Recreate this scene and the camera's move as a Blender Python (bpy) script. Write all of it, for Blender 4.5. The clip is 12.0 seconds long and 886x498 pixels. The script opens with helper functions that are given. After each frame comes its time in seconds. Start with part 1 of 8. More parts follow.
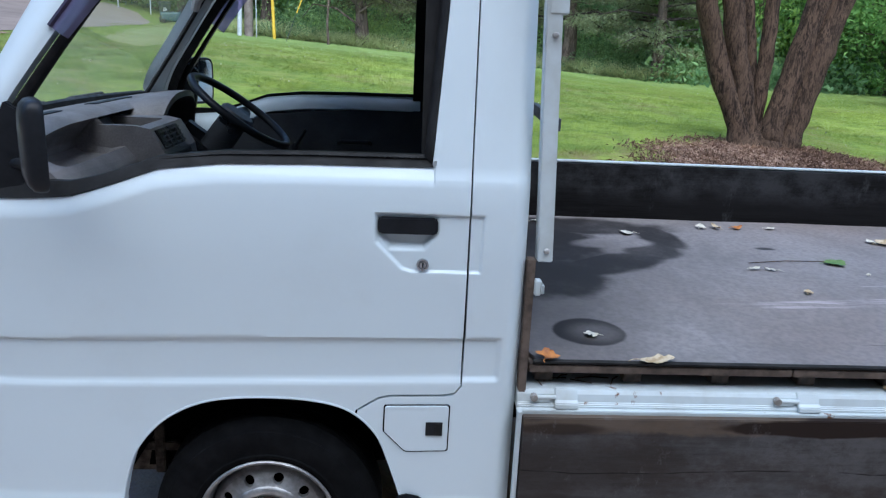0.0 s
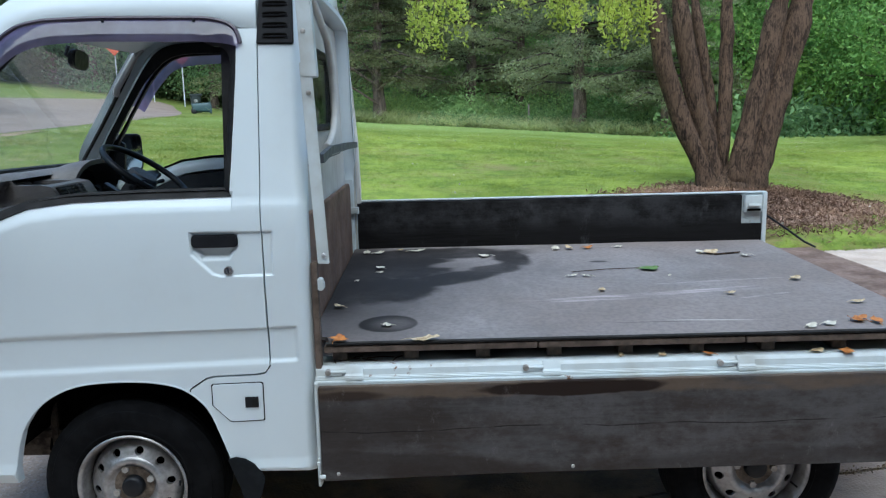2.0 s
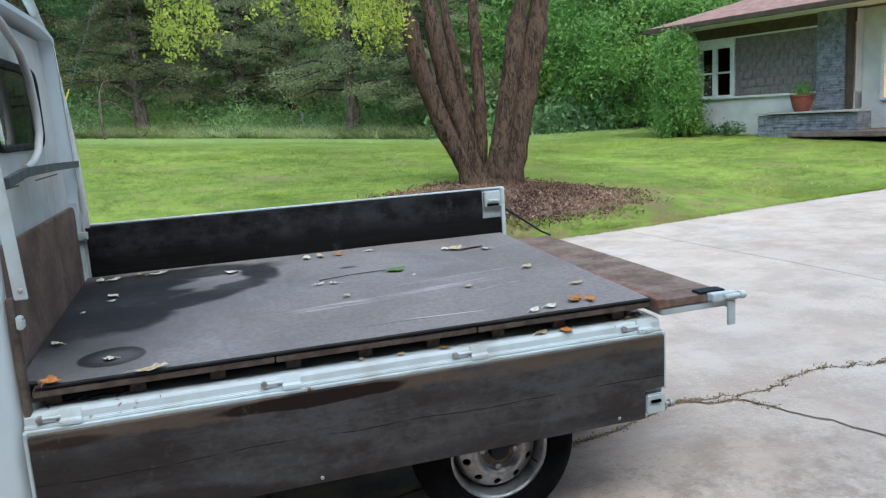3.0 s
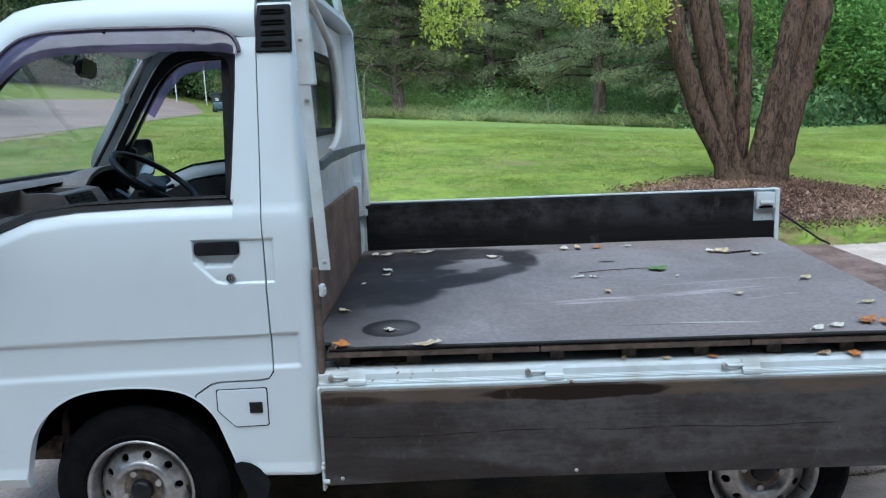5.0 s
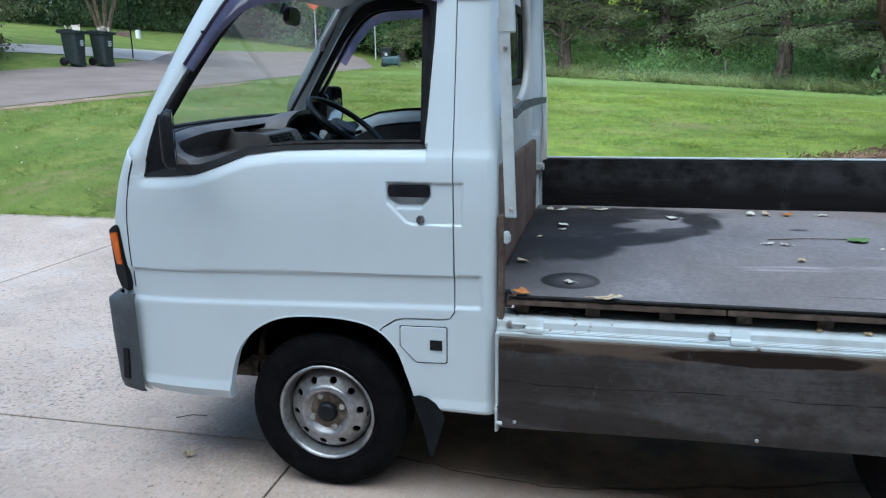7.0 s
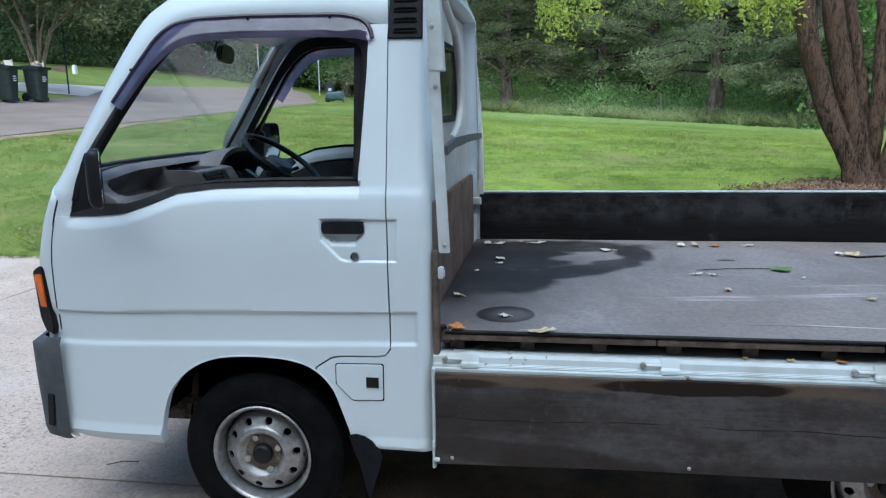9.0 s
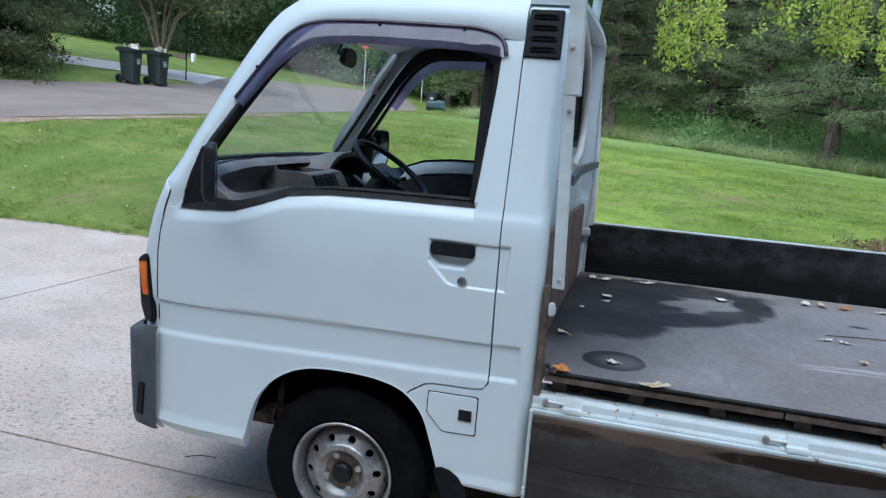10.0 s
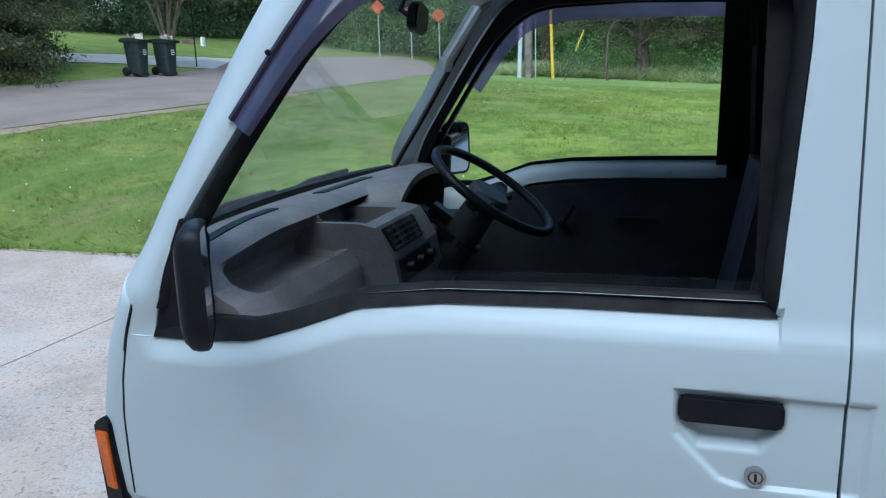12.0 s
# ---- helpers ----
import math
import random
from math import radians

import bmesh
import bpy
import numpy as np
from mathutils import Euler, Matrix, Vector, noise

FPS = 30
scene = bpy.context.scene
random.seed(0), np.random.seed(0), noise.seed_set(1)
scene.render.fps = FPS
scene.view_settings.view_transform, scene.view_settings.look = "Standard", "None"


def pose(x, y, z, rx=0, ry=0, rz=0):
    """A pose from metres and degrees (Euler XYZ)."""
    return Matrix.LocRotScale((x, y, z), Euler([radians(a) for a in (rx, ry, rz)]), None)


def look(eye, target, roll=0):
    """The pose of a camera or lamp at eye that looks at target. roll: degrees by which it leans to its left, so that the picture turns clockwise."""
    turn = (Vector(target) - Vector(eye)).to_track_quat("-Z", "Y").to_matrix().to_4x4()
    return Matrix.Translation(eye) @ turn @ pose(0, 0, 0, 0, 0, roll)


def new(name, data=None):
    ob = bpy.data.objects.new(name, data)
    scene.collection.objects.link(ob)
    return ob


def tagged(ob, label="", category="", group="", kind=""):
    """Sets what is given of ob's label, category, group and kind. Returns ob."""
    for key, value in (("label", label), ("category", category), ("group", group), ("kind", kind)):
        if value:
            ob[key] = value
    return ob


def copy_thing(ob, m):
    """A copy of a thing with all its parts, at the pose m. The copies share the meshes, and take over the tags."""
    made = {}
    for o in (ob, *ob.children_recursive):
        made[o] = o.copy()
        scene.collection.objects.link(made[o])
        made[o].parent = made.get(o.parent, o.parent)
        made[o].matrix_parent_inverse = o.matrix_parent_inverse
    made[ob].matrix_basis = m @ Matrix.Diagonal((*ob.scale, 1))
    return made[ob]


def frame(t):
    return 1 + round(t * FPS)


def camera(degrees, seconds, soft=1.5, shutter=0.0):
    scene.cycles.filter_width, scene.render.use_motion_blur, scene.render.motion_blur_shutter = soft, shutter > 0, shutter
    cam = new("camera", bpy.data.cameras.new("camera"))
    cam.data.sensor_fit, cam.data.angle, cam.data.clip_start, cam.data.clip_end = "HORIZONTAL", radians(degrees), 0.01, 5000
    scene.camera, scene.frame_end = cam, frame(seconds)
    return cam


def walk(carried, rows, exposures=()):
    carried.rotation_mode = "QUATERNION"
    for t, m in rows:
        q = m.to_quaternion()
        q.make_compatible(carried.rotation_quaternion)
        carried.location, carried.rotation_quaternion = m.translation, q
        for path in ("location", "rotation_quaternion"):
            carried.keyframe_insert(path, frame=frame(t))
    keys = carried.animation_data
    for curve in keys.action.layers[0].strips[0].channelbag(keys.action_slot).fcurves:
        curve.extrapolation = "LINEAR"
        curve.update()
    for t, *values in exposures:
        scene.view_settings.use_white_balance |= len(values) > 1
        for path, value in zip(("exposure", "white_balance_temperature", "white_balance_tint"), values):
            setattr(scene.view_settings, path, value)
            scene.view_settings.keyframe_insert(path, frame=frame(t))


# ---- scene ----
cam = camera(60.8, 12.0, 1.25, 0.0)
EXPOSURES = [(0.0, 1.26, 5650, 7), (1.5, 1.24, 5750, 1), (2.5, 1.28, 6050, 2), (4.4, 1.28, 5900, 2), (5.5, 1.27, 5720, 2), (7.0, 1.23, 5680, 1), (9.5, 1.20, 5750, 2), (10.5, 1.12, 5650, 3), (12.0, 1.02, 5430, -1)]
PATH = [
    (0, (0.283, -1.534, 1.372), (0.409, 0.392, 0.85), 2.7),
    (0.5, (0.364, -1.688, 1.355), (0.331, 0.256, 0.886), -0.8),
    (1, (0.46, -1.913, 1.345), (0.232, 0.024, 0.901), -1.0),
    (1.5, (0.667, -2.025, 1.338), (0.464, -0.076, 0.941), -1.0),
    (2, (0.924, -2.062, 1.328), (0.939, -0.092, 0.983), -1.3),
    (2.5, (1.055, -2.062, 1.321), (1.501, -0.142, 0.983), -3.0),
    (2.7, (1.101, -2.061, 1.323), (1.673, -0.177, 0.972), -3.4),
    (4.3, (1.02, -2.058, 1.309), (1.252, -0.102, 0.966), -3.9),
    (4.5, (0.999, -2.05, 1.341), (1.152, -0.09, 0.976), -3.3),
    (5, (0.986, -2.057, 1.356), (0.942, -0.09, 0.998), -2.2),
    (5.5, (0.971, -2.076, 1.344), (0.769, -0.114, 1.017), -1.5),
    (6, (0.934, -2.097, 1.335), (0.581, -0.158, 0.996), 0.3),
    (6.5, (0.894, -2.093, 1.335), (0.427, -0.196, 0.905), 1.2),
    (7, (0.896, -2.092, 1.332), (0.454, -0.194, 0.881), -0.9),
    (7.2, (0.884, -2.106, 1.328), (0.527, -0.181, 0.919), -1.7),
    (8.8, (0.937, -2.094, 1.344), (0.652, -0.148, 0.981), -1.4),
    (9, (0.934, -2.09, 1.34), (0.627, -0.148, 0.973), -1.0),
    (9.5, (0.913, -2.092, 1.358), (0.448, -0.183, 0.985), 0.2),
    (10, (0.825, -1.981, 1.356), (0.304, -0.08, 1.018), 4.3),
    (10.5, (0.668, -1.754, 1.384), (0.168, 0.155, 1.055), 2.9),
    (11, (0.535, -1.525, 1.38), (-0.236, 0.277, 0.981), -1.5),
    (11.5, (0.405, -1.216, 1.415), (-0.429, 0.555, 1.009), -3.1),
    (12, (0.235, -0.945, 1.425), (-0.356, 0.914, 0.983), -1.6),
]
walk(cam, [(t, look(eye, target, roll)) for t, eye, target, roll in PATH], EXPOSURES)

# ---- world and light ----
world = bpy.data.worlds.new("sky")
scene.world = world
world.use_nodes = True
wn = world.node_tree.nodes
sky = wn.new("ShaderNodeTexSky")
sky.sky_type = "NISHITA"
sky.sun_disc = False
sky.sun_elevation = radians(48)
sky.sun_rotation = radians(176)
sky.air_density, sky.dust_density, sky.ozone_density = 1.0, 0.6, 2.0
world.node_tree.links.new(sky.outputs["Color"], wn["Background"].inputs["Color"])
wn["Background"].inputs["Strength"].default_value = 0.15
sun_data = bpy.data.lights.new("evening_sun", "SUN")
sun_data.energy, sun_data.angle, sun_data.color = 2.1, radians(75), (1.0, 0.96, 0.90)
sun = new("evening_sun", sun_data)
sun.matrix_world = look((0.5, -8, 12.5), (0, 0, 0))

# ---- geometry helpers ----
def join(*geos):
    vs, fs = [], []
    for v, f in geos:
        n = len(vs)
        vs += [tuple(p) for p in v]
        fs += [tuple(i + n for i in q) for q in f]
    return vs, fs


def box(x0, x1, y0, y1, z0, z1):
    v = [(x, y, z) for x in (x0, x1) for y in (y0, y1) for z in (z0, z1)]
    return v, [(0, 1, 3, 2), (4, 6, 7, 5), (0, 4, 5, 1), (2, 3, 7, 6), (0, 2, 6, 4), (1, 5, 7, 3)]


def moved(geo, m):
    return [tuple(m @ Vector(p)) for p in geo[0]], geo[1]


def mirrored(geo, y=0.6975):
    return [(p[0], 2 * y - p[1], p[2]) for p in geo[0]], [tuple(reversed(f)) for f in geo[1]]


def prism(poly, axis, a, b):
    """A polygon in the plane across the axis, drawn out from a to b."""
    def at(p, h):
        q = list(p)
        q.insert("xyz".index(axis), h)
        return tuple(q)
    n = len(poly)
    v = [at(p, a) for p in poly] + [at(p, b) for p in poly]
    f = [(i, (i + 1) % n, n + (i + 1) % n, n + i) for i in range(n)]
    return v, f + [tuple(reversed(range(n))), tuple(range(n, 2 * n))]


def lathe(profile, n=32, closed=False, a0=0.0, a1=2 * math.pi):
    """Pairs (radius, y) turned about the y axis."""
    full = abs(a1 - a0 - 2 * math.pi) < 1e-6
    m = n if full else n + 1
    v = [(r * math.cos(a0 + (a1 - a0) * i / n), y, r * math.sin(a0 + (a1 - a0) * i / n)) for i in range(m) for r, y in profile]
    k, f = len(profile), []
    for i in range(n):
        j = (i + 1) % m
        for q in range(k if closed else k - 1):
            w = (q + 1) % k
            f.append((i * k + q, i * k + w, j * k + w, j * k + q))
    return v, f


def cyl(p, q, r, n=12, r2=None):
    """A capped rod from p to q."""
    p, q = Vector(p), Vector(q)
    d = (q - p).normalized()
    s = d.orthogonal().normalized()
    t = d.cross(s)
    v = [tuple(c + (s * math.cos(2 * math.pi * i / n) + t * math.sin(2 * math.pi * i / n)) * w) for c, w in ((p, r), (q, r if r2 is None else r2)) for i in range(n)]
    return v, [(i, (i + 1) % n, n + (i + 1) % n, n + i) for i in range(n)] + [tuple(reversed(range(n))), tuple(range(n, 2 * n))]


def tube(points, radii, n=10):
    """A rod that follows points; radii one number or one a point."""
    pts = [Vector(p) for p in points]
    rr = radii if isinstance(radii, (list, tuple)) else [radii] * len(pts)
    v, f, s = [], [], None
    for i, p in enumerate(pts):
        d = (pts[min(i + 1, len(pts) - 1)] - pts[max(i - 1, 0)]).normalized()
        s = d.orthogonal() if s is None else s - d * s.dot(d)
        s.normalize()
        t = d.cross(s)
        v += [tuple(p + (s * math.cos(2 * math.pi * k / n) + t * math.sin(2 * math.pi * k / n)) * rr[i]) for k in range(n)]
    for i in range(len(pts) - 1):
        f += [(i * n + k, i * n + (k + 1) % n, i * n + n + (k + 1) % n, i * n + n + k) for k in range(n)]
    return v, f + [tuple(reversed(range(n))), tuple(range(len(v) - n, len(v)))]


def grid(fn, nu, nv):
    v = [fn(i / nu, j / nv) for i in range(nu + 1) for j in range(nv + 1)]
    w = nv + 1
    return v, [(i * w + j, (i + 1) * w + j, (i + 1) * w + j + 1, i * w + j + 1) for i in range(nu) for j in range(nv)]


def shell(fn, nu, nv, off):
    """A sheet with thickness: the grid, the same moved by off, and the rim between."""
    v, f = grid(fn, nu, nv)
    w, n = nv + 1, len(v)
    o = Vector(off)
    v2 = [tuple(Vector(p) + o) for p in v]
    rim = [i * w for i in range(nu + 1)] + [nu * w + j for j in range(1, nv + 1)] + [i * w + nv for i in range(nu - 1, -1, -1)] + [j for j in range(nv - 1, 0, -1)]
    f2 = [tuple(reversed([i + n for i in q])) for q in f]
    fr = [(rim[i], rim[i] + n, rim[(i + 1) % len(rim)] + n, rim[(i + 1) % len(rim)]) for i in range(len(rim))]
    return v + v2, f + f2 + fr


def smooth(t):
    t = min(1.0, max(0.0, t))
    return t * t * (3 - 2 * t)


def interp(x, xs, ys):
    return float(np.interp(x, xs, ys))


def curve2(pts, n):
    """A polyline resampled evenly to n + 1 points, rounded off a little."""
    p = np.array(pts, float)
    d = np.r_[0, np.cumsum(np.hypot(*np.diff(p, axis=0).T))]
    s = np.linspace(0, d[-1], n + 1)
    q = np.stack([np.interp(s, d, p[:, 0]), np.interp(s, d, p[:, 1])], 1)
    for _ in range(3):
        q[1:-1] = 0.25 * q[:-2] + 0.5 * q[1:-1] + 0.25 * q[2:]
    return q.tolist()


def thing(name, at, label, category, group="", kind=""):
    ob = new(name)
    ob.location = at
    ob.empty_display_size = 0.1
    return tagged(ob, label, category, group, kind)


def origin(ob):
    p = Vector((0, 0, 0))
    while ob:
        p += ob.location
        ob = ob.parent
    return p


def part(name, geo, material, parent=None, label="", soft=False, bevel=0.0, at=None):
    """One mesh object; its places are in the world, whatever its parent's base."""
    base = Vector(at) if at is not None else (origin(parent) if parent else Vector((0, 0, 0)))
    me = bpy.data.meshes.new(name)
    me.from_pydata([tuple(Vector(p) - base) for p in geo[0]], [], geo[1])
    bm = bmesh.new()
    bm.from_mesh(me)
    bmesh.ops.remove_doubles(bm, verts=bm.verts, dist=1e-5)
    bmesh.ops.recalc_face_normals(bm, faces=bm.faces)
    if bevel:
        sharp = [e for e in bm.edges if len(e.link_faces) == 2 and e.calc_face_angle() > 0.6]
        bmesh.ops.bevel(bm, geom=sharp, offset=bevel, segments=2, affect="EDGES", clamp_overlap=True)
    bm.to_mesh(me)
    bm.free()
    if soft:
        for p in me.polygons:
            p.use_smooth = True
        me.set_sharp_from_angle(angle=radians(soft if soft is not True else 40))
    me.materials.append(material)
    ob = new(name, me)
    if parent:
        ob.parent = parent
        ob.location = base - origin(parent)
    else:
        ob.location = base
    if label:
        ob["label"] = label
    return ob


def quick(name, verts, faces, material, parent=None, label=""):
    """A large mesh from arrays, n corners a face."""
    me = bpy.data.meshes.new(name)
    k = faces.shape[1]
    me.vertices.add(len(verts))
    me.vertices.foreach_set("co", np.asarray(verts, np.float32).ravel())
    me.loops.add(faces.size)
    me.loops.foreach_set("vertex_index", faces.astype(np.int32).ravel())
    me.polygons.add(len(faces))
    me.polygons.foreach_set("loop_start", np.arange(0, faces.size, k, dtype=np.int32))
    me.update(calc_edges=True)
    me.materials.append(material)
    ob = new(name, me)
    if parent:
        ob.parent = parent
    if label:
        ob["label"] = label
    return ob


# ---- materials ----
class Nodes:
    def __init__(self, name):
        self.m = bpy.data.materials.new(name)
        self.m.use_nodes = True
        self.t = self.m.node_tree
        self.b = self.t.nodes["Principled BSDF"]
        self.co = self.t.nodes.new("ShaderNodeTexCoord").outputs["Object"]

    def put(self, socket, value):
        if isinstance(value, bpy.types.NodeSocket):
            self.t.links.new(value, socket)
        elif isinstance(value, (tuple, list)) and len(value) == 3 and socket.type == "RGBA":
            socket.default_value = (*value, 1)
        else:
            socket.default_value = value

    def scaled(self, sx, sy, sz, spin=0.0, shift=(0, 0, 0)):
        n = self.t.nodes.new("ShaderNodeMapping")
        self.put(n.inputs["Vector"], self.co)
        n.inputs["Scale"].default_value = (sx, sy, sz)
        n.inputs["Rotation"].default_value = (0, 0, spin)
        n.inputs["Location"].default_value = shift
        return n.outputs["Vector"]

    def noise(self, scale, detail=4.0, rough=0.55, co=None, warp=0.0):
        n = self.t.nodes.new("ShaderNodeTexNoise")
        self.put(n.inputs["Vector"], co if co is not None else self.co)
        n.inputs["Scale"].default_value = scale
        n.inputs["Detail"].default_value = detail
        n.inputs["Roughness"].default_value = rough
        n.inputs["Distortion"].default_value = warp
        return n.outputs["Fac"]

    def cells(self, scale, co=None, what="Distance"):
        n = self.t.nodes.new("ShaderNodeTexVoronoi")
        self.put(n.inputs["Vector"], co if co is not None else self.co)
        n.inputs["Scale"].default_value = scale
        return n.outputs[what]

    def step(self, v, a, b, to0=0.0, to1=1.0):
        n = self.t.nodes.new("ShaderNodeMapRange")
        n.interpolation_type = "SMOOTHSTEP"
        self.put(n.inputs["Value"], v)
        for k, w in (("From Min", a), ("From Max", b), ("To Min", to0), ("To Max", to1)):
            n.inputs[k].default_value = w
        return n.outputs["Result"]

    def math(self, op, a, b=0.0, c=0.0):
        n = self.t.nodes.new("ShaderNodeMath")
        n.operation = op
        for s, v in zip(n.inputs, (a, b, c)):
            self.put(s, v)
        return n.outputs[0]

    def mix(self, f, a, b):
        n = self.t.nodes.new("ShaderNodeMix")
        n.data_type = "RGBA"
        self.put(n.inputs["Factor"], f)
        self.put(n.inputs["A"], a if isinstance(a, bpy.types.NodeSocket) else (*a, 1))
        self.put(n.inputs["B"], b if isinstance(b, bpy.types.NodeSocket) else (*b, 1))
        return n.outputs["Result"]

    def random(self):
        return self.t.nodes.new("ShaderNodeObjectInfo").outputs["Random"]

    def island(self):
        return self.t.nodes.new("ShaderNodeNewGeometry").outputs["Random Per Island"]

    def axis(self, k):
        n = self.t.nodes.new("ShaderNodeSeparateXYZ")
        self.put(n.inputs[0], self.co)
        return n.outputs[k]

    def spot(self, a, b, ca, cb, ra, rb, spin=0.0, soft=0.15, ragged=0.0, grain=6.0):
        """A stain: 1 inside an ellipse round (ca, cb) of the axes a and b, with a ragged rim."""
        u, w = self.math("SUBTRACT", a, ca), self.math("SUBTRACT", b, cb)
        c, s = math.cos(spin), math.sin(spin)
        p = self.math("ADD", self.math("MULTIPLY", u, c / ra), self.math("MULTIPLY", w, s / ra))
        q = self.math("ADD", self.math("MULTIPLY", u, -s / rb), self.math("MULTIPLY", w, c / rb))
        d = self.math("SQRT", self.math("ADD", self.math("MULTIPLY", p, p), self.math("MULTIPLY", q, q)))
        if ragged:
            d = self.math("ADD", d, self.math("MULTIPLY", self.math("SUBTRACT", self.noise(grain, 3), 0.5), ragged))
        return self.step(d, 1 + soft, 1 - soft)

    def bump(self, height, strength, distance=0.01):
        n = self.t.nodes.new("ShaderNodeBump")
        n.inputs["Strength"].default_value = strength
        n.inputs["Distance"].default_value = distance
        self.put(n.inputs["Height"], height)
        self.put(self.b.inputs["Normal"], n.outputs["Normal"])

    def done(self, color, rough=0.6, metal=0.0, **more):
        self.put(self.b.inputs["Base Color"], color)
        self.put(self.b.inputs["Roughness"], rough)
        self.put(self.b.inputs["Metallic"], metal)
        for k, v in more.items():
            self.put(self.b.inputs[k.replace("_", " ")], v)
        return self.m


def plain(name, dark, light, scale=8.0, rough=0.6, metal=0.0, bump=0.15, fine=60.0, **more):
    """Two tones mixed at two scales, with a fine relief."""
    n = Nodes(name)
    f = n.math("ADD", n.math("MULTIPLY", n.noise(scale, 5), 0.65), n.math("MULTIPLY", n.noise(fine, 3), 0.35))
    if bump:
        n.bump(n.noise(fine, 4), bump, 0.004)
    r = n.step(n.noise(scale * 1.7, 3), 0.3, 0.7, max(0.02, rough - 0.08), min(1, rough + 0.08))
    return n.done(n.mix(n.step(f, 0.35, 0.65), dark, light), r, metal, **more)


def make_paint():
    n = Nodes("white_paint")
    dirt = n.math("MULTIPLY", n.step(n.noise(3.5, 6, 0.65), 0.5, 0.8), 0.35)
    c = n.mix(dirt, (0.600, 0.672, 0.698), (0.52, 0.56, 0.56))
    n.bump(n.noise(240, 2), 0.02, 0.001)
    return n.done(c, n.step(n.noise(5, 4), 0.3, 0.7, 0.42, 0.54), 0.0, Coat_Weight=0.16, Coat_Roughness=0.2)


def make_dusty_paint():
    """The same white under a film of cream dust, with brown runs."""
    n = Nodes("dusty_cream_paint")
    c = n.mix(n.step(n.noise(3.0, 6, 0.65), 0.35, 0.68), (0.56, 0.555, 0.515), (0.43, 0.415, 0.375))
    run = n.step(n.noise(1.0, 6, 0.7, n.scaled(14, 14, 1.6)), 0.56, 0.72, 0, 0.5)
    c = n.mix(run, c, (0.25, 0.205, 0.165))
    n.bump(n.noise(160, 3), 0.05, 0.002)
    return n.done(c, 0.6)


def make_rusty(name="chipped_white_steel"):
    n = Nodes(name)
    rust = n.step(n.math("ADD", n.noise(26, 5, 0.65), n.math("MULTIPLY", n.noise(6, 3), 0.5)), 0.94, 1.02)
    grime = n.step(n.noise(8, 5), 0.4, 0.75)
    c = n.mix(grime, (0.55, 0.61, 0.62), (0.42, 0.44, 0.42))
    n.bump(n.noise(120, 3), 0.08, 0.002)
    return n.done(n.mix(rust, c, (0.16, 0.075, 0.035)), n.step(rust, 0, 1, 0.4, 0.85))


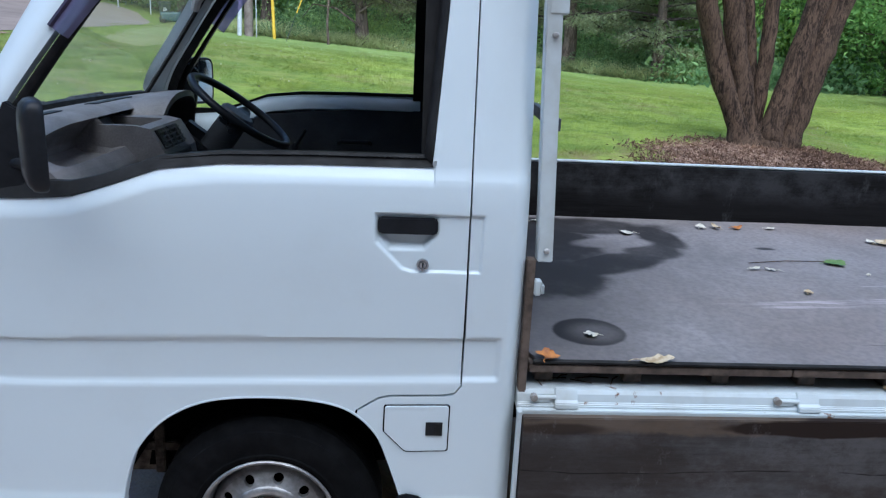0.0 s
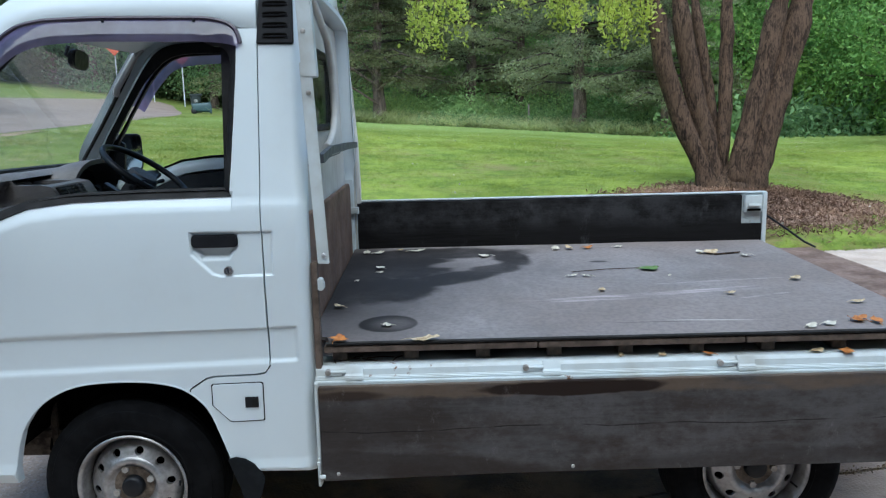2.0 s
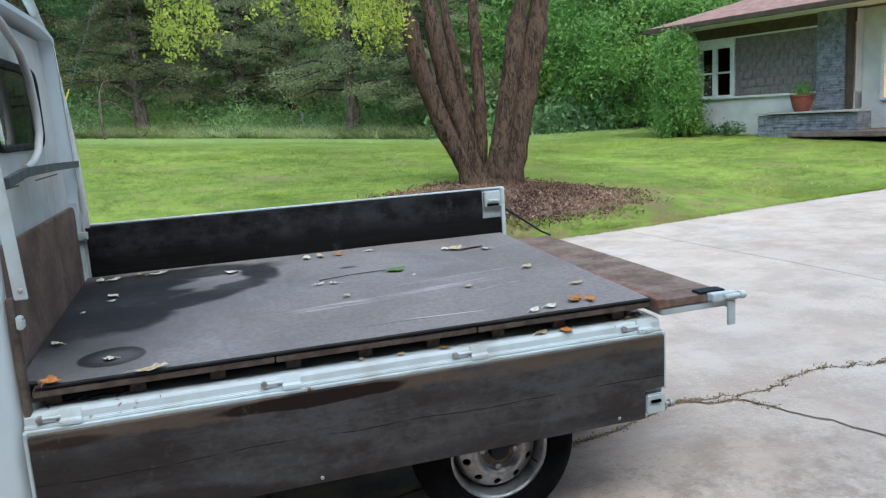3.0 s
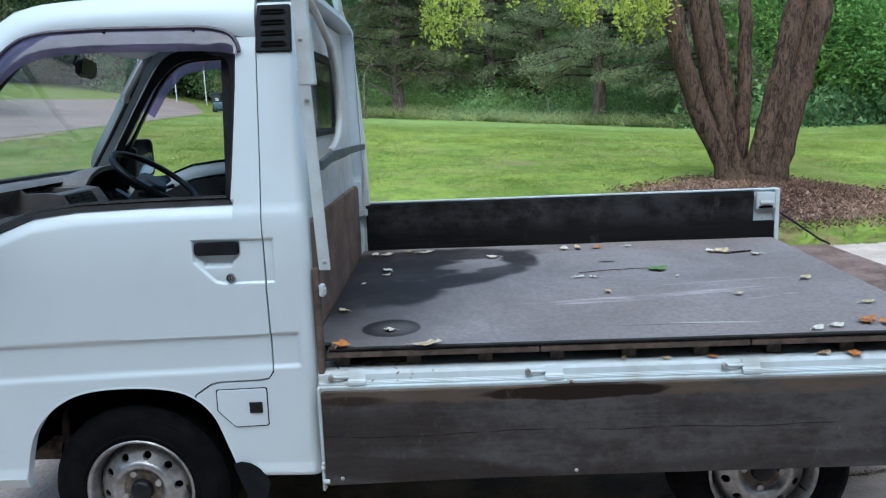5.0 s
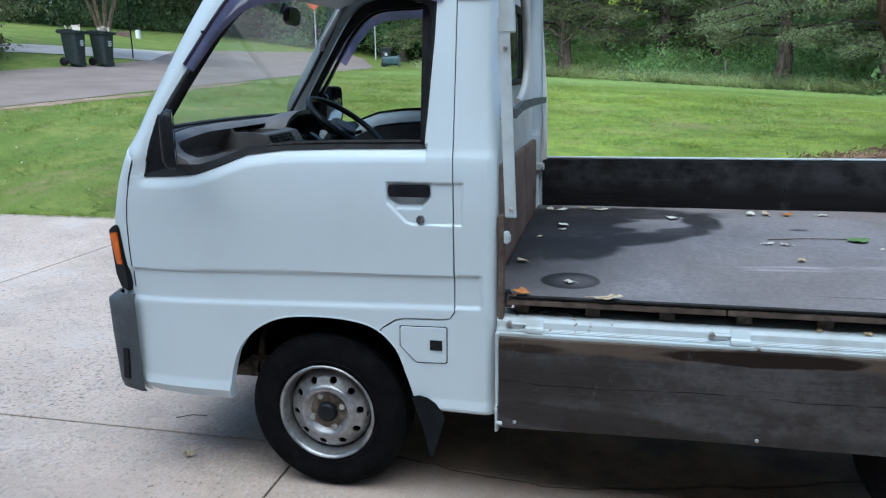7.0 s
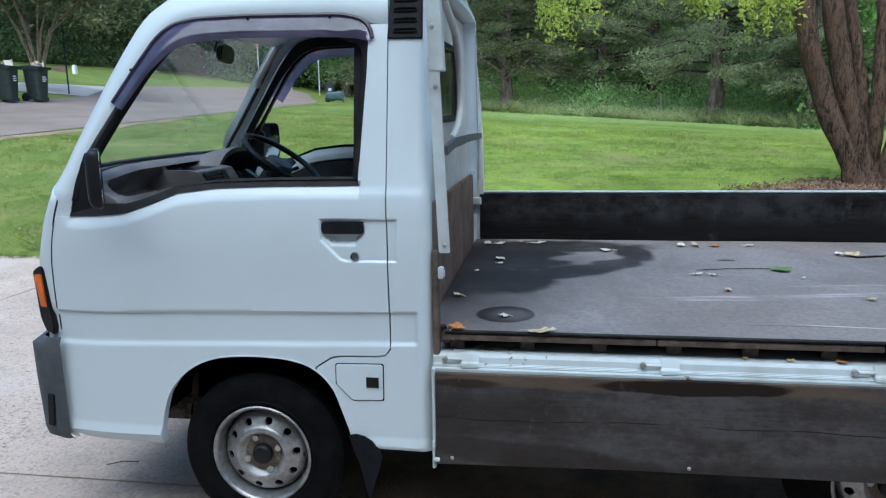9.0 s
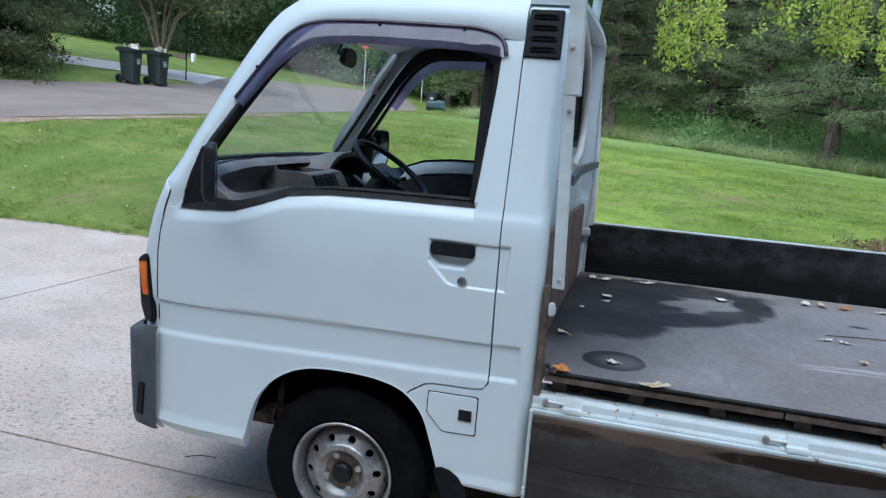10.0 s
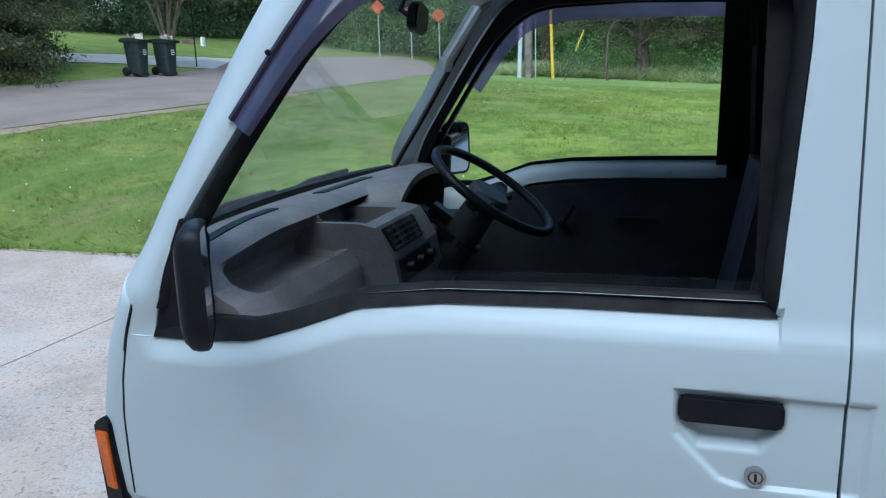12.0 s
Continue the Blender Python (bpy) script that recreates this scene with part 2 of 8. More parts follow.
def make_gate_board(name, side):
    """Old dark plywood, streaked along its length, with wet patches."""
    n = Nodes(name)
    x, z = n.axis(0), n.axis(2)
    streak = n.noise(1.0, 6, 0.7, n.scaled(3, 40, 55))
    broad = n.noise(1.0, 4, 0.6, n.scaled(2.2, 5, 7))
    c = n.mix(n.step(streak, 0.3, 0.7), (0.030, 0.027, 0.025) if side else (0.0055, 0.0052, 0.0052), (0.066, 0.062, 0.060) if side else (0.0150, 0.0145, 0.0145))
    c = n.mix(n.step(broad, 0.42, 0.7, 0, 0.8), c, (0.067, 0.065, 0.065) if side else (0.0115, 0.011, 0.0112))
    rough = 0.72
    if side:
        c = n.mix(n.step(n.noise(1.0, 6, 0.72, n.scaled(2.6, 3, 9)), 0.40, 0.62, 0, 0.75), c, (0.034, 0.024, 0.019))
        cloud = n.noise(3.6, 9, 0.80, n.scaled(0.9, 1, 1.5, 0, (3, 0, 1)))
        c = n.mix(n.step(cloud, 0.42, 0.64, 0, 0.80), c, (0.090, 0.086, 0.086))
        c = n.mix(n.step(n.noise(9.0, 8, 0.80, n.scaled(0.7, 1, 1.2)), 0.52, 0.68, 0, 0.55), c, (0.028, 0.021, 0.018))
        rough_z = n.math("ADD", z, n.math("MULTIPLY", n.math("SUBTRACT", n.noise(6, 6, 0.7), 0.5), 0.055))
        edge = n.math("MULTIPLY", n.step(rough_z, 0.540, 0.556), n.step(n.noise(1.0, 6, 0.7, n.scaled(3, 3, 12)), 0.30, 0.56))
        c = n.mix(n.math("MULTIPLY", edge, 0.70), c, (0.118, 0.085, 0.058))
        dark = n.math("MAXIMUM", n.spot(x, z, 0.66, 0.46, 0.26, 0.075, 0.0, 0.6, 1.2, 5), n.spot(x, z, 0.92, 0.335, 0.40, 0.040, -0.10, 0.25, 1.1, 4))
        dark = n.math("MAXIMUM", dark, n.math("MULTIPLY", n.spot(x, z, 1.9, 0.34, 0.6, 0.03, 0.03, 0.4, 1.3, 4), 0.7))
        c = n.mix(n.math("MULTIPLY", dark, 0.70), c, (0.024, 0.018, 0.015))
        wet = n.spot(x, z, 1.30, 0.566, 0.26, 0.022, 0.01, 0.10, 0.9, 7)
        wet = n.math("MAXIMUM", wet, n.math("MULTIPLY", n.spot(x, z, 0.66, 0.556, 0.10, 0.014, 0.0, 0.3, 0.9, 8), 0.8))
        c = n.mix(wet, c, (0.016, 0.009, 0.006))
        chalk = n.step(n.noise(13, 8, 0.82, n.scaled(1, 1, 0.55)), 0.58, 0.74, 0, 0.5)
        c = n.mix(chalk, c, (0.17, 0.16, 0.158))
        split = n.math("ABSOLUTE", n.math("SUBTRACT", n.math("ADD", z, n.math("MULTIPLY", n.math("SUBTRACT", n.noise(1.0, 3, 0.5, n.scaled(2, 0, 0)), 0.5), 0.05)), 0.452))
        c = n.mix(n.math("MULTIPLY", n.step(split, 0.0022, 0.0006), n.step(n.noise(1.0, 3, 0.6, n.scaled(5, 0, 0)), 0.40, 0.52)), c, (0.010, 0.008, 0.007))
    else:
        # upper half greyer than the lower, in uneven clouds
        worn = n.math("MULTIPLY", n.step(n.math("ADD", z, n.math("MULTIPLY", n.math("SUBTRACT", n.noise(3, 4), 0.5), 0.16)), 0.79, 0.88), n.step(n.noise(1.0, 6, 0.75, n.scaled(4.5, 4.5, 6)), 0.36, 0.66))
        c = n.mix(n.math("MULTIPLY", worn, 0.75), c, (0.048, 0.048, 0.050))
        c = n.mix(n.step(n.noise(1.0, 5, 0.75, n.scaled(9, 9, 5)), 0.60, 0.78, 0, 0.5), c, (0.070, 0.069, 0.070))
    n.bump(streak, 0.35, 0.003)
    return n.done(c, rough, 0.0, Specular_IOR_Level=0.22 if side else 0.05)


def make_mat():
    """The bed's rubber-faced sheet, dusty grey-brown with wet patches and pale scuffs."""
    n = Nodes("bed_sheet_rubber")
    x, y = n.axis(0), n.axis(1)
    f = n.noise(2.0, 7, 0.65, None, 0.5)
    c = n.mix(n.step(f, 0.3, 0.7), (0.155, 0.138, 0.131), (0.275, 0.250, 0.242))
    c = n.mix(n.step(n.noise(0.9, 5, 0.6, n.scaled(1, 1, 1, 0, (5, 2, 0))), 0.42, 0.66, 0, 0.6), c, (0.222, 0.178, 0.158))
    c = n.mix(n.step(n.noise(60, 4), 0.35, 0.7, 0, 0.35), c, (0.075, 0.068, 0.068))
    wet = n.spot(x, y, 0.60, 0.82, 0.17, 0.52, 0.0, 0.28, 0.7, 5)
    for cx, cy, rx, ry, sp in ((0.74, 0.60, 0.20, 0.17, 0.5), (0.98, 0.75, 0.25, 0.085, 0.55), (1.16, 0.90, 0.13, 0.09, 0.6), (1.23, 1.08, 0.075, 0.18, 0.1), (0.92, 1.20, 0.38, 0.11, 0.0), (0.80, 0.98, 0.20, 0.22, 0.0)):
        wet = n.math("MAXIMUM", wet, n.spot(x, y, cx, cy, rx, ry, sp, 0.22, 0.75, 7))
    dry = n.spot(x, y, 1.045, 0.985, 0.140, 0.062, 0.18, 0.22, 0.6, 6)
    wet = n.math("MULTIPLY", wet, n.math("SUBTRACT", 1.0, dry))
    wet = n.math("MULTIPLY", wet, n.step(n.noise(4, 5, 0.7), 0.2, 0.6, 0.72, 1.0))
    ring = n.spot(x, y, 0.767, 0.193, 0.090, 0.084, 0.0, 0.07, 0.14, 12)
    ring = n.math("SUBTRACT", ring, n.math("MULTIPLY", n.spot(x, y, 0.785, 0.19, 0.060, 0.055, 0.0, 0.7, 0.3, 14), 0.62))
    damp = n.math("MAXIMUM", wet, ring)
    scuff = n.spot(x, y, 1.63, 0.458, 0.31, 0.015, 0.12, 0.6, 1.4, 16)
    for cx, cy, rx, ry, sp in ((1.50, 0.41, 0.17, 0.010, 0.10), (1.82, 0.50, 0.20, 0.008, 0.16), (1.95, 0.62, 0.22, 0.006, 0.1), (2.05, 0.42, 0.12, 0.006, 0.3)):
        scuff = n.math("MAXIMUM", scuff, n.spot(x, y, cx, cy, rx, ry, sp, 0.6, 1.2, 18))
    scuff = n.math("MULTIPLY", scuff, n.step(n.noise(1, 4, 0.6, n.scaled(4, 90, 1)), 0.35, 0.65))
    c = n.mix(n.math("MULTIPLY", scuff, 0.8), c, (0.46, 0.40, 0.40))
    c = n.mix(n.math("MULTIPLY", n.spot(x, y, 1.75, 0.148, 0.125, 0.0035, -0.085, 0.3), 0.9), c, (0.55, 0.51, 0.46))
    c = n.mix(n.math("MULTIPLY", n.spot(x, y, 1.59, 0.145, 0.13, 0.0025, -0.04, 0.4, 0.5, 14), 0.8), c, (0.030, 0.026, 0.025))
    c = n.mix(n.spot(x, y, 1.581, 0.968, 0.035, 0.016, 0.0, 0.4, 0.5, 20), c, (0.040, 0.036, 0.036))
    halo = n.spot(x, y, 0.62, 0.66, 0.34, 0.62, 0.0, 0.45, 0.6, 3)
    c = n.mix(n.math("MULTIPLY", halo, 0.6), c, (0.050, 0.042, 0.038))
    c = n.mix(n.math("MULTIPLY", damp, 0.93), c, (0.013, 0.012, 0.012))
    n.bump(n.noise(150, 3), 0.12, 0.002)
    return n.done(c, n.step(damp, 0, 1, 0.58, 0.66), 0.0, Specular_IOR_Level=n.step(damp, 0, 1, 0.30, 0.14))


def make_concrete():
    n = Nodes("weathered_concrete")
    base = n.noise(0.7, 6, 0.62, None, 0.3)
    c = n.mix(n.step(base, 0.35, 0.68), (0.42, 0.318, 0.252), (0.59, 0.464, 0.378))
    patch = n.step(n.noise(3.2, 5, 0.6), 0.42, 0.72, 0, 0.55)
    c = n.mix(patch, c, (0.42, 0.350, 0.290))
    stone = n.cells(95, None, "Color")
    sep = n.t.nodes.new("ShaderNodeSeparateColor")
    n.put(sep.inputs[0], stone)
    worn = n.step(n.noise(1.1, 4), 0.34, 0.58)
    grit = n.math("MULTIPLY", n.step(sep.outputs[0], 0.62, 0.80), n.math("MULTIPLY", worn, 0.40))
    c = n.mix(grit, c, (0.28, 0.235, 0.198))
    pit = n.math("MULTIPLY", n.step(n.noise(46, 5, 0.65), 0.585, 0.64), n.step(n.noise(0.8, 5, 0.65, n.scaled(1, 1, 1, 0, (2, 9, 0))), 0.40, 0.60))
    c = n.mix(n.math("MULTIPLY", pit, n.step(n.axis(0), 3.2, 1.2, 0.25, 0.8)), c, (0.085, 0.072, 0.062))
    chips = n.math("MULTIPLY", n.step(n.noise(34, 6, 0.72), 0.55, 0.63), n.step(n.axis(0), -0.3, -1.6, 0, 0.75))
    c = n.mix(chips, c, (0.20, 0.165, 0.140))
    pale = n.math("MULTIPLY", n.step(sep.outputs[1], 0.75, 0.9), n.math("MULTIPLY", worn, 0.35))
    c = n.mix(pale, c, (0.60, 0.555, 0.52))
    c = n.mix(n.step(n.noise(9, 5, 0.7), 0.64, 0.78, 0, 0.5), c, (0.22, 0.205, 0.19))
    c = n.mix(n.step(n.noise(1.7, 7, 0.72), 0.50, 0.70, 0, 0.5), c, (0.33, 0.268, 0.222))
    c = n.mix(n.step(n.noise(0.9, 6, 0.7, n.scaled(1, 1, 1, 0, (7, 3, 0))), 0.50, 0.66, 0, 0.55), c, (0.52, 0.465, 0.420))
    drip = n.spot(n.axis(0), n.axis(1), 2.45, 0.15, 0.75, 0.40, 0.2, 0.5, 1.2, 3)
    c = n.mix(n.math("MULTIPLY", drip, 0.15), c, (0.27, 0.185, 0.130))
    c = n.mix(n.step(n.axis(0), 2.0, 3.4, 0, 0.45), c, n.mix(n.step(n.noise(2.1, 7, 0.7), 0.38, 0.62), (0.335, 0.285, 0.238), (0.545, 0.478, 0.415)))
    stain = n.math("MULTIPLY", n.spot(n.axis(0), n.axis(1), 2.5, -0.25, 1.1, 0.62, 0.15, 0.6, 1.2, 2), n.step(n.noise(4.5, 7, 0.75), 0.44, 0.62))
    c = n.mix(n.math("MULTIPLY", stain, 0.55), c, (0.205, 0.158, 0.122))
    # brown ground under the truck, with the truck's shade painted into it
    brown_shade = n.spot(n.axis(0), n.axis(1), 1.25, 0.90, 1.5, 0.80, 0.0, 0.3, 0.6, 2)
    c = n.mix(n.math("MULTIPLY", brown_shade, 0.90), c, n.mix(n.step(n.noise(2.6, 6, 0.7), 0.35, 0.65), (0.110, 0.065, 0.039), (0.300, 0.178, 0.106)))
    n.bump(n.math("ADD", n.cells(95), n.noise(30, 4)), 0.5, 0.004)
    return n.done(c, 0.9)


def turf(n):
    """Mottled lawn: greens of two kinds, straw-yellow and bare patches, ranker growth on the bank; shade there and open
    light far off are put into the greens.
    """
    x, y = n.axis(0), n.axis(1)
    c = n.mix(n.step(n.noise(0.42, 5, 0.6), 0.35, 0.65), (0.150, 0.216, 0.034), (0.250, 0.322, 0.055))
    # roadside bank: tree shade is put into this duller green
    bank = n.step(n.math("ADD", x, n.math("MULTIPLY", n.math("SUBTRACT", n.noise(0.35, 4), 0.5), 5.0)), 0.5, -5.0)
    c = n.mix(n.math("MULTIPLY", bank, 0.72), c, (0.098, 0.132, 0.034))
    c = n.mix(n.step(n.noise(2.3, 6, 0.72), 0.45, 0.60, 0, 0.62), c, (0.088, 0.142, 0.024))
    c = n.mix(n.step(n.noise(1.2, 6, 0.70, n.scaled(1, 1, 1, 0, (11, 4, 0))), 0.47, 0.66, 0, 0.60), c, (0.225, 0.240, 0.066))
    c = n.mix(n.step(n.noise(6.5, 6, 0.75), 0.50, 0.66, 0, 0.50), c, (0.084, 0.122, 0.028))
    c = n.mix(n.step(n.noise(0.75, 7, 0.78, n.scaled(1, 1, 1, 0, (3, 8, 0))), 0.53, 0.68, 0, 0.65), c, (0.215, 0.172, 0.084))
    # far side: the brightness of open sky is painted in as paler green
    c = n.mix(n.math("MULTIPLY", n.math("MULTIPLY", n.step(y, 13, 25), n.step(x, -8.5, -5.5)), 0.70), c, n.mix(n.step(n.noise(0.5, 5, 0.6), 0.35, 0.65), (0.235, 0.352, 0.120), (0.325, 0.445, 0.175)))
    worn = n.math("MULTIPLY", n.spot(x, y, 4.9, 5.8, 3.0, 1.5, 0.1, 0.5, 1.5, 2.2), n.step(n.noise(2.4, 7, 0.78), 0.44, 0.60))
    return n.mix(n.math("MULTIPLY", worn, 0.75), c, (0.200, 0.138, 0.078))


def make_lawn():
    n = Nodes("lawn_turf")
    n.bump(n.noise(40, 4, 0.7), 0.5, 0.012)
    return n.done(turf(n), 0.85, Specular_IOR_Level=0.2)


def see_through(n, c, thin):
    """Lets some light through the leaf from behind."""
    tr = n.t.nodes.new("ShaderNodeBsdfTranslucent")
    n.put(tr.inputs["Color"], c)
    mx = n.t.nodes.new("ShaderNodeMixShader")
    mx.inputs[0].default_value = thin
    n.t.links.new(n.b.outputs[0], mx.inputs[1])
    n.t.links.new(tr.outputs[0], mx.inputs[2])
    n.t.links.new(mx.outputs[0], n.t.nodes["Material Output"].inputs["Surface"])


def make_leaf(name, dark, light, thin=0.35, sunlit=0.3):
    """Foliage: each leaf its own tone, whole boughs darker, and sunlit patches put into the colour."""
    n = Nodes(name)
    c = n.mix(n.step(n.island(), -0.3, 1.3), dark, light)
    c = n.mix(n.step(n.noise(0.8, 4, 0.6), 0.42, 0.62, 0, 0.65), c, tuple(0.45 * v for v in dark))
    # yellow-green noise patches painted in as sunlit foliage
    c = n.mix(n.step(n.noise(0.33, 4, 0.65), 0.50, 0.68, 0, sunlit), c, (1.40 * light[0], 1.20 * light[1], 0.85 * light[2]))
    m = n.done(c, 0.8, Specular_IOR_Level=0.08)
    see_through(n, c, thin)
    return m


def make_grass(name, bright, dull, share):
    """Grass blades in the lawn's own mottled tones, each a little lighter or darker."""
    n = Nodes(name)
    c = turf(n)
    c = n.mix(n.step(n.island(), 0.45, 1.0, 0, share), c, bright)
    c = n.mix(n.step(n.island(), 0.30, 0.0, 0, 0.4 * share), c, dull)
    m = n.done(c, 0.8, Specular_IOR_Level=0.05)
    see_through(n, c, 0.15)
    return m


def make_bark(name, dark, light, grain=14.0):
    """Bark in fine upright plates, with paler flakes and dark furrows."""
    n = Nodes(name)
    f = n.noise(1, 6, 0.7, n.scaled(grain, grain, grain * 0.3), 0.8)
    g = n.noise(1, 6, 0.78, n.scaled(grain * 3.2, grain * 3.2, grain * 0.55), 1.2)
    both = n.math("ADD", n.math("MULTIPLY", f, 0.42), n.math("MULTIPLY", g, 0.58))
    c = n.mix(n.step(both, 0.42, 0.57), dark, light)
    c = n.mix(n.step(g, 0.58, 0.72, 0, 0.55), c, tuple(1.7 * v for v in light))
    c = n.mix(n.step(n.noise(1.2, 3), 0.45, 0.7, 0, 0.4), c, tuple(0.7 * v for v in light))
    n.bump(both, 1.0, 0.06)
    return n.done(c, 0.9, Specular_IOR_Level=0.15)


def make_thin_glass(name, tint, gloss, haze, sheen=0.55, film=None):
    """A thin clear pane: light passes straight, with a faint reflection by its angle."""
    n = Nodes(name)
    out = n.t.nodes["Material Output"]
    tr = n.t.nodes.new("ShaderNodeBsdfTransparent")
    n.put(tr.inputs["Color"], tint)
    gl = n.t.nodes.new("ShaderNodeBsdfGlossy")
    gl.inputs["Roughness"].default_value = 0.02
    lw = n.t.nodes.new("ShaderNodeLayerWeight")
    lw.inputs["Blend"].default_value = 0.5
    gleam = n.math("ADD", n.math("MULTIPLY", n.math("POWER", lw.outputs["Facing"], 4.0), sheen), gloss)
    mx = n.t.nodes.new("ShaderNodeMixShader")
    n.put(mx.inputs[0], gleam)
    n.t.links.new(tr.outputs[0], mx.inputs[1])
    n.t.links.new(gl.outputs[0], mx.inputs[2])
    last = mx
    if haze:
        di = n.t.nodes.new("ShaderNodeBsdfTranslucent")
        di.inputs["Color"].default_value = (*[min(1.0, 1.6 * v) for v in film], 1) if film else (*[0.95 * v for v in tint], 1)
        if film:
            front = n.t.nodes.new("ShaderNodeBsdfDiffuse")
            front.inputs["Color"].default_value = (*film, 1)
            both = n.t.nodes.new("ShaderNodeMixShader")
            both.inputs[0].default_value = 0.40
            n.t.links.new(di.outputs[0], both.inputs[1])
            n.t.links.new(front.outputs[0], both.inputs[2])
            di = both
        m2 = n.t.nodes.new("ShaderNodeMixShader")
        n.put(m2.inputs[0], n.step(n.noise(4, 4), 0.3, 0.8, haze * 0.4, haze))
        n.t.links.new(mx.outputs[0], m2.inputs[1])
        n.t.links.new(di.outputs[0], m2.inputs[2])
        last = m2
    n.t.links.new(last.outputs[0], out.inputs["Surface"])
    return n.m


PAINT = make_paint()
RUSTY = make_rusty()
DUST_PAINT = make_dusty_paint()
BLACK = plain("black_plastic", (0.006, 0.0068, 0.0085), (0.0125, 0.0138, 0.0165), 12, 0.45, 0, 0.1, 60.0, Specular_IOR_Level=0.25)
GASKET = plain("black_rubber", (0.006, 0.006, 0.006), (0.014, 0.014, 0.014), 20, 0.65, 0, 0.1, 60.0, Specular_IOR_Level=0.25)
TYRE = plain("tyre_rubber", (0.0030, 0.0033, 0.0038), (0.0068, 0.0072, 0.0080), 14, 0.85, 0, 0.3, 60.0, Specular_IOR_Level=0.08)
BUMPER = plain("grey_plastic", (0.055, 0.062, 0.070), (0.080, 0.088, 0.096), 14, 0.6, 0, 0.25, 140)
STEEL = plain("silver_wheel_paint", (0.20, 0.195, 0.19), (0.40, 0.40, 0.40), 12, 0.38, 0.65, 0.12)
DUSTY = plain("dusty_brown_steel", (0.070, 0.050, 0.036), (0.20, 0.165, 0.13), 40, 0.8, 0.1, 0.3)
CHROME = plain("worn_chrome", (0.45, 0.45, 0.45), (0.65, 0.65, 0.65), 20, 0.25, 1.0, 0.05)
ZINC = plain("zinc_hinge", (0.26, 0.24, 0.21), (0.46, 0.45, 0.43), 40, 0.55, 0.35, 0.2)
# blacker than any liner: the deep shade of the hollows is in this tone
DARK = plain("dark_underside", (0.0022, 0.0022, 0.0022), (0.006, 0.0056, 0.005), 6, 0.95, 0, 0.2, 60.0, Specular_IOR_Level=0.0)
GRIME = plain("grimy_underseal", (0.030, 0.025, 0.021), (0.120, 0.100, 0.082), 18, 0.9, 0, 0.4, 70.0, Specular_IOR_Level=0.1)
AMBER = plain("amber_lens", (0.62, 0.125, 0.012), (0.75, 0.17, 0.02), 30, 0.15, 0, 0.02)
DASH = plain("grey_dash_plastic", (0.120, 0.110, 0.108), (0.205, 0.188, 0.182), 7, 0.55, 0, 0.25, 220)
DASH_DARK = plain("dark_dash_plastic", (0.030, 0.032, 0.037), (0.048, 0.050, 0.056), 10, 0.6, 0, 0.25, 220, Specular_IOR_Level=0.25)
VINYL = plain("dark_grey_vinyl", (0.034, 0.034, 0.037), (0.060, 0.060, 0.064), 9, 0.6, 0, 0.3, 180)
TRIM_GREY = plain("grey_trim_plastic", (0.27, 0.275, 0.285), (0.36, 0.365, 0.37), 9, 0.55, 0, 0.15)
VISOR = make_thin_glass("smoked_purple_acrylic", (0.24, 0.19, 0.34), 0.07, 0.42, 0.30, (0.40, 0.37, 0.58))
GLASS = make_thin_glass("window_glass", (0.90, 0.93, 0.91), 0.035, 0.05)
CLEAR = make_thin_glass("clear_glass", (0.93, 0.95, 0.94), 0.04, 0.0)
MIRROR = plain("mirror_glass", (0.85, 0.85, 0.85), (0.9, 0.9, 0.9), 10, 0.03, 1.0, 0)
SIDE_BOARD = make_gate_board("old_plywood_side", True)
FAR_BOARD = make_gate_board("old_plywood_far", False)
BED_SHEET = make_mat()
WORN_WOOD = plain("brown_plywood", (0.082, 0.046, 0.030), (0.180, 0.112, 0.076), 7, 0.7, 0, 0.4)
EDGE_WOOD = plain("grey_board_edge", (0.050, 0.035, 0.025), (0.125, 0.092, 0.070), 14, 0.8, 0, 0.4)
FLAP = plain("mud_flap_rubber", (0.005, 0.0065, 0.008), (0.011, 0.0135, 0.016), 9, 0.7, 0, 0.2, 60.0, Specular_IOR_Level=0.15)
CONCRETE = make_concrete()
SOIL = plain("dark_soil", (0.055, 0.043, 0.028), (0.160, 0.128, 0.076), 4, 0.95, 0, 0.6, 40)
TAIL_WOOD = plain("weathered_tailgate_ply", (0.105, 0.060, 0.041), (0.235, 0.160, 0.124), 7, 0.7, 0, 0.4, 45)
RED_WOOD = plain("rusty_red_strip", (0.120, 0.052, 0.032), (0.270, 0.140, 0.090), 9, 0.75, 0, 0.4, 45)
LAWN = make_lawn()
GRASS = make_grass("grass_blades", (0.290, 0.365, 0.080), (0.150, 0.200, 0.045), 0.50)
WEEDS = make_leaf("tall_weeds", (0.40, 0.46, 0.20), (0.64, 0.68, 0.37), 0.6)
PALE_ROAD = plain("pale_gravel_road", (0.36, 0.325, 0.295), (0.50, 0.46, 0.42), 1.2, 0.9, 0, 0.4, 60)
ASPHALT = plain("grey_asphalt", (0.165, 0.128, 0.108), (0.222, 0.178, 0.154), 0.8, 0.9, 0, 0.4, 60)
MULCH = plain("bark_mulch", (0.150, 0.092, 0.068), (0.370, 0.255, 0.190), 9, 0.95, 0, 0.9, 60)
BARK = make_bark("reddish_bark", (0.024, 0.017, 0.013), (0.150, 0.098, 0.066), 15)
BARK_DIM = make_bark("dark_bough_bark", (0.020, 0.016, 0.013), (0.070, 0.056, 0.046), 8)
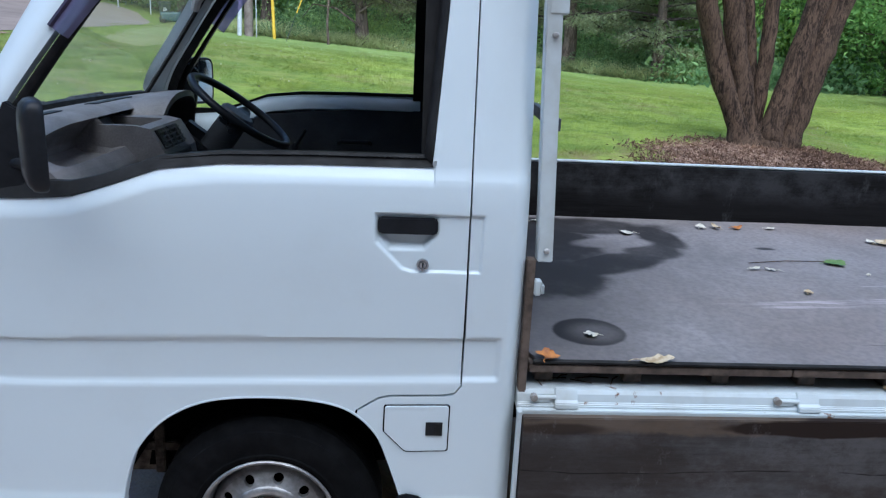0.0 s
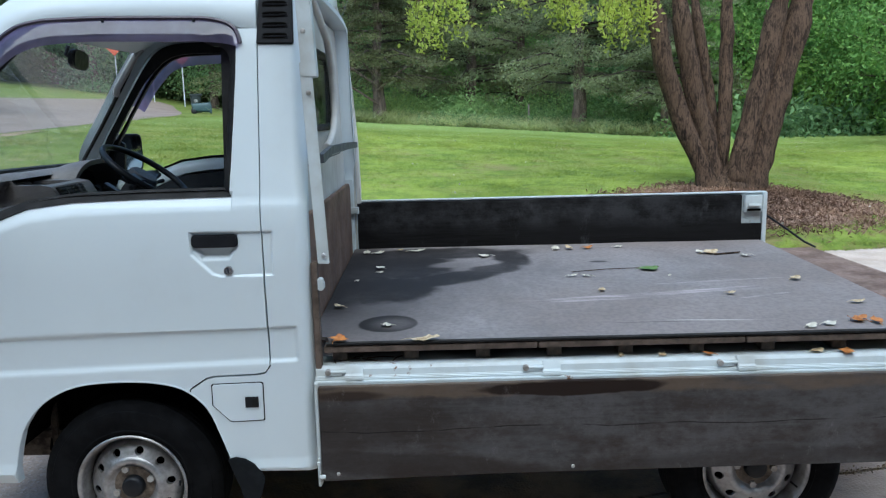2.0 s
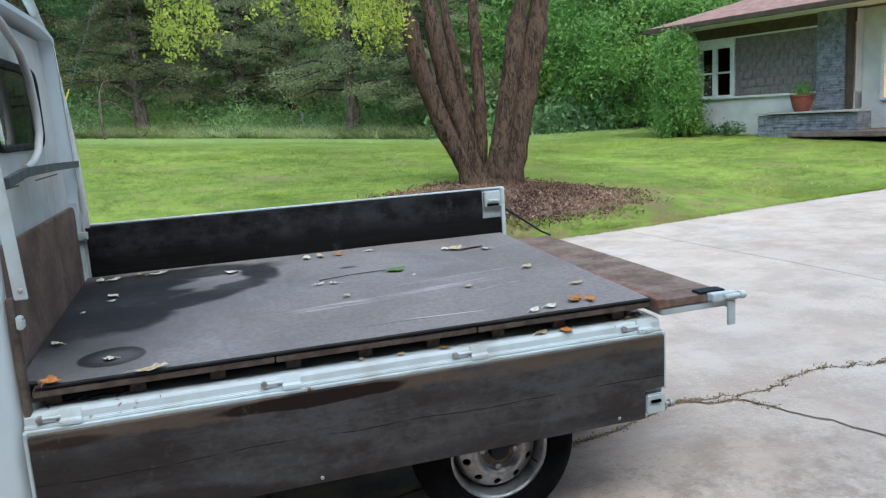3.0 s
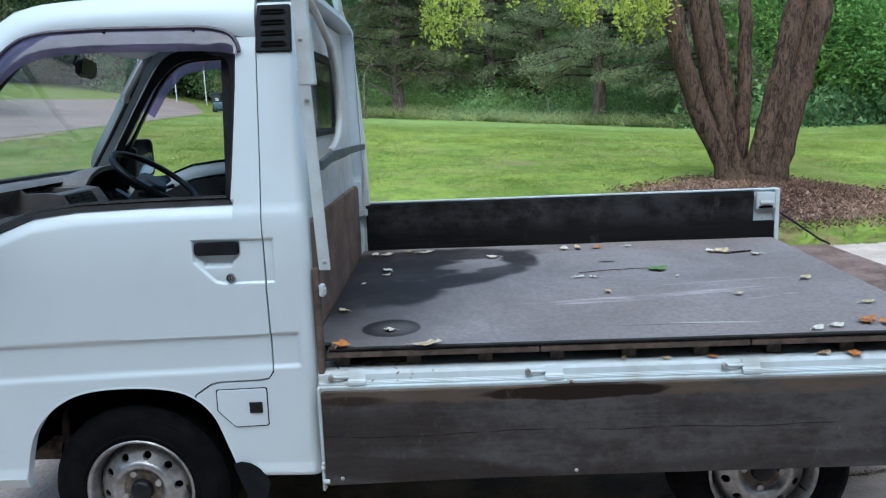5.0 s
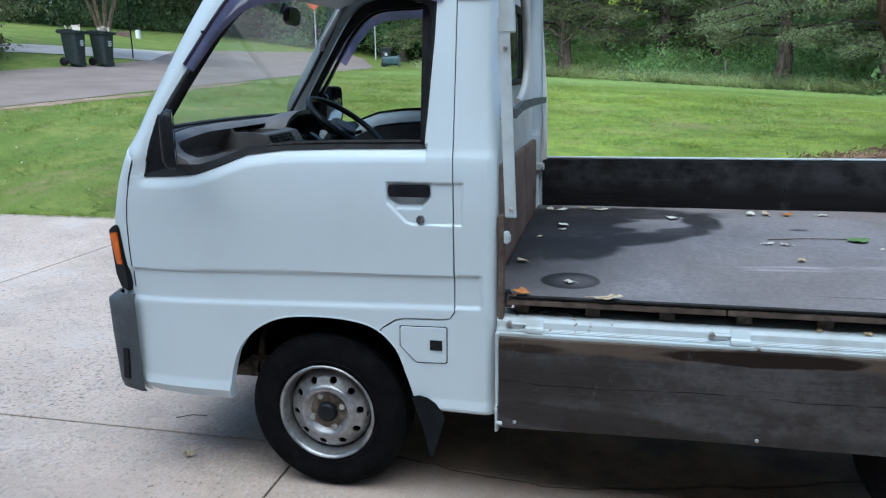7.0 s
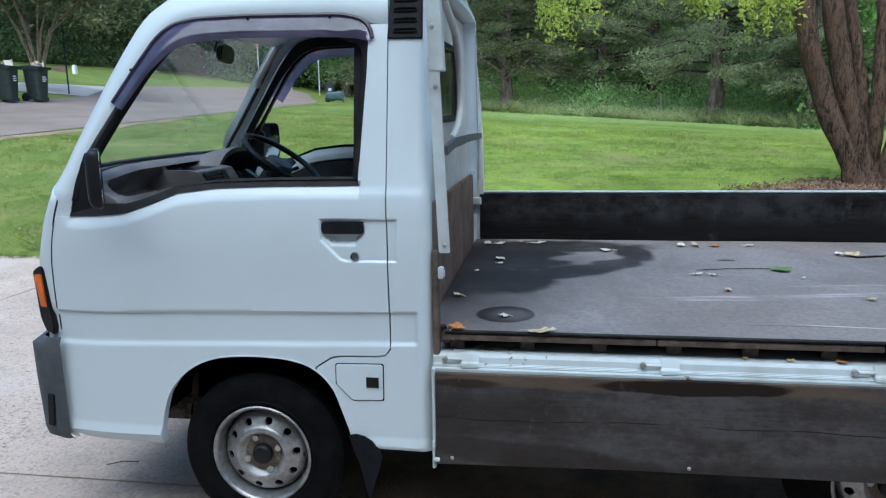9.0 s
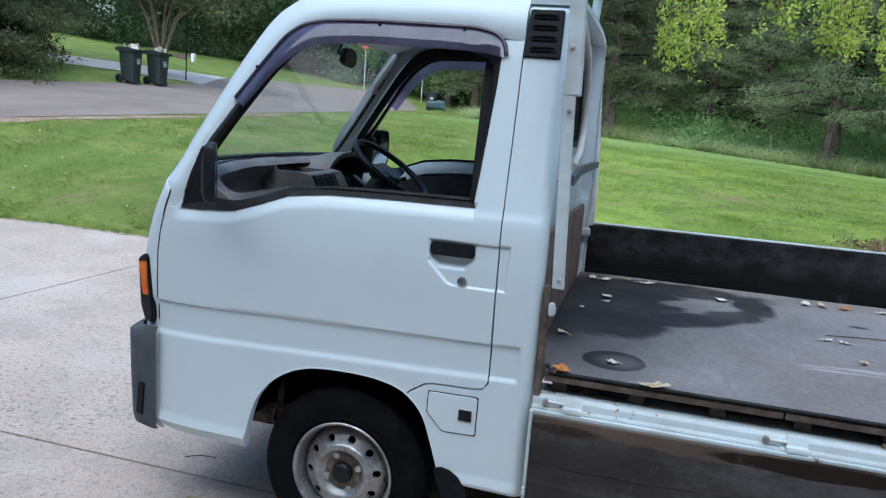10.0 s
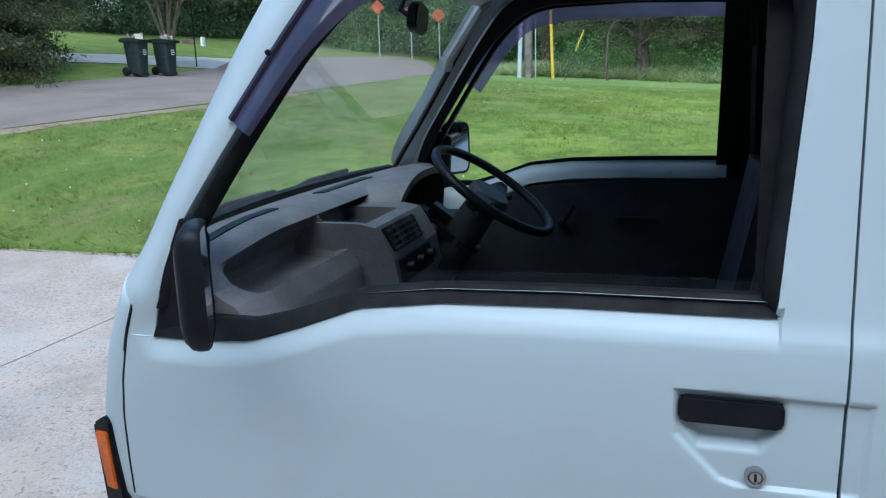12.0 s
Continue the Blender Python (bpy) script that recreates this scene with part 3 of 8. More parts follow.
BARK_FAR = make_bark("grey_bark", (0.060, 0.045, 0.035), (0.19, 0.145, 0.115), 8)
LEAF_YELLOW = make_leaf("yellow_green_leaves", (0.40, 0.50, 0.085), (0.72, 0.77, 0.21), 0.70)
LEAF_DARK = make_leaf("cedar_foliage", (0.212, 0.246, 0.132), (0.338, 0.380, 0.210), 0.55, 0.25)
LEAF_DUN = make_leaf("dun_cedar_foliage", (0.110, 0.122, 0.058), (0.205, 0.218, 0.112), 0.5, 0.3)
# darker copy of LEAF_MID; shade across the road is put into its colour
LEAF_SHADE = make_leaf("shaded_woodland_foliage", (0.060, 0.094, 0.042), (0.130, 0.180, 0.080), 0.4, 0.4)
LEAF_DEEP = make_leaf("dense_cedar_foliage", (0.088, 0.105, 0.050), (0.210, 0.225, 0.115), 0.45, 0.4)
LEAF_MID = make_leaf("woodland_foliage", (0.135, 0.245, 0.112), (0.285, 0.435, 0.198), 0.5, 0.35)
# raised greens: daylight on the bushes under the trees is put into the colour
LEAF_BUSH = make_leaf("sunny_bush_leaves", (0.22, 0.38, 0.14), (0.44, 0.60, 0.25), 0.6, 0.4)
LEAF_LIGHT = make_leaf("bright_foliage", (0.150, 0.310, 0.085), (0.320, 0.500, 0.150), 0.55, 0.5)
DRY_LEAF = plain("dry_leaf", (0.34, 0.24, 0.12), (0.55, 0.45, 0.30), 60, 0.7, 0, 0.3)
PALE_LEAF = plain("pale_dead_leaf", (0.45, 0.42, 0.33), (0.62, 0.58, 0.48), 60, 0.7, 0, 0.3)
ORANGE_LEAF = plain("orange_leaf", (0.32, 0.11, 0.022), (0.50, 0.20, 0.05), 60, 0.65, 0, 0.3)
GREEN_LEAF = plain("green_leaf", (0.07, 0.14, 0.03), (0.12, 0.20, 0.05), 60, 0.6, 0, 0.3)

# ---- the little truck: front axle at x = 0, near side at y = 0, front towards -x ----
truck = thing("kei_truck", (0.9, 0.7, 0), "small white cab-over pickup truck with dropped wooden-faced bed sides", "truck")
WID = 1.395
WIN_BOT = ([-0.563, -0.48, -0.387, -0.300, -0.206, -0.079, 0.10, 0.355], [1.031, 1.033, 1.040, 1.068, 1.103, 1.118, 1.123, 1.125])
HANDLE = [(0.238, 1.030), (0.470, 1.029), (0.467, 0.902), (0.318, 0.902), (0.297, 0.908), (0.240, 0.966)]


DISH = [(0.243, 1.021), (0.373, 1.021), (0.373, 0.985), (0.346, 0.949), (0.268, 0.949), (0.243, 0.985)]


def poly_depth(x, z, poly):
    """How far a point lies inside a polygon (minus: outside)."""
    best, inside = 9.0, False
    for i in range(len(poly)):
        (ax, az), (bx, bz) = poly[i], poly[(i + 1) % len(poly)]
        ex, ez = bx - ax, bz - az
        t = min(1, max(0, ((x - ax) * ex + (z - az) * ez) / (ex * ex + ez * ez)))
        best = min(best, math.hypot(x - ax - t * ex, z - az - t * ez))
        if (az > z) != (bz > z) and x < ax + (z - az) * ex / ez:
            inside = not inside
    return best if inside else -best


# profile of the cab side, eased between its waypoints
SIDE_Z = np.linspace(0.28, 1.70, 711)
SIDE_Y = np.interp(SIDE_Z, [0.28, 0.30, 0.33, 0.36, 0.60, 0.80, 0.95, 1.05, 1.10, 1.125, 1.54, 1.66, 1.70], [0.030, 0.016, 0.0, 0.006, 0.008, 0.004, 0.0, 0.003, 0.008, 0.0145, 0.088, 0.122, 0.150])
_w = np.hanning(43) / np.hanning(43).sum()
_w = np.convolve(np.pad(SIDE_Y, 21, "edge"), _w, "valid") - SIDE_Y
SIDE_Y = SIDE_Y + _w * np.clip((1.085 - SIDE_Z) / 0.04, 0, 1) * np.clip((SIDE_Z - 0.37) / 0.05, 0, 1)


def skin(x, z):
    """The cab side's depth behind its widest plane."""
    y = float(np.interp(z, SIDE_Z, SIDE_Y))
    c1, c2 = 0.745 + 0.0225 * x, 0.637 + 0.0265 * x
    band = smooth((z - c2 + 0.003) / 0.015) * smooth((c1 - z) / 0.008) * smooth((0.525 - x) / 0.012)
    y += 0.0075 * band
    if x < 0.36:
        zb = interp(x, *WIN_BOT)
        if z < zb + 0.01:
            y += 0.013 * smooth((z - zb + 0.042) / 0.045) * smooth((x + 0.60) / 0.05)
    elif x < 0.60:
        y += 0.003 * smooth((z - 1.085) / 0.035) * smooth((1.50 - z) / 0.30)
    if x < -0.42:
        y += 0.45 * (x + 0.42) ** 2
    if x > 0.53:
        y += 22 * (x - 0.53) ** 2
    if x > 0.22 and 0.88 < z < 1.05:
        y += 0.0065 * smooth((poly_depth(x, z, HANDLE) + 0.001) / 0.0065)
        y += 0.014 * smooth((poly_depth(x, z, DISH) + 0.002) / 0.016)
    return y


ARCH = ([-0.322, -0.305, -0.285, -0.25, -0.211, -0.16, -0.105, -0.04, 0.024, 0.09, 0.14, 0.175, 0.204, 0.235, 0.262, 0.292, 0.310, 0.317], [0.312, 0.40, 0.465, 0.515, 0.551, 0.580, 0.596, 0.602, 0.603, 0.600, 0.592, 0.583, 0.567, 0.540, 0.504, 0.417, 0.365, 0.335])


def low_edge(x):
    """The bottom edge of the cab side: front valance, wheel arch, rear valance."""
    if x < -0.322:
        return interp(x, [-0.66, -0.60, -0.322], [0.315, 0.302, 0.296])
    if x > 0.317:
        return interp(x, [0.317, 0.40, 0.565], [0.335, 0.322, 0.318])
    return interp(x, *ARCH)


def door_low(x):
    if x < 0.204:
        return low_edge(x)
    return interp(x, [0.204, 0.255, 0.28, 0.40, 0.425, 0.437], [0.575, 0.608, 0.614, 0.617, 0.622, 0.640])


def front_seam(z):
    return interp(z, [0.30, 0.66, 0.80, 0.88, 0.95, 1.03, 1.11], [-0.635, -0.649, -0.651, -0.648, -0.637, -0.617, -0.588])


def far_side(geo):
    """The same on the far side, which stands a little higher at the windows."""
    v, f = mirrored(geo)
    return [(x, y, z + 0.04 * smooth((z - 0.9) / 0.2) * smooth((1.72 - z) / 0.12)) for x, y, z in v], f


def door_panel(u, v):
    x = -0.651 + (0.851 * u / 0.58 if u < 0.58 else 0.851 + 0.237 * (u - 0.58) / 0.42)
    top = interp(x, *WIN_BOT) if x < 0.355 else 1.128
    mid = 0.86 + 0.02 * x
    z = 0.292 + (mid - 0.292) * v / 0.46 if v < 0.46 else mid + (top - mid) * (v - 0.46) / 0.54
    z = max(z, door_low(x))
    x = x + (front_seam(z) + 0.651) * (1 - u) ** 6
    return (x, skin(x, z), z)


PIN = curve2([(-0.570, 1.018), (-0.543, 1.13), (-0.497, 1.225), (-0.40, 1.365), (-0.31, 1.49), (-0.255, 1.555), (-0.21, 1.585), (-0.14, 1.598), (0.0, 1.603), (0.30, 1.598), (0.385, 1.583), (0.441, 1.579)], 80)
POUT = curve2([(-0.618, 1.03), (-0.606, 1.085), (-0.640, 1.140), (-0.60, 1.215), (-0.545, 1.297), (-0.437, 1.468), (-0.354, 1.586), (-0.312, 1.634), (-0.245, 1.676), (-0.165, 1.694), (0.12, 1.704), (0.30, 1.702), (0.441, 1.699)], 80)


NOSE = ([0.29, 0.34, 0.60, 0.75, 0.88, 1.00, 1.08, 1.14], [-0.700, -0.712, -0.742, -0.748, -0.742, -0.708, -0.672, -0.645])


def nose(u, v):
    w = min(u, 1 - u) * 2
    z = 0.29 + v * (1.09 + 0.05 * smooth(w / 0.3) - 0.29)
    xf, xs = interp(z, *NOSE), front_seam(z) - 0.009
    y0 = skin(xs, z)
    if w < 0.3:
        t = w / 0.3
        a, b, c = (1 - t) ** 2, 2 * t * (1 - t), t * t
        x, y = a * xs + b * (xf + 0.004) + c * xf, a * y0 + b * (y0 + 0.004) + c * 0.15
    else:
        t = (w - 0.3) / 0.7
        x, y = xf - 0.045 * (1 - (1 - t) ** 2), 0.15 + (WID / 2 - 0.15) * t
    return (x, y if u <= 0.5 else WID - y, z)


# outer edge of the pillar: along the nose's corner, then up beside the screen
OUTER = [(front_seam(z), skin(front_seam(z), z), z) for z in (1.012, 1.03, 1.05, 1.07)] + [nose(0.5 * w, 1) for w in (0.02, 0.06, 0.10, 0.15, 0.19)]

for (px, pz), py in zip(POUT[9:], np.linspace(0, 1, 72)):
    if pz > 1.15:
        OUTER.append((px, 0.105 + 0.030 * smooth((py - 0.05) / 0.5), pz))
_o = np.array(OUTER)
_d = np.r_[0, np.cumsum(np.linalg.norm(np.diff(_o, axis=0), axis=1))]
OUTER = np.stack([np.interp(np.linspace(0, _d[-1], 81), _d, _o[:, k]) for k in range(3)], 1)
for _ in range(2):
    OUTER[1:-1] = 0.25 * OUTER[:-2] + 0.5 * OUTER[1:-1] + 0.25 * OUTER[2:]


def pillar(u, v):
    i = min(79, int(u * 80))
    f = u * 80 - i
    (ax, az) = [a * (1 - f) + b * f for a, b in zip(PIN[i], PIN[i + 1])]
    bx, by, bz = (OUTER[i] * (1 - f) + OUTER[i + 1] * f).tolist()
    x, z = ax + (bx - ax) * v, az + (bz - az) * v
    y0 = skin(ax, az) + (0.013 * smooth((ax + 0.60) / 0.05) * (1 - smooth((az - 1.031) / 0.14)) if az > interp(ax, *WIN_BOT) + 0.01 else 0.0)
    y = y0 + (by - y0) * v ** 1.6 - 0.012 * math.sin(math.pi * v) * smooth(u / 0.08) - 0.0003 * (1 - smooth(u / 0.07))
    return (x, y, z)


def rear_frame(u, v):
    z = 1.128 + u * (1.580 - 1.128)
    xl, xr = interp(z, [1.125, 1.45, 1.535, 1.578], [0.355, 0.380, 0.383, 0.368]), interp(z, [1.11, 1.58], [0.437, 0.440])
    x = xl + (xr - xl) * v
    return (x, skin(x, z), z)


def quarter_low(u, v):
    x = 0.209 + u * (0.565 - 0.209)
    top = door_low(x) - 0.006 if x < 0.437 else 0.634
    top = min(top, 0.634)
    z = low_edge(x) + (top - low_edge(x)) * v
    return (x, skin(x, z), z)


def quarter_high(u, v):
    z = 0.634 + u * (1.699 - 0.634)
    xl = interp(z, [0.63, 0.76, 1.11, 1.58, 1.70], [0.4405, 0.4425, 0.4405, 0.4435, 0.4435])
    x = xl + (0.565 - xl) * v
    return (x, skin(x, z) + (0.02 * smooth((z - 1.66) / 0.04)), z)


def side_door(flip):
    g = far_side if flip else (lambda q: q)
    door = part("door", g(join(shell(door_panel, 210, 190, (0, 0.03, 0)), shell(rear_frame, 40, 10, (0, 0.03, 0)))), PAINT, truck, soft=35)
    # black sealing frame round the window opening
    loop = curve2([(0.354, 1.130), (0.378, 1.45), (0.382, 1.540), (0.360, 1.576), (0.10, 1.588), (-0.14, 1.584), (-0.20, 1.568), (-0.25, 1.535), (-0.31, 1.472), (-0.40, 1.345), (-0.500, 1.20), (-0.552, 1.08)], 90)
    inner = curve2([(0.338, 1.142), (0.361, 1.45), (0.363, 1.512), (0.345, 1.535), (0.10, 1.545), (-0.13, 1.541), (-0.185, 1.527), (-0.235, 1.490), (-0.295, 1.425), (-0.383, 1.305), (-0.462, 1.175), (-0.510, 1.075)], 90)

    inner = [[a + (0.4 if flip else interp(p[0], [0.25, 0.34], [0.36, 1.0])) * (b - a) for a, b in zip(p, q)] for p, q in zip(loop, inner)]

    def frame_strip(u, v):
        i = min(89, int(u * 90))
        f = u * 90 - i
        (ax, az), (bx, bz) = [[a * (1 - f) + b * f for a, b in zip(c[i], c[i + 1])] for c in (loop, inner)]
        x, z = ax + (bx - ax) * v, az + (bz - az) * v
        return (x, skin(ax, az) + 0.001 + 0.012 * v * v, z)

    def sill_strip(u, v):
        x = -0.566 + u * (0.357 + 0.566)
        zb = interp(x, *WIN_BOT)
        z = zb - 0.001 + 0.024 * v + 0.012 * v * smooth((-0.3 - x) / 0.2)
        return (x, skin(x, zb - 0.001) - 0.003 + 0.016 * v, z)

    part("window_seal", g(join(shell(frame_strip, 90, 4, (0, 0.02, 0)), shell(sill_strip, 70, 5, (0, 0.02, 0)))), GASKET, door, "black rubber window seal", soft=True)
    corner = [(-0.568, 1.031), (-0.478, 1.034), (-0.466, 1.10), (-0.458, 1.20), (-0.500, 1.226), (-0.546, 1.13)]
    part("mirror_mount", g(prism([(x, z) for x, z in corner], "y", 0.025, 0.045)), BLACK, door, "black triangular mirror mount", bevel=0.003)
    lip = [(x, skin(x, interp(x, *WIN_BOT)) + 0.020, interp(x, *WIN_BOT) + 0.040) for x in np.linspace(-0.40, 0.335, 30)]
    part("lowered_glass", g((lip + [(x, y + 0.004, z) for x, y, z in lip] + [(x, y, z - 0.05) for x, y, z in lip], [(i, i + 1, 31 + i, 30 + i) for i in range(29)] + [(i, i + 1, 61 + i, 60 + i) for i in range(29)])), CLEAR, door, "top edge of the lowered side window glass")
    part("handle", g(moved(prism([(-0.063, -0.013), (-0.058, -0.018), (0.058, -0.018), (0.063, -0.013), (0.063, 0.012), (0.058, 0.018), (-0.058, 0.018), (-0.063, 0.012)], "y", -0.004, 0.02), pose(0.308, 0.004, 1.003))), BLACK, door, "black pull handle", bevel=0.003)
    lock = moved(lathe([(0.0, -0.003), (0.007, -0.003), (0.0085, -0.001), (0.0095, -0.004), (0.0125, -0.004), (0.0135, 0.0), (0.0135, 0.01)], 20), pose(0.342, 0.003, 0.919))
    part("lock_cylinder", g(lock), CHROME, door, "round chrome door lock", soft=True)
    part("key_slot", g(box(0.3405, 0.3435, -0.0015, 0.004, 0.914, 0.924)), BLACK, door)
    # smoked rain visor along the window top
    vt = curve2([(-0.408, 1.372), (-0.33, 1.480), (-0.262, 1.568), (-0.215, 1.600), (-0.15, 1.613), (0.0, 1.617), (0.30, 1.611), (0.365, 1.597), (0.392, 1.570), (0.396, 1.540)], 70)
    vb = curve2([(-0.362, 1.350), (-0.280, 1.456), (-0.212, 1.520), (-0.16, 1.540), (-0.10, 1.547), (0.0, 1.551), (0.28, 1.545), (0.342, 1.541), (0.368, 1.538), (0.382, 1.532)], 70)

    if flip:
        vb = [(x - 0.004, z - 0.014) for x, z in vb]

    def visor(u, v):
        i = min(69, int(u * 70))
        f = u * 70 - i
        (ax, az), (bx, bz) = [[a * (1 - f) + b * f for a, b in zip(c[i], c[i + 1])] for c in (vt, vb)]
        x, z = ax + (bx - ax) * v, az + (bz - az) * v
        return (x, skin(ax, az) - 0.003 - 0.032 * math.sin(0.5 * math.pi * v) * (0.25 + 0.75 * smooth((1 - u) / 0.10)), z)

    vis = part("rain_visor", g(grid(visor, 70, 8)), VISOR, door, "smoked purple acrylic rain visor", soft=True)
    edge = [(x, skin(x, z) - 0.006, z) for x, z in vt]
    part("visor_edge", g(tube(edge, 0.006, 6)), plain_dark_purple, vis, "dark purple visor rim", soft=True)
    for px, pz in ((-0.345, 1.468), (0.02, 1.608), (0.27, 1.604)):
        part("clip", g(moved(lathe([(0.0, -0.004), (0.004, -0.003), (0.005, 0.0)], 10), pose(px, skin(px, pz) - 0.011, pz))), BLACK, vis)
    # outside mirror
    mx, my, mt = (-0.392, -0.090, 30) if not flip else (-0.487, -0.070, 42)
    mirror = part("side_mirror", g(join(tube([(-0.50, 0.04, 1.10), (mx - 0.045, -0.01, 1.105), (mx - 0.02, my + 0.02, 1.13)], 0.012, 8))), BLACK, door, "black plastic side mirror", soft=50)
    face = [(math.copysign(abs(math.cos(a)) ** 0.33, math.cos(a)) * 0.060, math.copysign(abs(math.sin(a)) ** 0.33, math.sin(a)) * 0.086) for a in np.linspace(0, 2 * math.pi, 32, endpoint=False)]
    slices = ((-0.025, 0.0), (-0.025, 0.45), (-0.0235, 0.68), (-0.019, 0.86), (-0.010, 0.97), (0.0, 1.0), (0.010, 0.995), (0.014, 0.96), (0.012, 0.90))
    head = grid(lambda u, v: (slices[round(v * 8)][0], slices[round(v * 8)][1] * face[round(u * 32) % 32][0], slices[round(v * 8)][1] * face[round(u * 32) % 32][1]), 32, 8)
    part("mirror_head", g(moved(head, pose(mx, my, 1.158, 0, 0, mt))), BLACK, mirror, soft=60)
    part("mirror_face", g(moved(prism([(0.88 * a, 0.9 * b) for a, b in face], "x", 0.0105, 0.0125), pose(mx, my, 1.158, 0, 0, mt))), MIRROR, mirror, "mirror glass")
    # inner door card and painted sill
    card = [(-0.60, 0.64), (0.42, 0.64), (0.42, 1.085), (0.10, 1.083), (-0.20, 1.060), (-0.40, 1.0), (-0.60, 0.98)]
    part("door_card", g(prism(card, "y", 0.062, 0.078)), DASH_DARK, door, "dark inner door card", bevel=0.004)

    def ledge(u, v):
        x = -0.50 + u * 0.86
        zb = interp(x, *WIN_BOT)
        a = v * math.pi / 2
        return (x, 0.030 + 0.045 * math.sin(a), zb + 0.018 - 0.055 * (1 - math.cos(a)))
    part("inner_sill", g(grid(ledge, 40, 6)), PAINT, door, "white painted inner window sill", soft=True)
    part("pull_handle", g(tube([(0.06, 0.085, 0.985), (0.07, 0.105, 0.99), (0.17, 0.105, 0.99), (0.18, 0.085, 0.985)], 0.007, 8)), BLACK, door, soft=True)
    part("window_crank", g(join(cyl((-0.10, 0.078, 0.97), (-0.10, 0.10, 0.97), 0.012), tube([(-0.10, 0.10, 0.97), (-0.06, 0.105, 1.02)], 0.006, 8))), BLACK, door, soft=True)
    return door


plain_dark_purple = plain("dark_purple_edge", (0.016, 0.010, 0.024), (0.032, 0.020, 0.046), 20, 0.35, 0, 0.05)
side_door(False)
side_door(True)

# cab shell
for flip in (False, True):
    g = far_side if flip else (lambda q: q)
    part("pillar_frame", g(shell(pillar, 80, 10, (0, 0.03, 0))), PAINT, truck, soft=40)
    part("quarter_panel", g(join(shell(quarter_low, 70, 60, (0, 0.02, 0)), shell(quarter_high, 330, 36, (0, 0.02, 0)))), PAINT, truck, soft=35)
    vent = part("air_vent", g(moved(prism([(-0.052, -0.065), (0.050, -0.067), (0.048, 0.066), (-0.044, 0.066)], "y", -0.004, 0.012), pose(0.492, 0.098, 1.600, -12))), BLACK, truck, "black slatted cab air vent", bevel=0.003)
    for k in range(4):
        part("slat", g(moved(join(box(-0.034, 0.036, -0.013, -0.003, -0.006, 0.004)), pose(0.492, 0.104 + 0.0063 * (k - 1.5) * 1.0 + (0.0), 1.600 + 0.029 * (k - 1.5), -12 + 25))), BLACK, vent)
        part("slot", g(moved(prism([(0.033 * math.copysign(abs(math.cos(a)) ** 0.4, math.cos(a)), 0.0075 * math.copysign(abs(math.sin(a)) ** 0.6, math.sin(a))) for a in np.linspace(0, 2 * math.pi, 16, endpoint=False)], "y", -0.0065, 0.0), pose(0.492, 0.0985 + 0.0063 * (k - 1.5), 1.600 + 0.029 * (k - 1.5), -12))), DARK, vent)
    # wheel housing behind the arch
    ring = [(x, z) for x, z in zip(*ARCH) if z > 0.38 or x > 0]
    liner = ([(x, 0.02 + skin(x, 0.5), z) for x, z in ring] + [(x, 0.42, z) for x, z in ring], [(i, i + 1, len(ring) + i + 1, len(ring) + i) for i in range(len(ring) - 1)])
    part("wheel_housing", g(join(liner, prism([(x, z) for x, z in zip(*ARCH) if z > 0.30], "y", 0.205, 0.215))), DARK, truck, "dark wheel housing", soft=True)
    part("inner_fender", g(join(box(-0.47, -0.15, 0.207, 0.217, 0.295, 0.58), box(-0.44, -0.24, 0.190, 0.207, 0.36, 0.385), box(-0.30, -0.275, 0.185, 0.207, 0.30, 0.52), cyl((-0.36, 0.19, 0.43), (-0.36, 0.207, 0.43), 0.022, 12))), GRIME, truck, "grimy brown inner fender", bevel=0.003)
    lip = [(x, skin(x, z) + 0.001, z) for x, z in curve2(list(zip(*ARCH)), 60)]
    part("arch_lip", g(tube(lip, 0.003, 6)), PAINT, truck, soft=True)
    flap = [(0.302, 0.362), (0.325, 0.368), (0.352, 0.362), (0.378, 0.345), (0.398, 0.318), (0.406, 0.298), (0.397, 0.262), (0.384, 0.222), (0.372, 0.180), (0.366, 0.163), (0.358, 0.165), (0.350, 0.20), (0.334, 0.27), (0.312, 0.33)]
    part("mud_flap", g(prism(flap, "y", -0.004, 0.005)), FLAP, truck, "dark rubber mud flap", bevel=0.002)

# fuel flap, near side only
gap = [(0.2665, 0.525), (0.2675, 0.586), (0.271, 0.59), (0.412, 0.593), (0.417, 0.589), (0.416, 0.48), (0.412, 0.476), (0.321, 0.473), (0.314, 0.476)]
cx, cz = 0.345, 0.537
flapdoor = part("fuel_flap", prism([(cx + 0.958 * (x - cx), cz + 0.952 * (z - cz)) for x, z in gap], "y", 0.0035, 0.012), PAINT, truck, bevel=0.0012)
part("flap_gap", prism(gap, "y", 0.0065, 0.012), DARK, flapdoor)
part("flap_latch", prism([(0.36, 0.515), (0.404, 0.515), (0.404, 0.553), (0.36, 0.553)], "y", 0.001, 0.01), BLACK, flapdoor, "black finger latch", bevel=0.003)
part("latch_tab", prism([(0.384, 0.519), (0.401, 0.519), (0.401, 0.549), (0.384, 0.549)], "y", -0.002, 0.004), GASKET, flapdoor, bevel=0.002)

part("front_panel", shell(nose, 140, 40, (0.015, 0, 0)), PAINT, truck, soft=50)
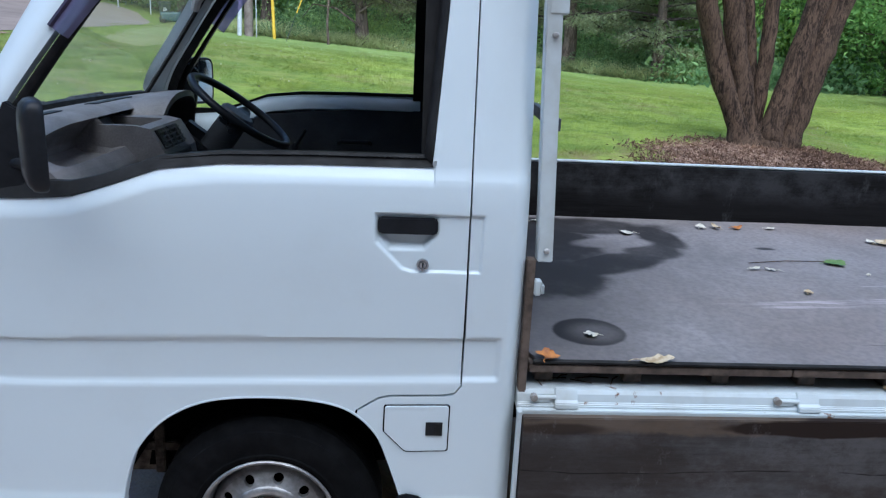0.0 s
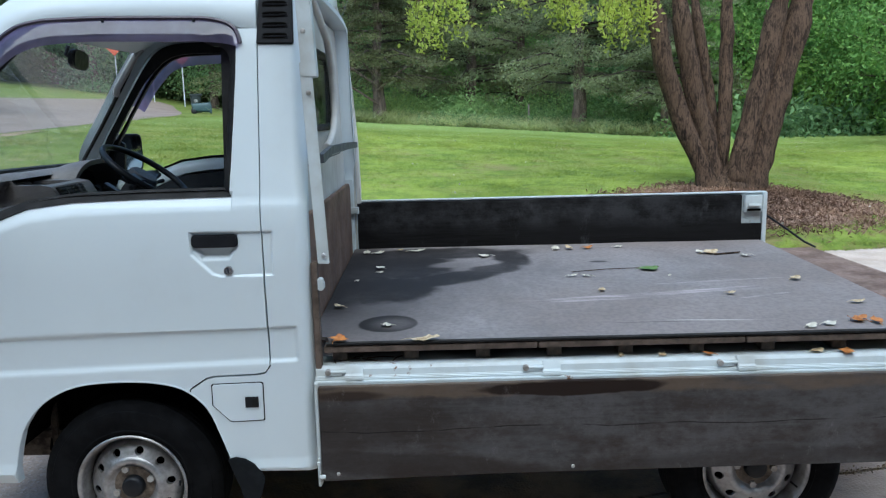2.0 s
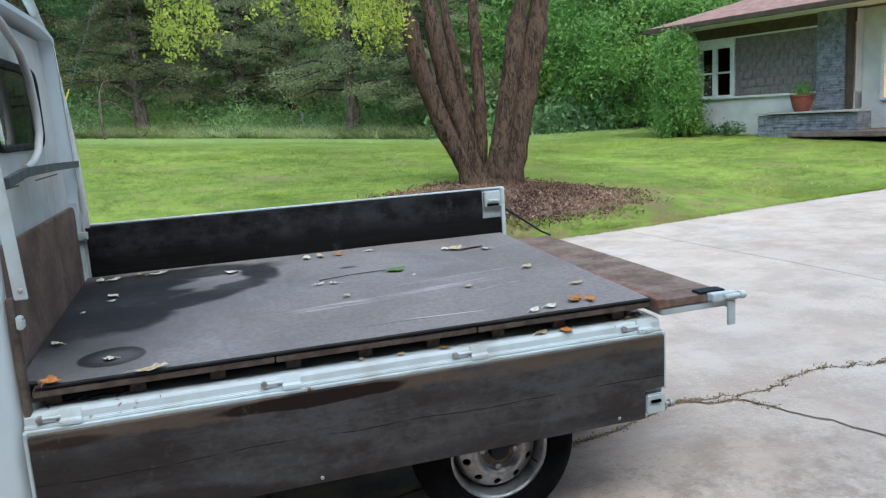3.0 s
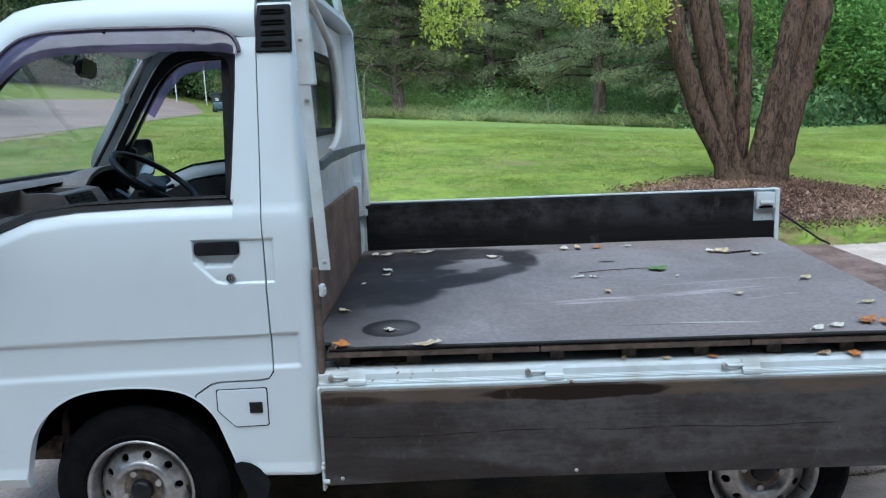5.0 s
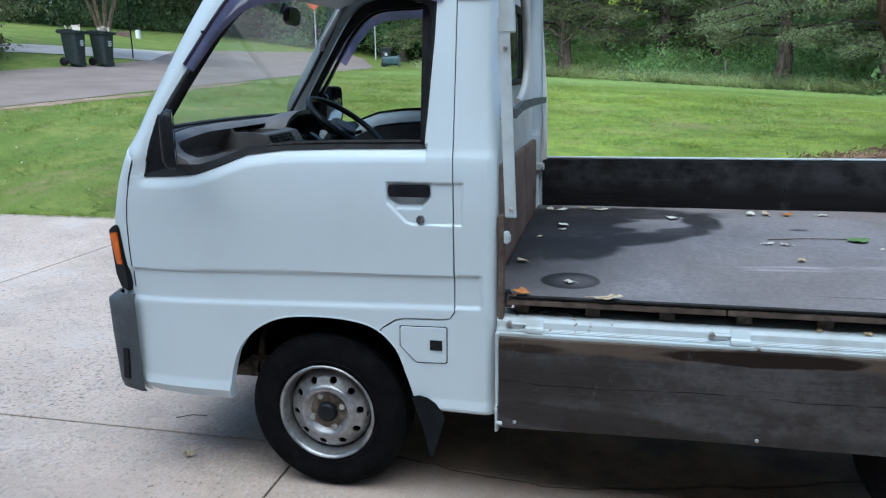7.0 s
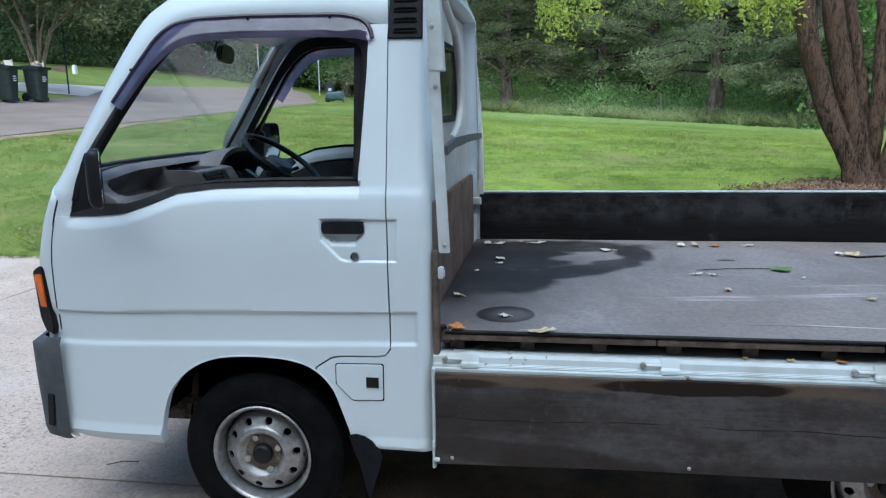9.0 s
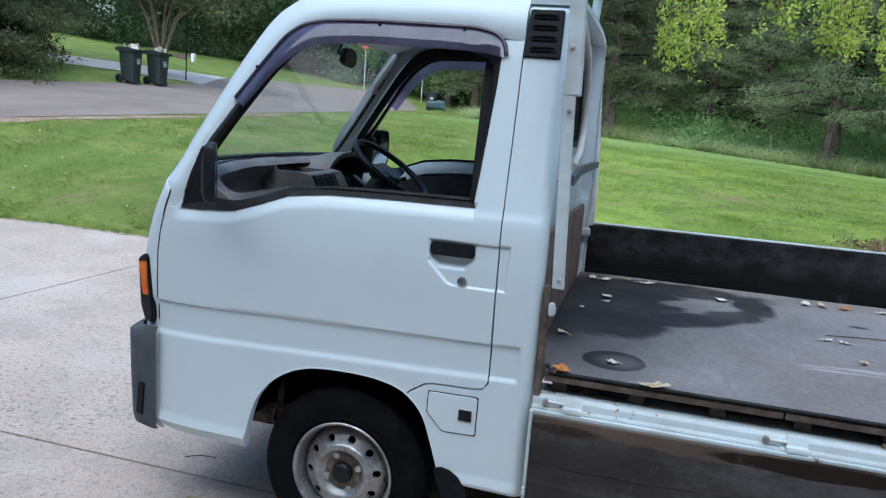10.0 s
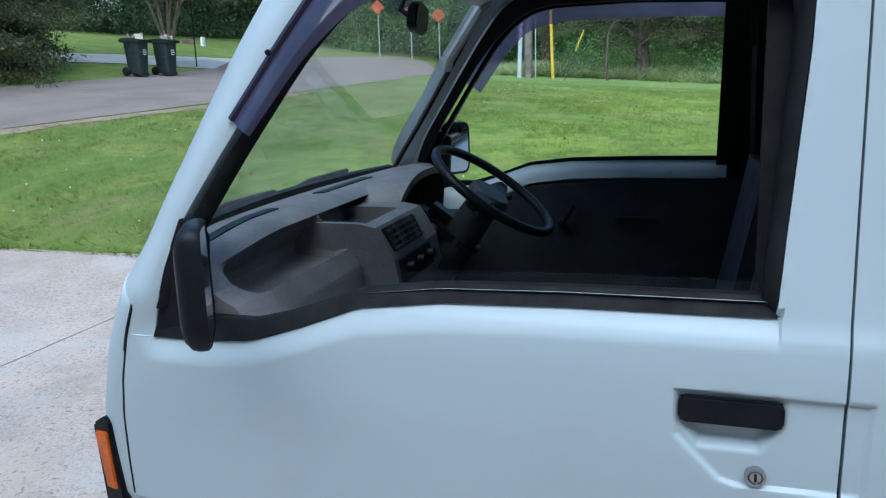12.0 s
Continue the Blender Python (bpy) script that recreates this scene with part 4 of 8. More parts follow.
for flip in (False, True):
    line = [(front_seam(z) - 0.003, skin(front_seam(z), z) + 0.0055, z) for z in np.linspace(0.66, 1.088, 30)]
    part("door_seam", (mirrored if flip else (lambda q: q))(tube(line, 0.005, 6)), GASKET, truck, "dark gap in front of the door", soft=True)
    line = [(front_seam(z) - 0.003, skin(front_seam(z), z) + 0.0005, z) for z in np.linspace(1.0, 1.082, 10)]
    part("door_seam", (mirrored if flip else (lambda q: q))(tube(line, 0.003, 6)), GASKET, truck, "dark gap in front of the door", soft=True)


def screen(u, v):
    s = 2 * u - 1
    x0, z0 = interp(v, [0, 0.15, 0.35, 0.7, 0.9, 1], [-0.640, -0.595, -0.52, -0.398, -0.350, -0.312]), interp(v, [0, 0.15, 0.35, 0.7, 0.9, 1], [1.142, 1.210, 1.32, 1.510, 1.590, 1.640])
    y = 0.128 + 0.034 * v + u * (WID - 2 * (0.128 + 0.034 * v))
    return (x0 - (0.06 - 0.04 * v) * (1 - s * s) + 0.010, y, z0 + 0.004 * (1 - s * s))


part("windscreen", grid(screen, 30, 16), GLASS, truck, "clear windscreen with a light film of dust", soft=True)
rim = [screen(u, 0) for u in np.linspace(0, 1, 24)] + [screen(1, v) for v in np.linspace(0, 1, 16)][1:] + [screen(u, 1) for u in np.linspace(1, 0, 24)][1:] + [screen(0, v) for v in np.linspace(1, 0, 16)][1:]
part("windscreen_seal", join(tube(rim, 0.008, 8), tube([screen(u, 0.02) for u in np.linspace(0.02, 0.98, 30)], 0.017, 8)), GASKET, truck, soft=True)


def cowl(u, v):
    u = 0.09 + 0.82 * u
    a, b = Vector(nose(u, 1)), Vector(screen(u, 0))
    return tuple(a.lerp(b, v))


part("cowl", grid(cowl, 60, 4), PAINT, truck, soft=True)


def roof(u, v):
    x = -0.312 + u * (0.565 + 0.312)
    y = 0.135 + v * (WID - 0.27)
    s = 2 * v - 1
    z = interp(x, [-0.312, -0.245, -0.165, 0.12, 0.565], [1.634, 1.676, 1.694, 1.704, 1.699])
    return (x - 0.02 * (1 - s * s) * (1 - u) ** 2, y, z + 0.035 * (1 - s ** 4) * smooth(u / 0.25))


part("roof", shell(roof, 40, 30, (0, 0, -0.018)), PAINT, truck, soft=50)
part("headliner", box(-0.22, 0.49, 0.17, WID - 0.17, 1.660, 1.672), TRIM_GREY, truck, bevel=0.004)

# back wall of the cab with its window
def back_wall(x0, x1, low, high, inset):
    """A cab-back panel with a window opening, drawing in with the cab sides."""
    def edge(z):
        return skin(0.5, z) + inset
    geo = []
    for zs, right in ((np.linspace(low, high, 14), 0.37),):
        near = [(edge(z), z) for z in zs] + [(right, high), (right, low)]
        geo += [prism(near, "x", x0, x1), mirrored(prism(near, "x", x0, x1))]
    return join(*geo, box(x0, x1, 0.37, WID - 0.37, low, 1.30), box(x0, x1, 0.37, WID - 0.37, 1.56, high))


part("cab_back", back_wall(0.500, 0.516, 0.62, 1.69, 0.035), DUST_PAINT, truck, "cream dusty back wall of the cab", bevel=0.003)
part("cab_back_lining", back_wall(0.478, 0.496, 0.40, 1.64, 0.05), VINYL, truck, bevel=0.003)
for flip in (False, True):
    def corner(u, v):
        z = 0.62 + u * (1.69 - 0.62)
        return (0.563 - 0.06 * v, skin(0.560, z) + 0.004 + 0.020 * math.sin(0.5 * math.pi * v), z)
    part("cab_corner", (mirrored if flip else (lambda q: q))(shell(corner, 40, 4, (0, 0.008, 0))), PAINT, truck, soft=50)
part("rear_window", box(0.506, 0.510, 0.37, WID - 0.37, 1.30, 1.56), GLASS, truck, "cab rear window")
wp = curve2([(0.70, 1.30), (WID - 0.40, 1.30), (WID - 0.375, 1.325), (WID - 0.37, 1.53), (WID - 0.40, 1.56), (0.40, 1.56), (0.37, 1.53), (0.37, 1.33), (0.40, 1.30), (0.70, 1.30)], 80)
part("rear_window_seal", tube([(0.518, y, z) for y, z in wp], 0.012, 8), GASKET, truck, soft=True)

# front bumper, corner lamps
def bumper(u, v):
    y = 0.006 + u * (WID - 0.012)
    s = abs(2 * u - 1)
    a = v
    i = u * (len(BPLAN) - 1)
    k = min(len(BPLAN) - 2, int(i))
    (ax, ay), (bx, by) = BPLAN[k], BPLAN[k + 1]
    x, y = ax + (bx - ax) * (i - k), ay + (by - ay) * (i - k)
    d = interp(v, [0, 0.05, 0.12, 0.6, 0.93, 1], [0.055, 0.020, 0.010, 0.002, 0.0, 0.030])
    z = interp(v, [0, 0.05, 0.12, 0.6, 0.93, 1], [0.292, 0.300, 0.325, 0.50, 0.618, 0.640])
    x += d * min(1, max(0, (-0.66 - x) / 0.06))
    y += d * 0.35 * (1 if y < 0.3 else -1 if y > WID - 0.3 else 0)
    return (x, y, z)


near_corner = [(-0.655, 0.010), (-0.690, 0.000), (-0.722, 0.003), (-0.744, 0.014), (-0.760, 0.034), (-0.768, 0.062), (-0.775, 0.12), (-0.788, 0.28), (-0.796, 0.48)]
BPLAN = curve2(near_corner + [(-0.80, 0.6975)] + [(x, WID - y) for x, y in reversed(near_corner)], 120)
bump = part("front_bumper", shell(bumper, 120, 14, (0.012, 0, 0)), BUMPER, truck, "grey plastic front bumper", soft=45)
part("bumper_slot", moved(box(-0.013, 0.013, -0.0025, 0.006, -0.055, 0.055), pose(-0.694, 0.003, 0.398, 0, 5, -4)), BLACK, bump, "dark slot in the bumper corner", bevel=0.003)
for flip in (False, True):
    g = mirrored if flip else (lambda q: q)
    house = [(-0.703, 0.655), (-0.670, 0.645), (-0.664, 0.67), (-0.688, 0.862), (-0.705, 0.868), (-0.735, 0.85), (-0.722, 0.70)]
    lamp = part("corner_lamp", g(moved(prism([(x + 0.69, z) for x, z in house], "y", -0.002, 0.045), pose(-0.69, 0.030, 0, 0, 0, -14))), BLACK, truck, "corner lamp with amber lens in black housing", bevel=0.004)
    lens = [(-0.708, 0.735), (-0.681, 0.735), (-0.690, 0.845), (-0.727, 0.840)]
    part("amber_lens", g(moved(prism([(x + 0.69, z) for x, z in lens], "y", -0.007, 0.0), pose(-0.69, 0.030, 0, 0, 0, -14))), AMBER, lamp, "amber indicator lens", bevel=0.004)

# wipers on the screen
for y0, y1 in ((0.34, 0.72), (0.72, 1.16)):
    arm = [(-0.755, y0, 1.105), (-0.748, y0 + 0.12, 1.135), (-0.735, y1 - 0.06, 1.150)]
    wiper = part("wiper", tube(arm, [0.008, 0.006, 0.004], 6), BLACK, truck, "black windscreen wiper", soft=True)
    part("blade", tube([(-0.728, y0 - 0.06, 1.128), (-0.752, (y0 + y1) / 2, 1.155), (-0.735, y1, 1.158)], 0.007, 6), GASKET, wiper, soft=True)

# ---- wheels ----
def sector(r0, r1, a0, a1, y0, y1, hr, ha):
    """A piece of a wheel disc with an oval hole."""
    n, am, rm = 24, (a0 + a1) / 2, (r0 + r1) / 2
    out, inn = [], []
    for k in range(n):
        t = 2 * math.pi * k / n
        c, s = math.cos(t), math.sin(t)
        m = max(abs(c), abs(s))
        a, r = am + (a1 - a0) / 2 * c / m, rm + (r1 - r0) / 2 * s / m
        h = y0 + (y1 - y0) * (r - r0) / (r1 - r0)
        out.append((r * math.cos(a), h, r * math.sin(a)))
        a, r = am + ha * c, rm + hr * s
        h = y0 + (y1 - y0) * (r - r0) / (r1 - r0)
        inn.append((r * math.cos(a), h, r * math.sin(a)))
    deep = [(x, y + 0.012, z) for x, y, z in inn]
    f = [(k, (k + 1) % n, n + (k + 1) % n, n + k) for k in range(n)] + [(n + k, n + (k + 1) % n, 2 * n + (k + 1) % n, 2 * n + k) for k in range(n)]
    return out + inn + deep, f


def wheel(at, flip, spin):
    base = new("wheel")
    base.parent = truck
    base.location = Vector(at) - truck.location
    turn = pose(*at) @ pose(0, 0, 0, 0, spin, 180 if flip else 0)
    side = [(0.158, 0.016), (0.168, 0.005), (0.177, 0.002), (0.180, 0.0045), (0.190, 0.0035), (0.216, -0.002), (0.236, 0.003), (0.238, 0.0065), (0.249, 0.011), (0.258, 0.020)]
    tread = []
    for k in range(5):
        y = 0.026 + k * 0.0225
        tread += [(0.2645, y), (0.2655, y + 0.0145), (0.2575, y + 0.0155), (0.2575, y + 0.0215)]
    prof = side + tread + [(0.258, 0.142), (0.24, 0.158), (0.21, 0.163), (0.162, 0.150)]
    part("tyre", moved(lathe(prof, 64), turn), TYRE, base, "black rubber tyre", soft=35)
    lip = [(0.141, 0.150), (0.143, 0.040), (0.1475, 0.028), (0.1505, 0.012), (0.154, 0.004), (0.160, 0.001), (0.1632, 0.004), (0.161, 0.010)]
    rim = part("rim", moved(lathe(lip, 64), turn), STEEL, base, "silver painted steel rim", soft=40)
    disc = [sector(0.093, 0.126, 2 * math.pi * k / 10, 2 * math.pi * (k + 1) / 10, 0.010, 0.031, 0.0118, 0.113) for k in range(10)]
    dish = lathe([(0.139, 0.064), (0.138, 0.052), (0.1335, 0.040), (0.126, 0.031)], 96)
    hub = lathe([(0.059, 0.0205), (0.056, 0.0195), (0.034, 0.0195), (0.030, 0.021)], 48)
    part("hub_plate", moved(hub, turn), DUSTY, rim, "brown dusty hub plate", soft=40)
    bowl = lathe([(0.093, 0.010), (0.088, 0.0045), (0.080, 0.002), (0.073, 0.005), (0.064, 0.018), (0.058, 0.022), (0.030, 0.022)], 64)
    part("wheel_disc", moved(join(*disc, dish, bowl), turn), STEEL, rim, "steel wheel disc with oval holes", soft=45)
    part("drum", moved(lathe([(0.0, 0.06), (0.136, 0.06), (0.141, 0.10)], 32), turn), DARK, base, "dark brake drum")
    part("hub_cap", moved(lathe([(0.0, -0.004), (0.024, -0.004), (0.030, 0.000), (0.033, 0.010), (0.034, 0.030)], 28), turn), BLACK, rim, "dark hub cap", soft=40)
    for k in range(4):
        a = math.pi / 2 * k + 0.6
        c = Vector((0.056 * math.cos(a), 0, 0.056 * math.sin(a)))
        part("wheel_nut", moved(cyl(c + Vector((0, 0.030, 0)), c + Vector((0, 0.010, 0)), 0.0105, 6), turn), ZINC, rim)
    part("valve", moved(cyl((0.129, 0.03, 0.03), (0.137, 0.005, 0.032), 0.003, 6), turn), BLACK, rim)


WHEEL_R = 0.2655
wheel((0.003, 0.030, WHEEL_R), False, 12)
wheel((1.868, 0.045, WHEEL_R), False, 40)
wheel((0.003, WID - 0.030, WHEEL_R), True, 0)
wheel((1.868, WID - 0.045, WHEEL_R), True, 25)
part("axle", cyl((1.868, 0.15, 0.27), (1.868, 1.25, 0.27), 0.035), DARK, truck)
part("axle", cyl((0.003, 0.15, 0.27), (0.003, 1.25, 0.27), 0.03), DARK, truck)
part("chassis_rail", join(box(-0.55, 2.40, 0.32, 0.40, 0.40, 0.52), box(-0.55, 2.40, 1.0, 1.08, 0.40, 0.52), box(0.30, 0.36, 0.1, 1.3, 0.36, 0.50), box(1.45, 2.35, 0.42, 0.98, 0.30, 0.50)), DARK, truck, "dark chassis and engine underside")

# ---- cargo bed ----
bed = part("bed_frame", join(box(0.60, 2.40, 0.06, WID - 0.05, 0.575, 0.612), box(0.60, 0.64, 0.05, WID - 0.05, 0.50, 0.575), box(2.34, 2.40, 0.05, WID - 0.05, 0.52, 0.60)), RUSTY, truck, "white steel bed frame", bevel=0.004)
rail_prof = [(0.000, 0.592), (0.000, 0.599), (0.006, 0.603), (0.010, 0.622), (0.016, 0.631), (0.110, 0.633), (0.110, 0.585), (0.004, 0.585)]
part("side_rail", prism(rail_prof, "x", 0.567, 2.425), RUSTY, bed, "white steel side rail with grime", bevel=0.002)
part("side_rail", mirrored(prism(rail_prof, "x", 0.567, 2.425)), RUSTY, bed, "white steel side rail with grime", bevel=0.002)
part("rear_rail", prism([(2.385, 0.585), (2.430, 0.590), (2.428, 0.628), (2.415, 0.634), (2.36, 0.634)], "y", 0.02, WID - 0.02), RUSTY, bed, "white steel rear rail", bevel=0.002)
for x in (0.652, 1.217, 1.775, 2.340):
    hinge = part("gate_hinge", join(prism([(0.020, 0.635), (0.012, 0.634), (0.001, 0.612), (-0.008, 0.606), (-0.010, 0.594), (-0.004, 0.594), (0.006, 0.606), (0.022, 0.629)], "x", x, x + 0.052)), RUSTY, bed, "white steel gate hinge", bevel=0.002)
    part("hinge_pin", join(cyl((x - 0.056, 0.005, 0.616), (x + 0.002, 0.005, 0.616), 0.0052, 10), box(x - 0.05, x - 0.01, 0.002, 0.012, 0.606, 0.612)), RUSTY, hinge, "worn white hinge pin", soft=40)
    part("pin_end", moved(lathe([(0.0, -0.001), (0.008, -0.001), (0.009, 0.003), (0.009, 0.012)], 12), pose(x - 0.048, -0.002, 0.616)), ZINC, hinge)

# dropped near side gate: steel edge with plywood facing
gate = part("side_gate", join(box(0.566, 0.576, -0.022, -0.002, 0.285, 0.592), box(2.417, 2.427, -0.022, -0.002, 0.405, 0.592), box(0.566, 2.427, -0.012, -0.002, 0.577, 0.592), box(0.566, 2.34, -0.008, -0.003, 0.318, 0.577), box(2.34, 2.42, -0.008, -0.003, 0.385, 0.577)), RUSTY, truck, "dropped bed side gate faced with old dark plywood", bevel=0.0015)
face = [(0.578, 0.300), (1.10, 0.311), (2.345, 0.316), (2.345, 0.408), (2.416, 0.414), (2.417, 0.586), (0.578, 0.583)]
part("plank", prism(face, "y", -0.030, -0.010), SIDE_BOARD, gate, "old dark plywood facing", bevel=0.002, at=(0, 0, 0))
part("gate_latch", join(box(2.352, 2.420, -0.028, -0.012, 0.326, 0.392), box(2.362, 2.406, -0.034, -0.026, 0.362, 0.378)), RUSTY, gate, "white latch bracket on the gate corner", bevel=0.004)
part("latch_slot", box(2.366, 2.400, -0.0355, -0.030, 0.366, 0.375), DARK, gate)
part("latch_knob", join(cyl((2.424, -0.02, 0.350), (2.440, -0.02, 0.350), 0.006, 8), cyl((2.438, -0.02, 0.350), (2.452, -0.02, 0.350), 0.013, 12)), ZINC, gate, "round latch knob", soft=40)
part("corner_hook", join(box(0.566, 0.574, -0.030, -0.02, 0.285, 0.37), cyl((0.570, -0.032, 0.315), (0.588, -0.032, 0.315), 0.007, 8), cyl((0.57, -0.025, 0.356), (0.57, -0.034, 0.356), 0.006, 8)), RUSTY, gate, bevel=0.001)
for x, z in ((0.625, 0.322), (1.30, 0.328), (2.25, 0.334)):
    part("bolt", moved(lathe([(0.0, -0.003), (0.004, -0.0025), (0.006, 0.0)], 10), pose(x, -0.0305, z)), ZINC, gate)

# standing far side gate
fgate = part("side_gate", join(box(0.552, 2.432, WID - 0.024, WID - 0.004, 0.620, 0.956), box(0.552, 2.436, WID - 0.032, WID, 0.953, 0.960), box(2.415, 2.434, WID - 0.045, WID, 0.64, 0.958)), RUSTY, truck, "raised bed side gate faced with old dark plywood", bevel=0.002)
ff = [(0.562, 0.640), (2.412, 0.640), (2.412, 0.815), (2.318, 0.815), (2.318, 0.947), (0.562, 0.950)]
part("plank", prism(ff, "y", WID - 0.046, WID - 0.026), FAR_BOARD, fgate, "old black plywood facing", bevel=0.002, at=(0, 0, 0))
part("gate_latch", join(box(2.330, 2.412, WID - 0.050, WID - 0.028, 0.868, 0.945), cyl((2.345, WID - 0.056, 0.90), (2.40, WID - 0.056, 0.90), 0.009, 8)), RUSTY, fgate, "white latch bracket", bevel=0.004)
part("latch_slot", box(2.340, 2.402, WID - 0.053, WID - 0.045, 0.874, 0.884), DARK, fgate)
part("corner_bracket", join(box(0.506, 0.550, WID - 0.062, WID - 0.046, 0.64, 1.06), box(0.530, 0.575, WID - 0.085, WID - 0.06, 0.905, 0.935), cyl((0.565, WID - 0.05, 0.92), (0.565, WID - 0.09, 0.92), 0.008, 8), box(0.506, 0.550, WID - 0.070, WID - 0.06, 0.72, 0.76)), RUSTY, fgate, "white corner bracket", bevel=0.002)

# tailgate let down level
tail = part("tailgate", join(box(2.428, 2.680, 0.004, WID - 0.004, 0.640, 0.664), box(2.672, 2.690, 0.0, WID, 0.636, 0.676)), RUSTY, truck, "lowered tailgate with brown plywood facing", bevel=0.003)
part("plank", prism([(2.440, 0.0), (2.674, 0.0), (2.676, 0.7), (2.674, WID), (2.440, WID)], "z", 0.664, 0.690), TAIL_WOOD, tail, "weathered rust-brown plywood facing", bevel=0.003)
part("edge_strip", prism([(2.412, 0.0), (2.446, 0.0), (2.446, WID), (2.412, WID)], "z", 0.662, 0.694), RED_WOOD, tail, "worn reddish edge strip", bevel=0.003)
part("tail_latch", join(box(2.600, 2.695, -0.030, 0.004, 0.668, 0.694), cyl((2.64, -0.035, 0.684), (2.712, -0.035, 0.684), 0.009, 10), cyl((2.694, -0.035, 0.684), (2.716, -0.035, 0.684), 0.013, 12), box(2.655, 2.685, -0.032, -0.024, 0.585, 0.668)), RUSTY, tail, "white tailgate latch", bevel=0.002)
part("latch_plate", box(2.575, 2.668, 0.004, 0.05, 0.692, 0.699), BLACK, tail)
part("stay_rod", tube([(2.425, WID - 0.01, 0.862), (2.52, WID, 0.800), (2.64, WID + 0.005, 0.715), (2.69, WID, 0.690)], 0.005, 8), BLACK, tail, "dark tailgate stay", soft=True)

# guard frame behind the cab
def leaning(geo):
    return [(x - 0.042 * (z - 0.93), y, z) for x, y, z in geo[0]], geo[1]


guard = part("guard_post", leaning(join(prism([(0.589, 0.012), (0.622, 0.012), (0.622, 0.018), (0.596, 0.018), (0.596, 0.046), (0.589, 0.046)], "z", 0.930, 1.48), prism([(0.594, 0.010), (0.634, 0.010), (0.634, 0.050), (0.594, 0.050)], "z", 1.44, 1.80))), RUSTY, truck, "white angle-steel guard post with rust", bevel=0.0025)
for z in (0.955, 1.40, 1.56):
    part("bolt", moved(lathe([(0.0, -0.005), (0.005, -0.004), (0.007, 0.0)], 10), pose(0.608 - 0.042 * (z - 0.93), 0.010, z)), ZINC, guard)
part("guard_post", join(prism([(0.553, WID - 0.045), (0.583, WID - 0.045), (0.583, WID - 0.015), (0.553, WID - 0.015)], "z", 0.64, 1.02), tube([(0.569, WID - 0.030, 1.00), (0.564, WID - 0.035, 1.23), (0.548, WID - 0.040, 1.46), (0.533, WID - 0.045, 1.63), (0.515, WID - 0.065, 1.75), (0.505, WID - 0.12, 1.805)], 0.017, 10)), DUST_PAINT, truck, "white steel guard post", bevel=0.002)
part("guard_bow", tube([(0.552, 0.30, 1.72), (0.552, 0.50, 1.667), (0.552, 0.69, 1.605), (0.552, 0.775, 1.52), (0.552, 0.806, 1.42), (0.552, 0.806, 1.345), (0.552, 0.75, 1.285), (0.552, 0.65, 1.25), (0.560, 0.50, 1.236)], 0.013, 10), DUST_PAINT, truck, "bent white steel guard tube", soft=True)
part("guard_top", tube([(0.580, 0.030, 1.80), (0.576, 0.30, 1.82), (0.570, 0.70, 1.825), (0.530, 1.05, 1.825), (0.505, 1.29, 1.805)], 0.018, 10), RUSTY, truck, "white top rail of the guard frame", soft=True)
part("guard_brace", tube([(0.580, 0.05, 1.76), (0.57, 0.18, 1.742), (0.552, 0.31, 1.72)], 0.012, 8), DUST_PAINT, truck, soft=True)
part("cross_bar", shell(lambda u, v: (interp(u, [0, 0.18, 0.6, 1], [0.604, 0.598, 0.584, 0.566]), 0.03 + 1.30 * u, interp(u, [0, 0.18, 0.6, 1], [1.209, 1.223, 1.215, 1.202]) + 0.025 * v), 24, 3, (0.014, 0, 0)), BUMPER, truck, "grey cross bar of the guard frame", soft=40)
part("front_board", prism([(0.075, 0.60), (WID - 0.075, 0.60), (WID - 0.075, 1.02), (WID - 0.10, 1.045), (0.10, 1.045), (0.075, 1.02)], "x", 0.522, 0.540), WORN_WOOD, truck, "brown plywood board at the front of the bed", bevel=0.003)
part("edge_strip", join(box(0.568, 0.586, 0.012, 0.040, 0.60, 0.935)), EDGE_WOOD, truck, bevel=0.002)
part("gate_hook", join(box(0.586, 0.602, 0.006, 0.028, 0.855, 0.890), box(0.600, 0.606, -0.004, 0.020, 0.860, 0.884)), RUSTY, truck, "small white gate hook", bevel=0.003)

# boards and sheet lying in the bed, which leans a little towards the near side
LEAN = 0.033


def floor_z(y):
    return 0.697 + LEAN * y


def leant(geo):
    return [(x, y, z + LEAN * (y - 0.05)) for x, y, z in geo[0]], geo[1]


for k in range(9):
    x = 0.612 + 0.2085 * k
    blk = part("floor_batten", leant(box(x, x + 0.042, 0.052, WID - 0.07, 0.6345, 0.667)), EDGE_WOOD, None, bevel=0.002, at=(x, 0.05, 0.634))
    tagged(blk, "short weathered wooden batten across the truck bed", "batten", "battens under the bed boards")
boards = thing("bed_boards", (0.6, 0.03, 0.669), "old dark plywood boards on battens in the bed", "boards")
for k, (a, b) in enumerate(((0.546, 1.205), (1.209, 1.805), (1.809, 2.400))):
    part("board", leant(box(max(a, 0.592), b, 0.024, WID - 0.052, 0.668, 0.687)), EDGE_WOOD, boards, bevel=0.002)


def sheet(u, v):
    x = 0.548 + u * 1.852
    lo = 0.028 + 0.055 * smooth((0.612 - x) / 0.02)
    y = lo + v * (WID - 0.054 - lo)
    z = floor_z(y) + 0.0022 * noise.noise(Vector((x * 3, y * 3, 0))) + 0.004 * max(0, 1 - v * 14) * noise.noise(Vector((x * 2.2, 5, 0)))
    return (x, y, z)


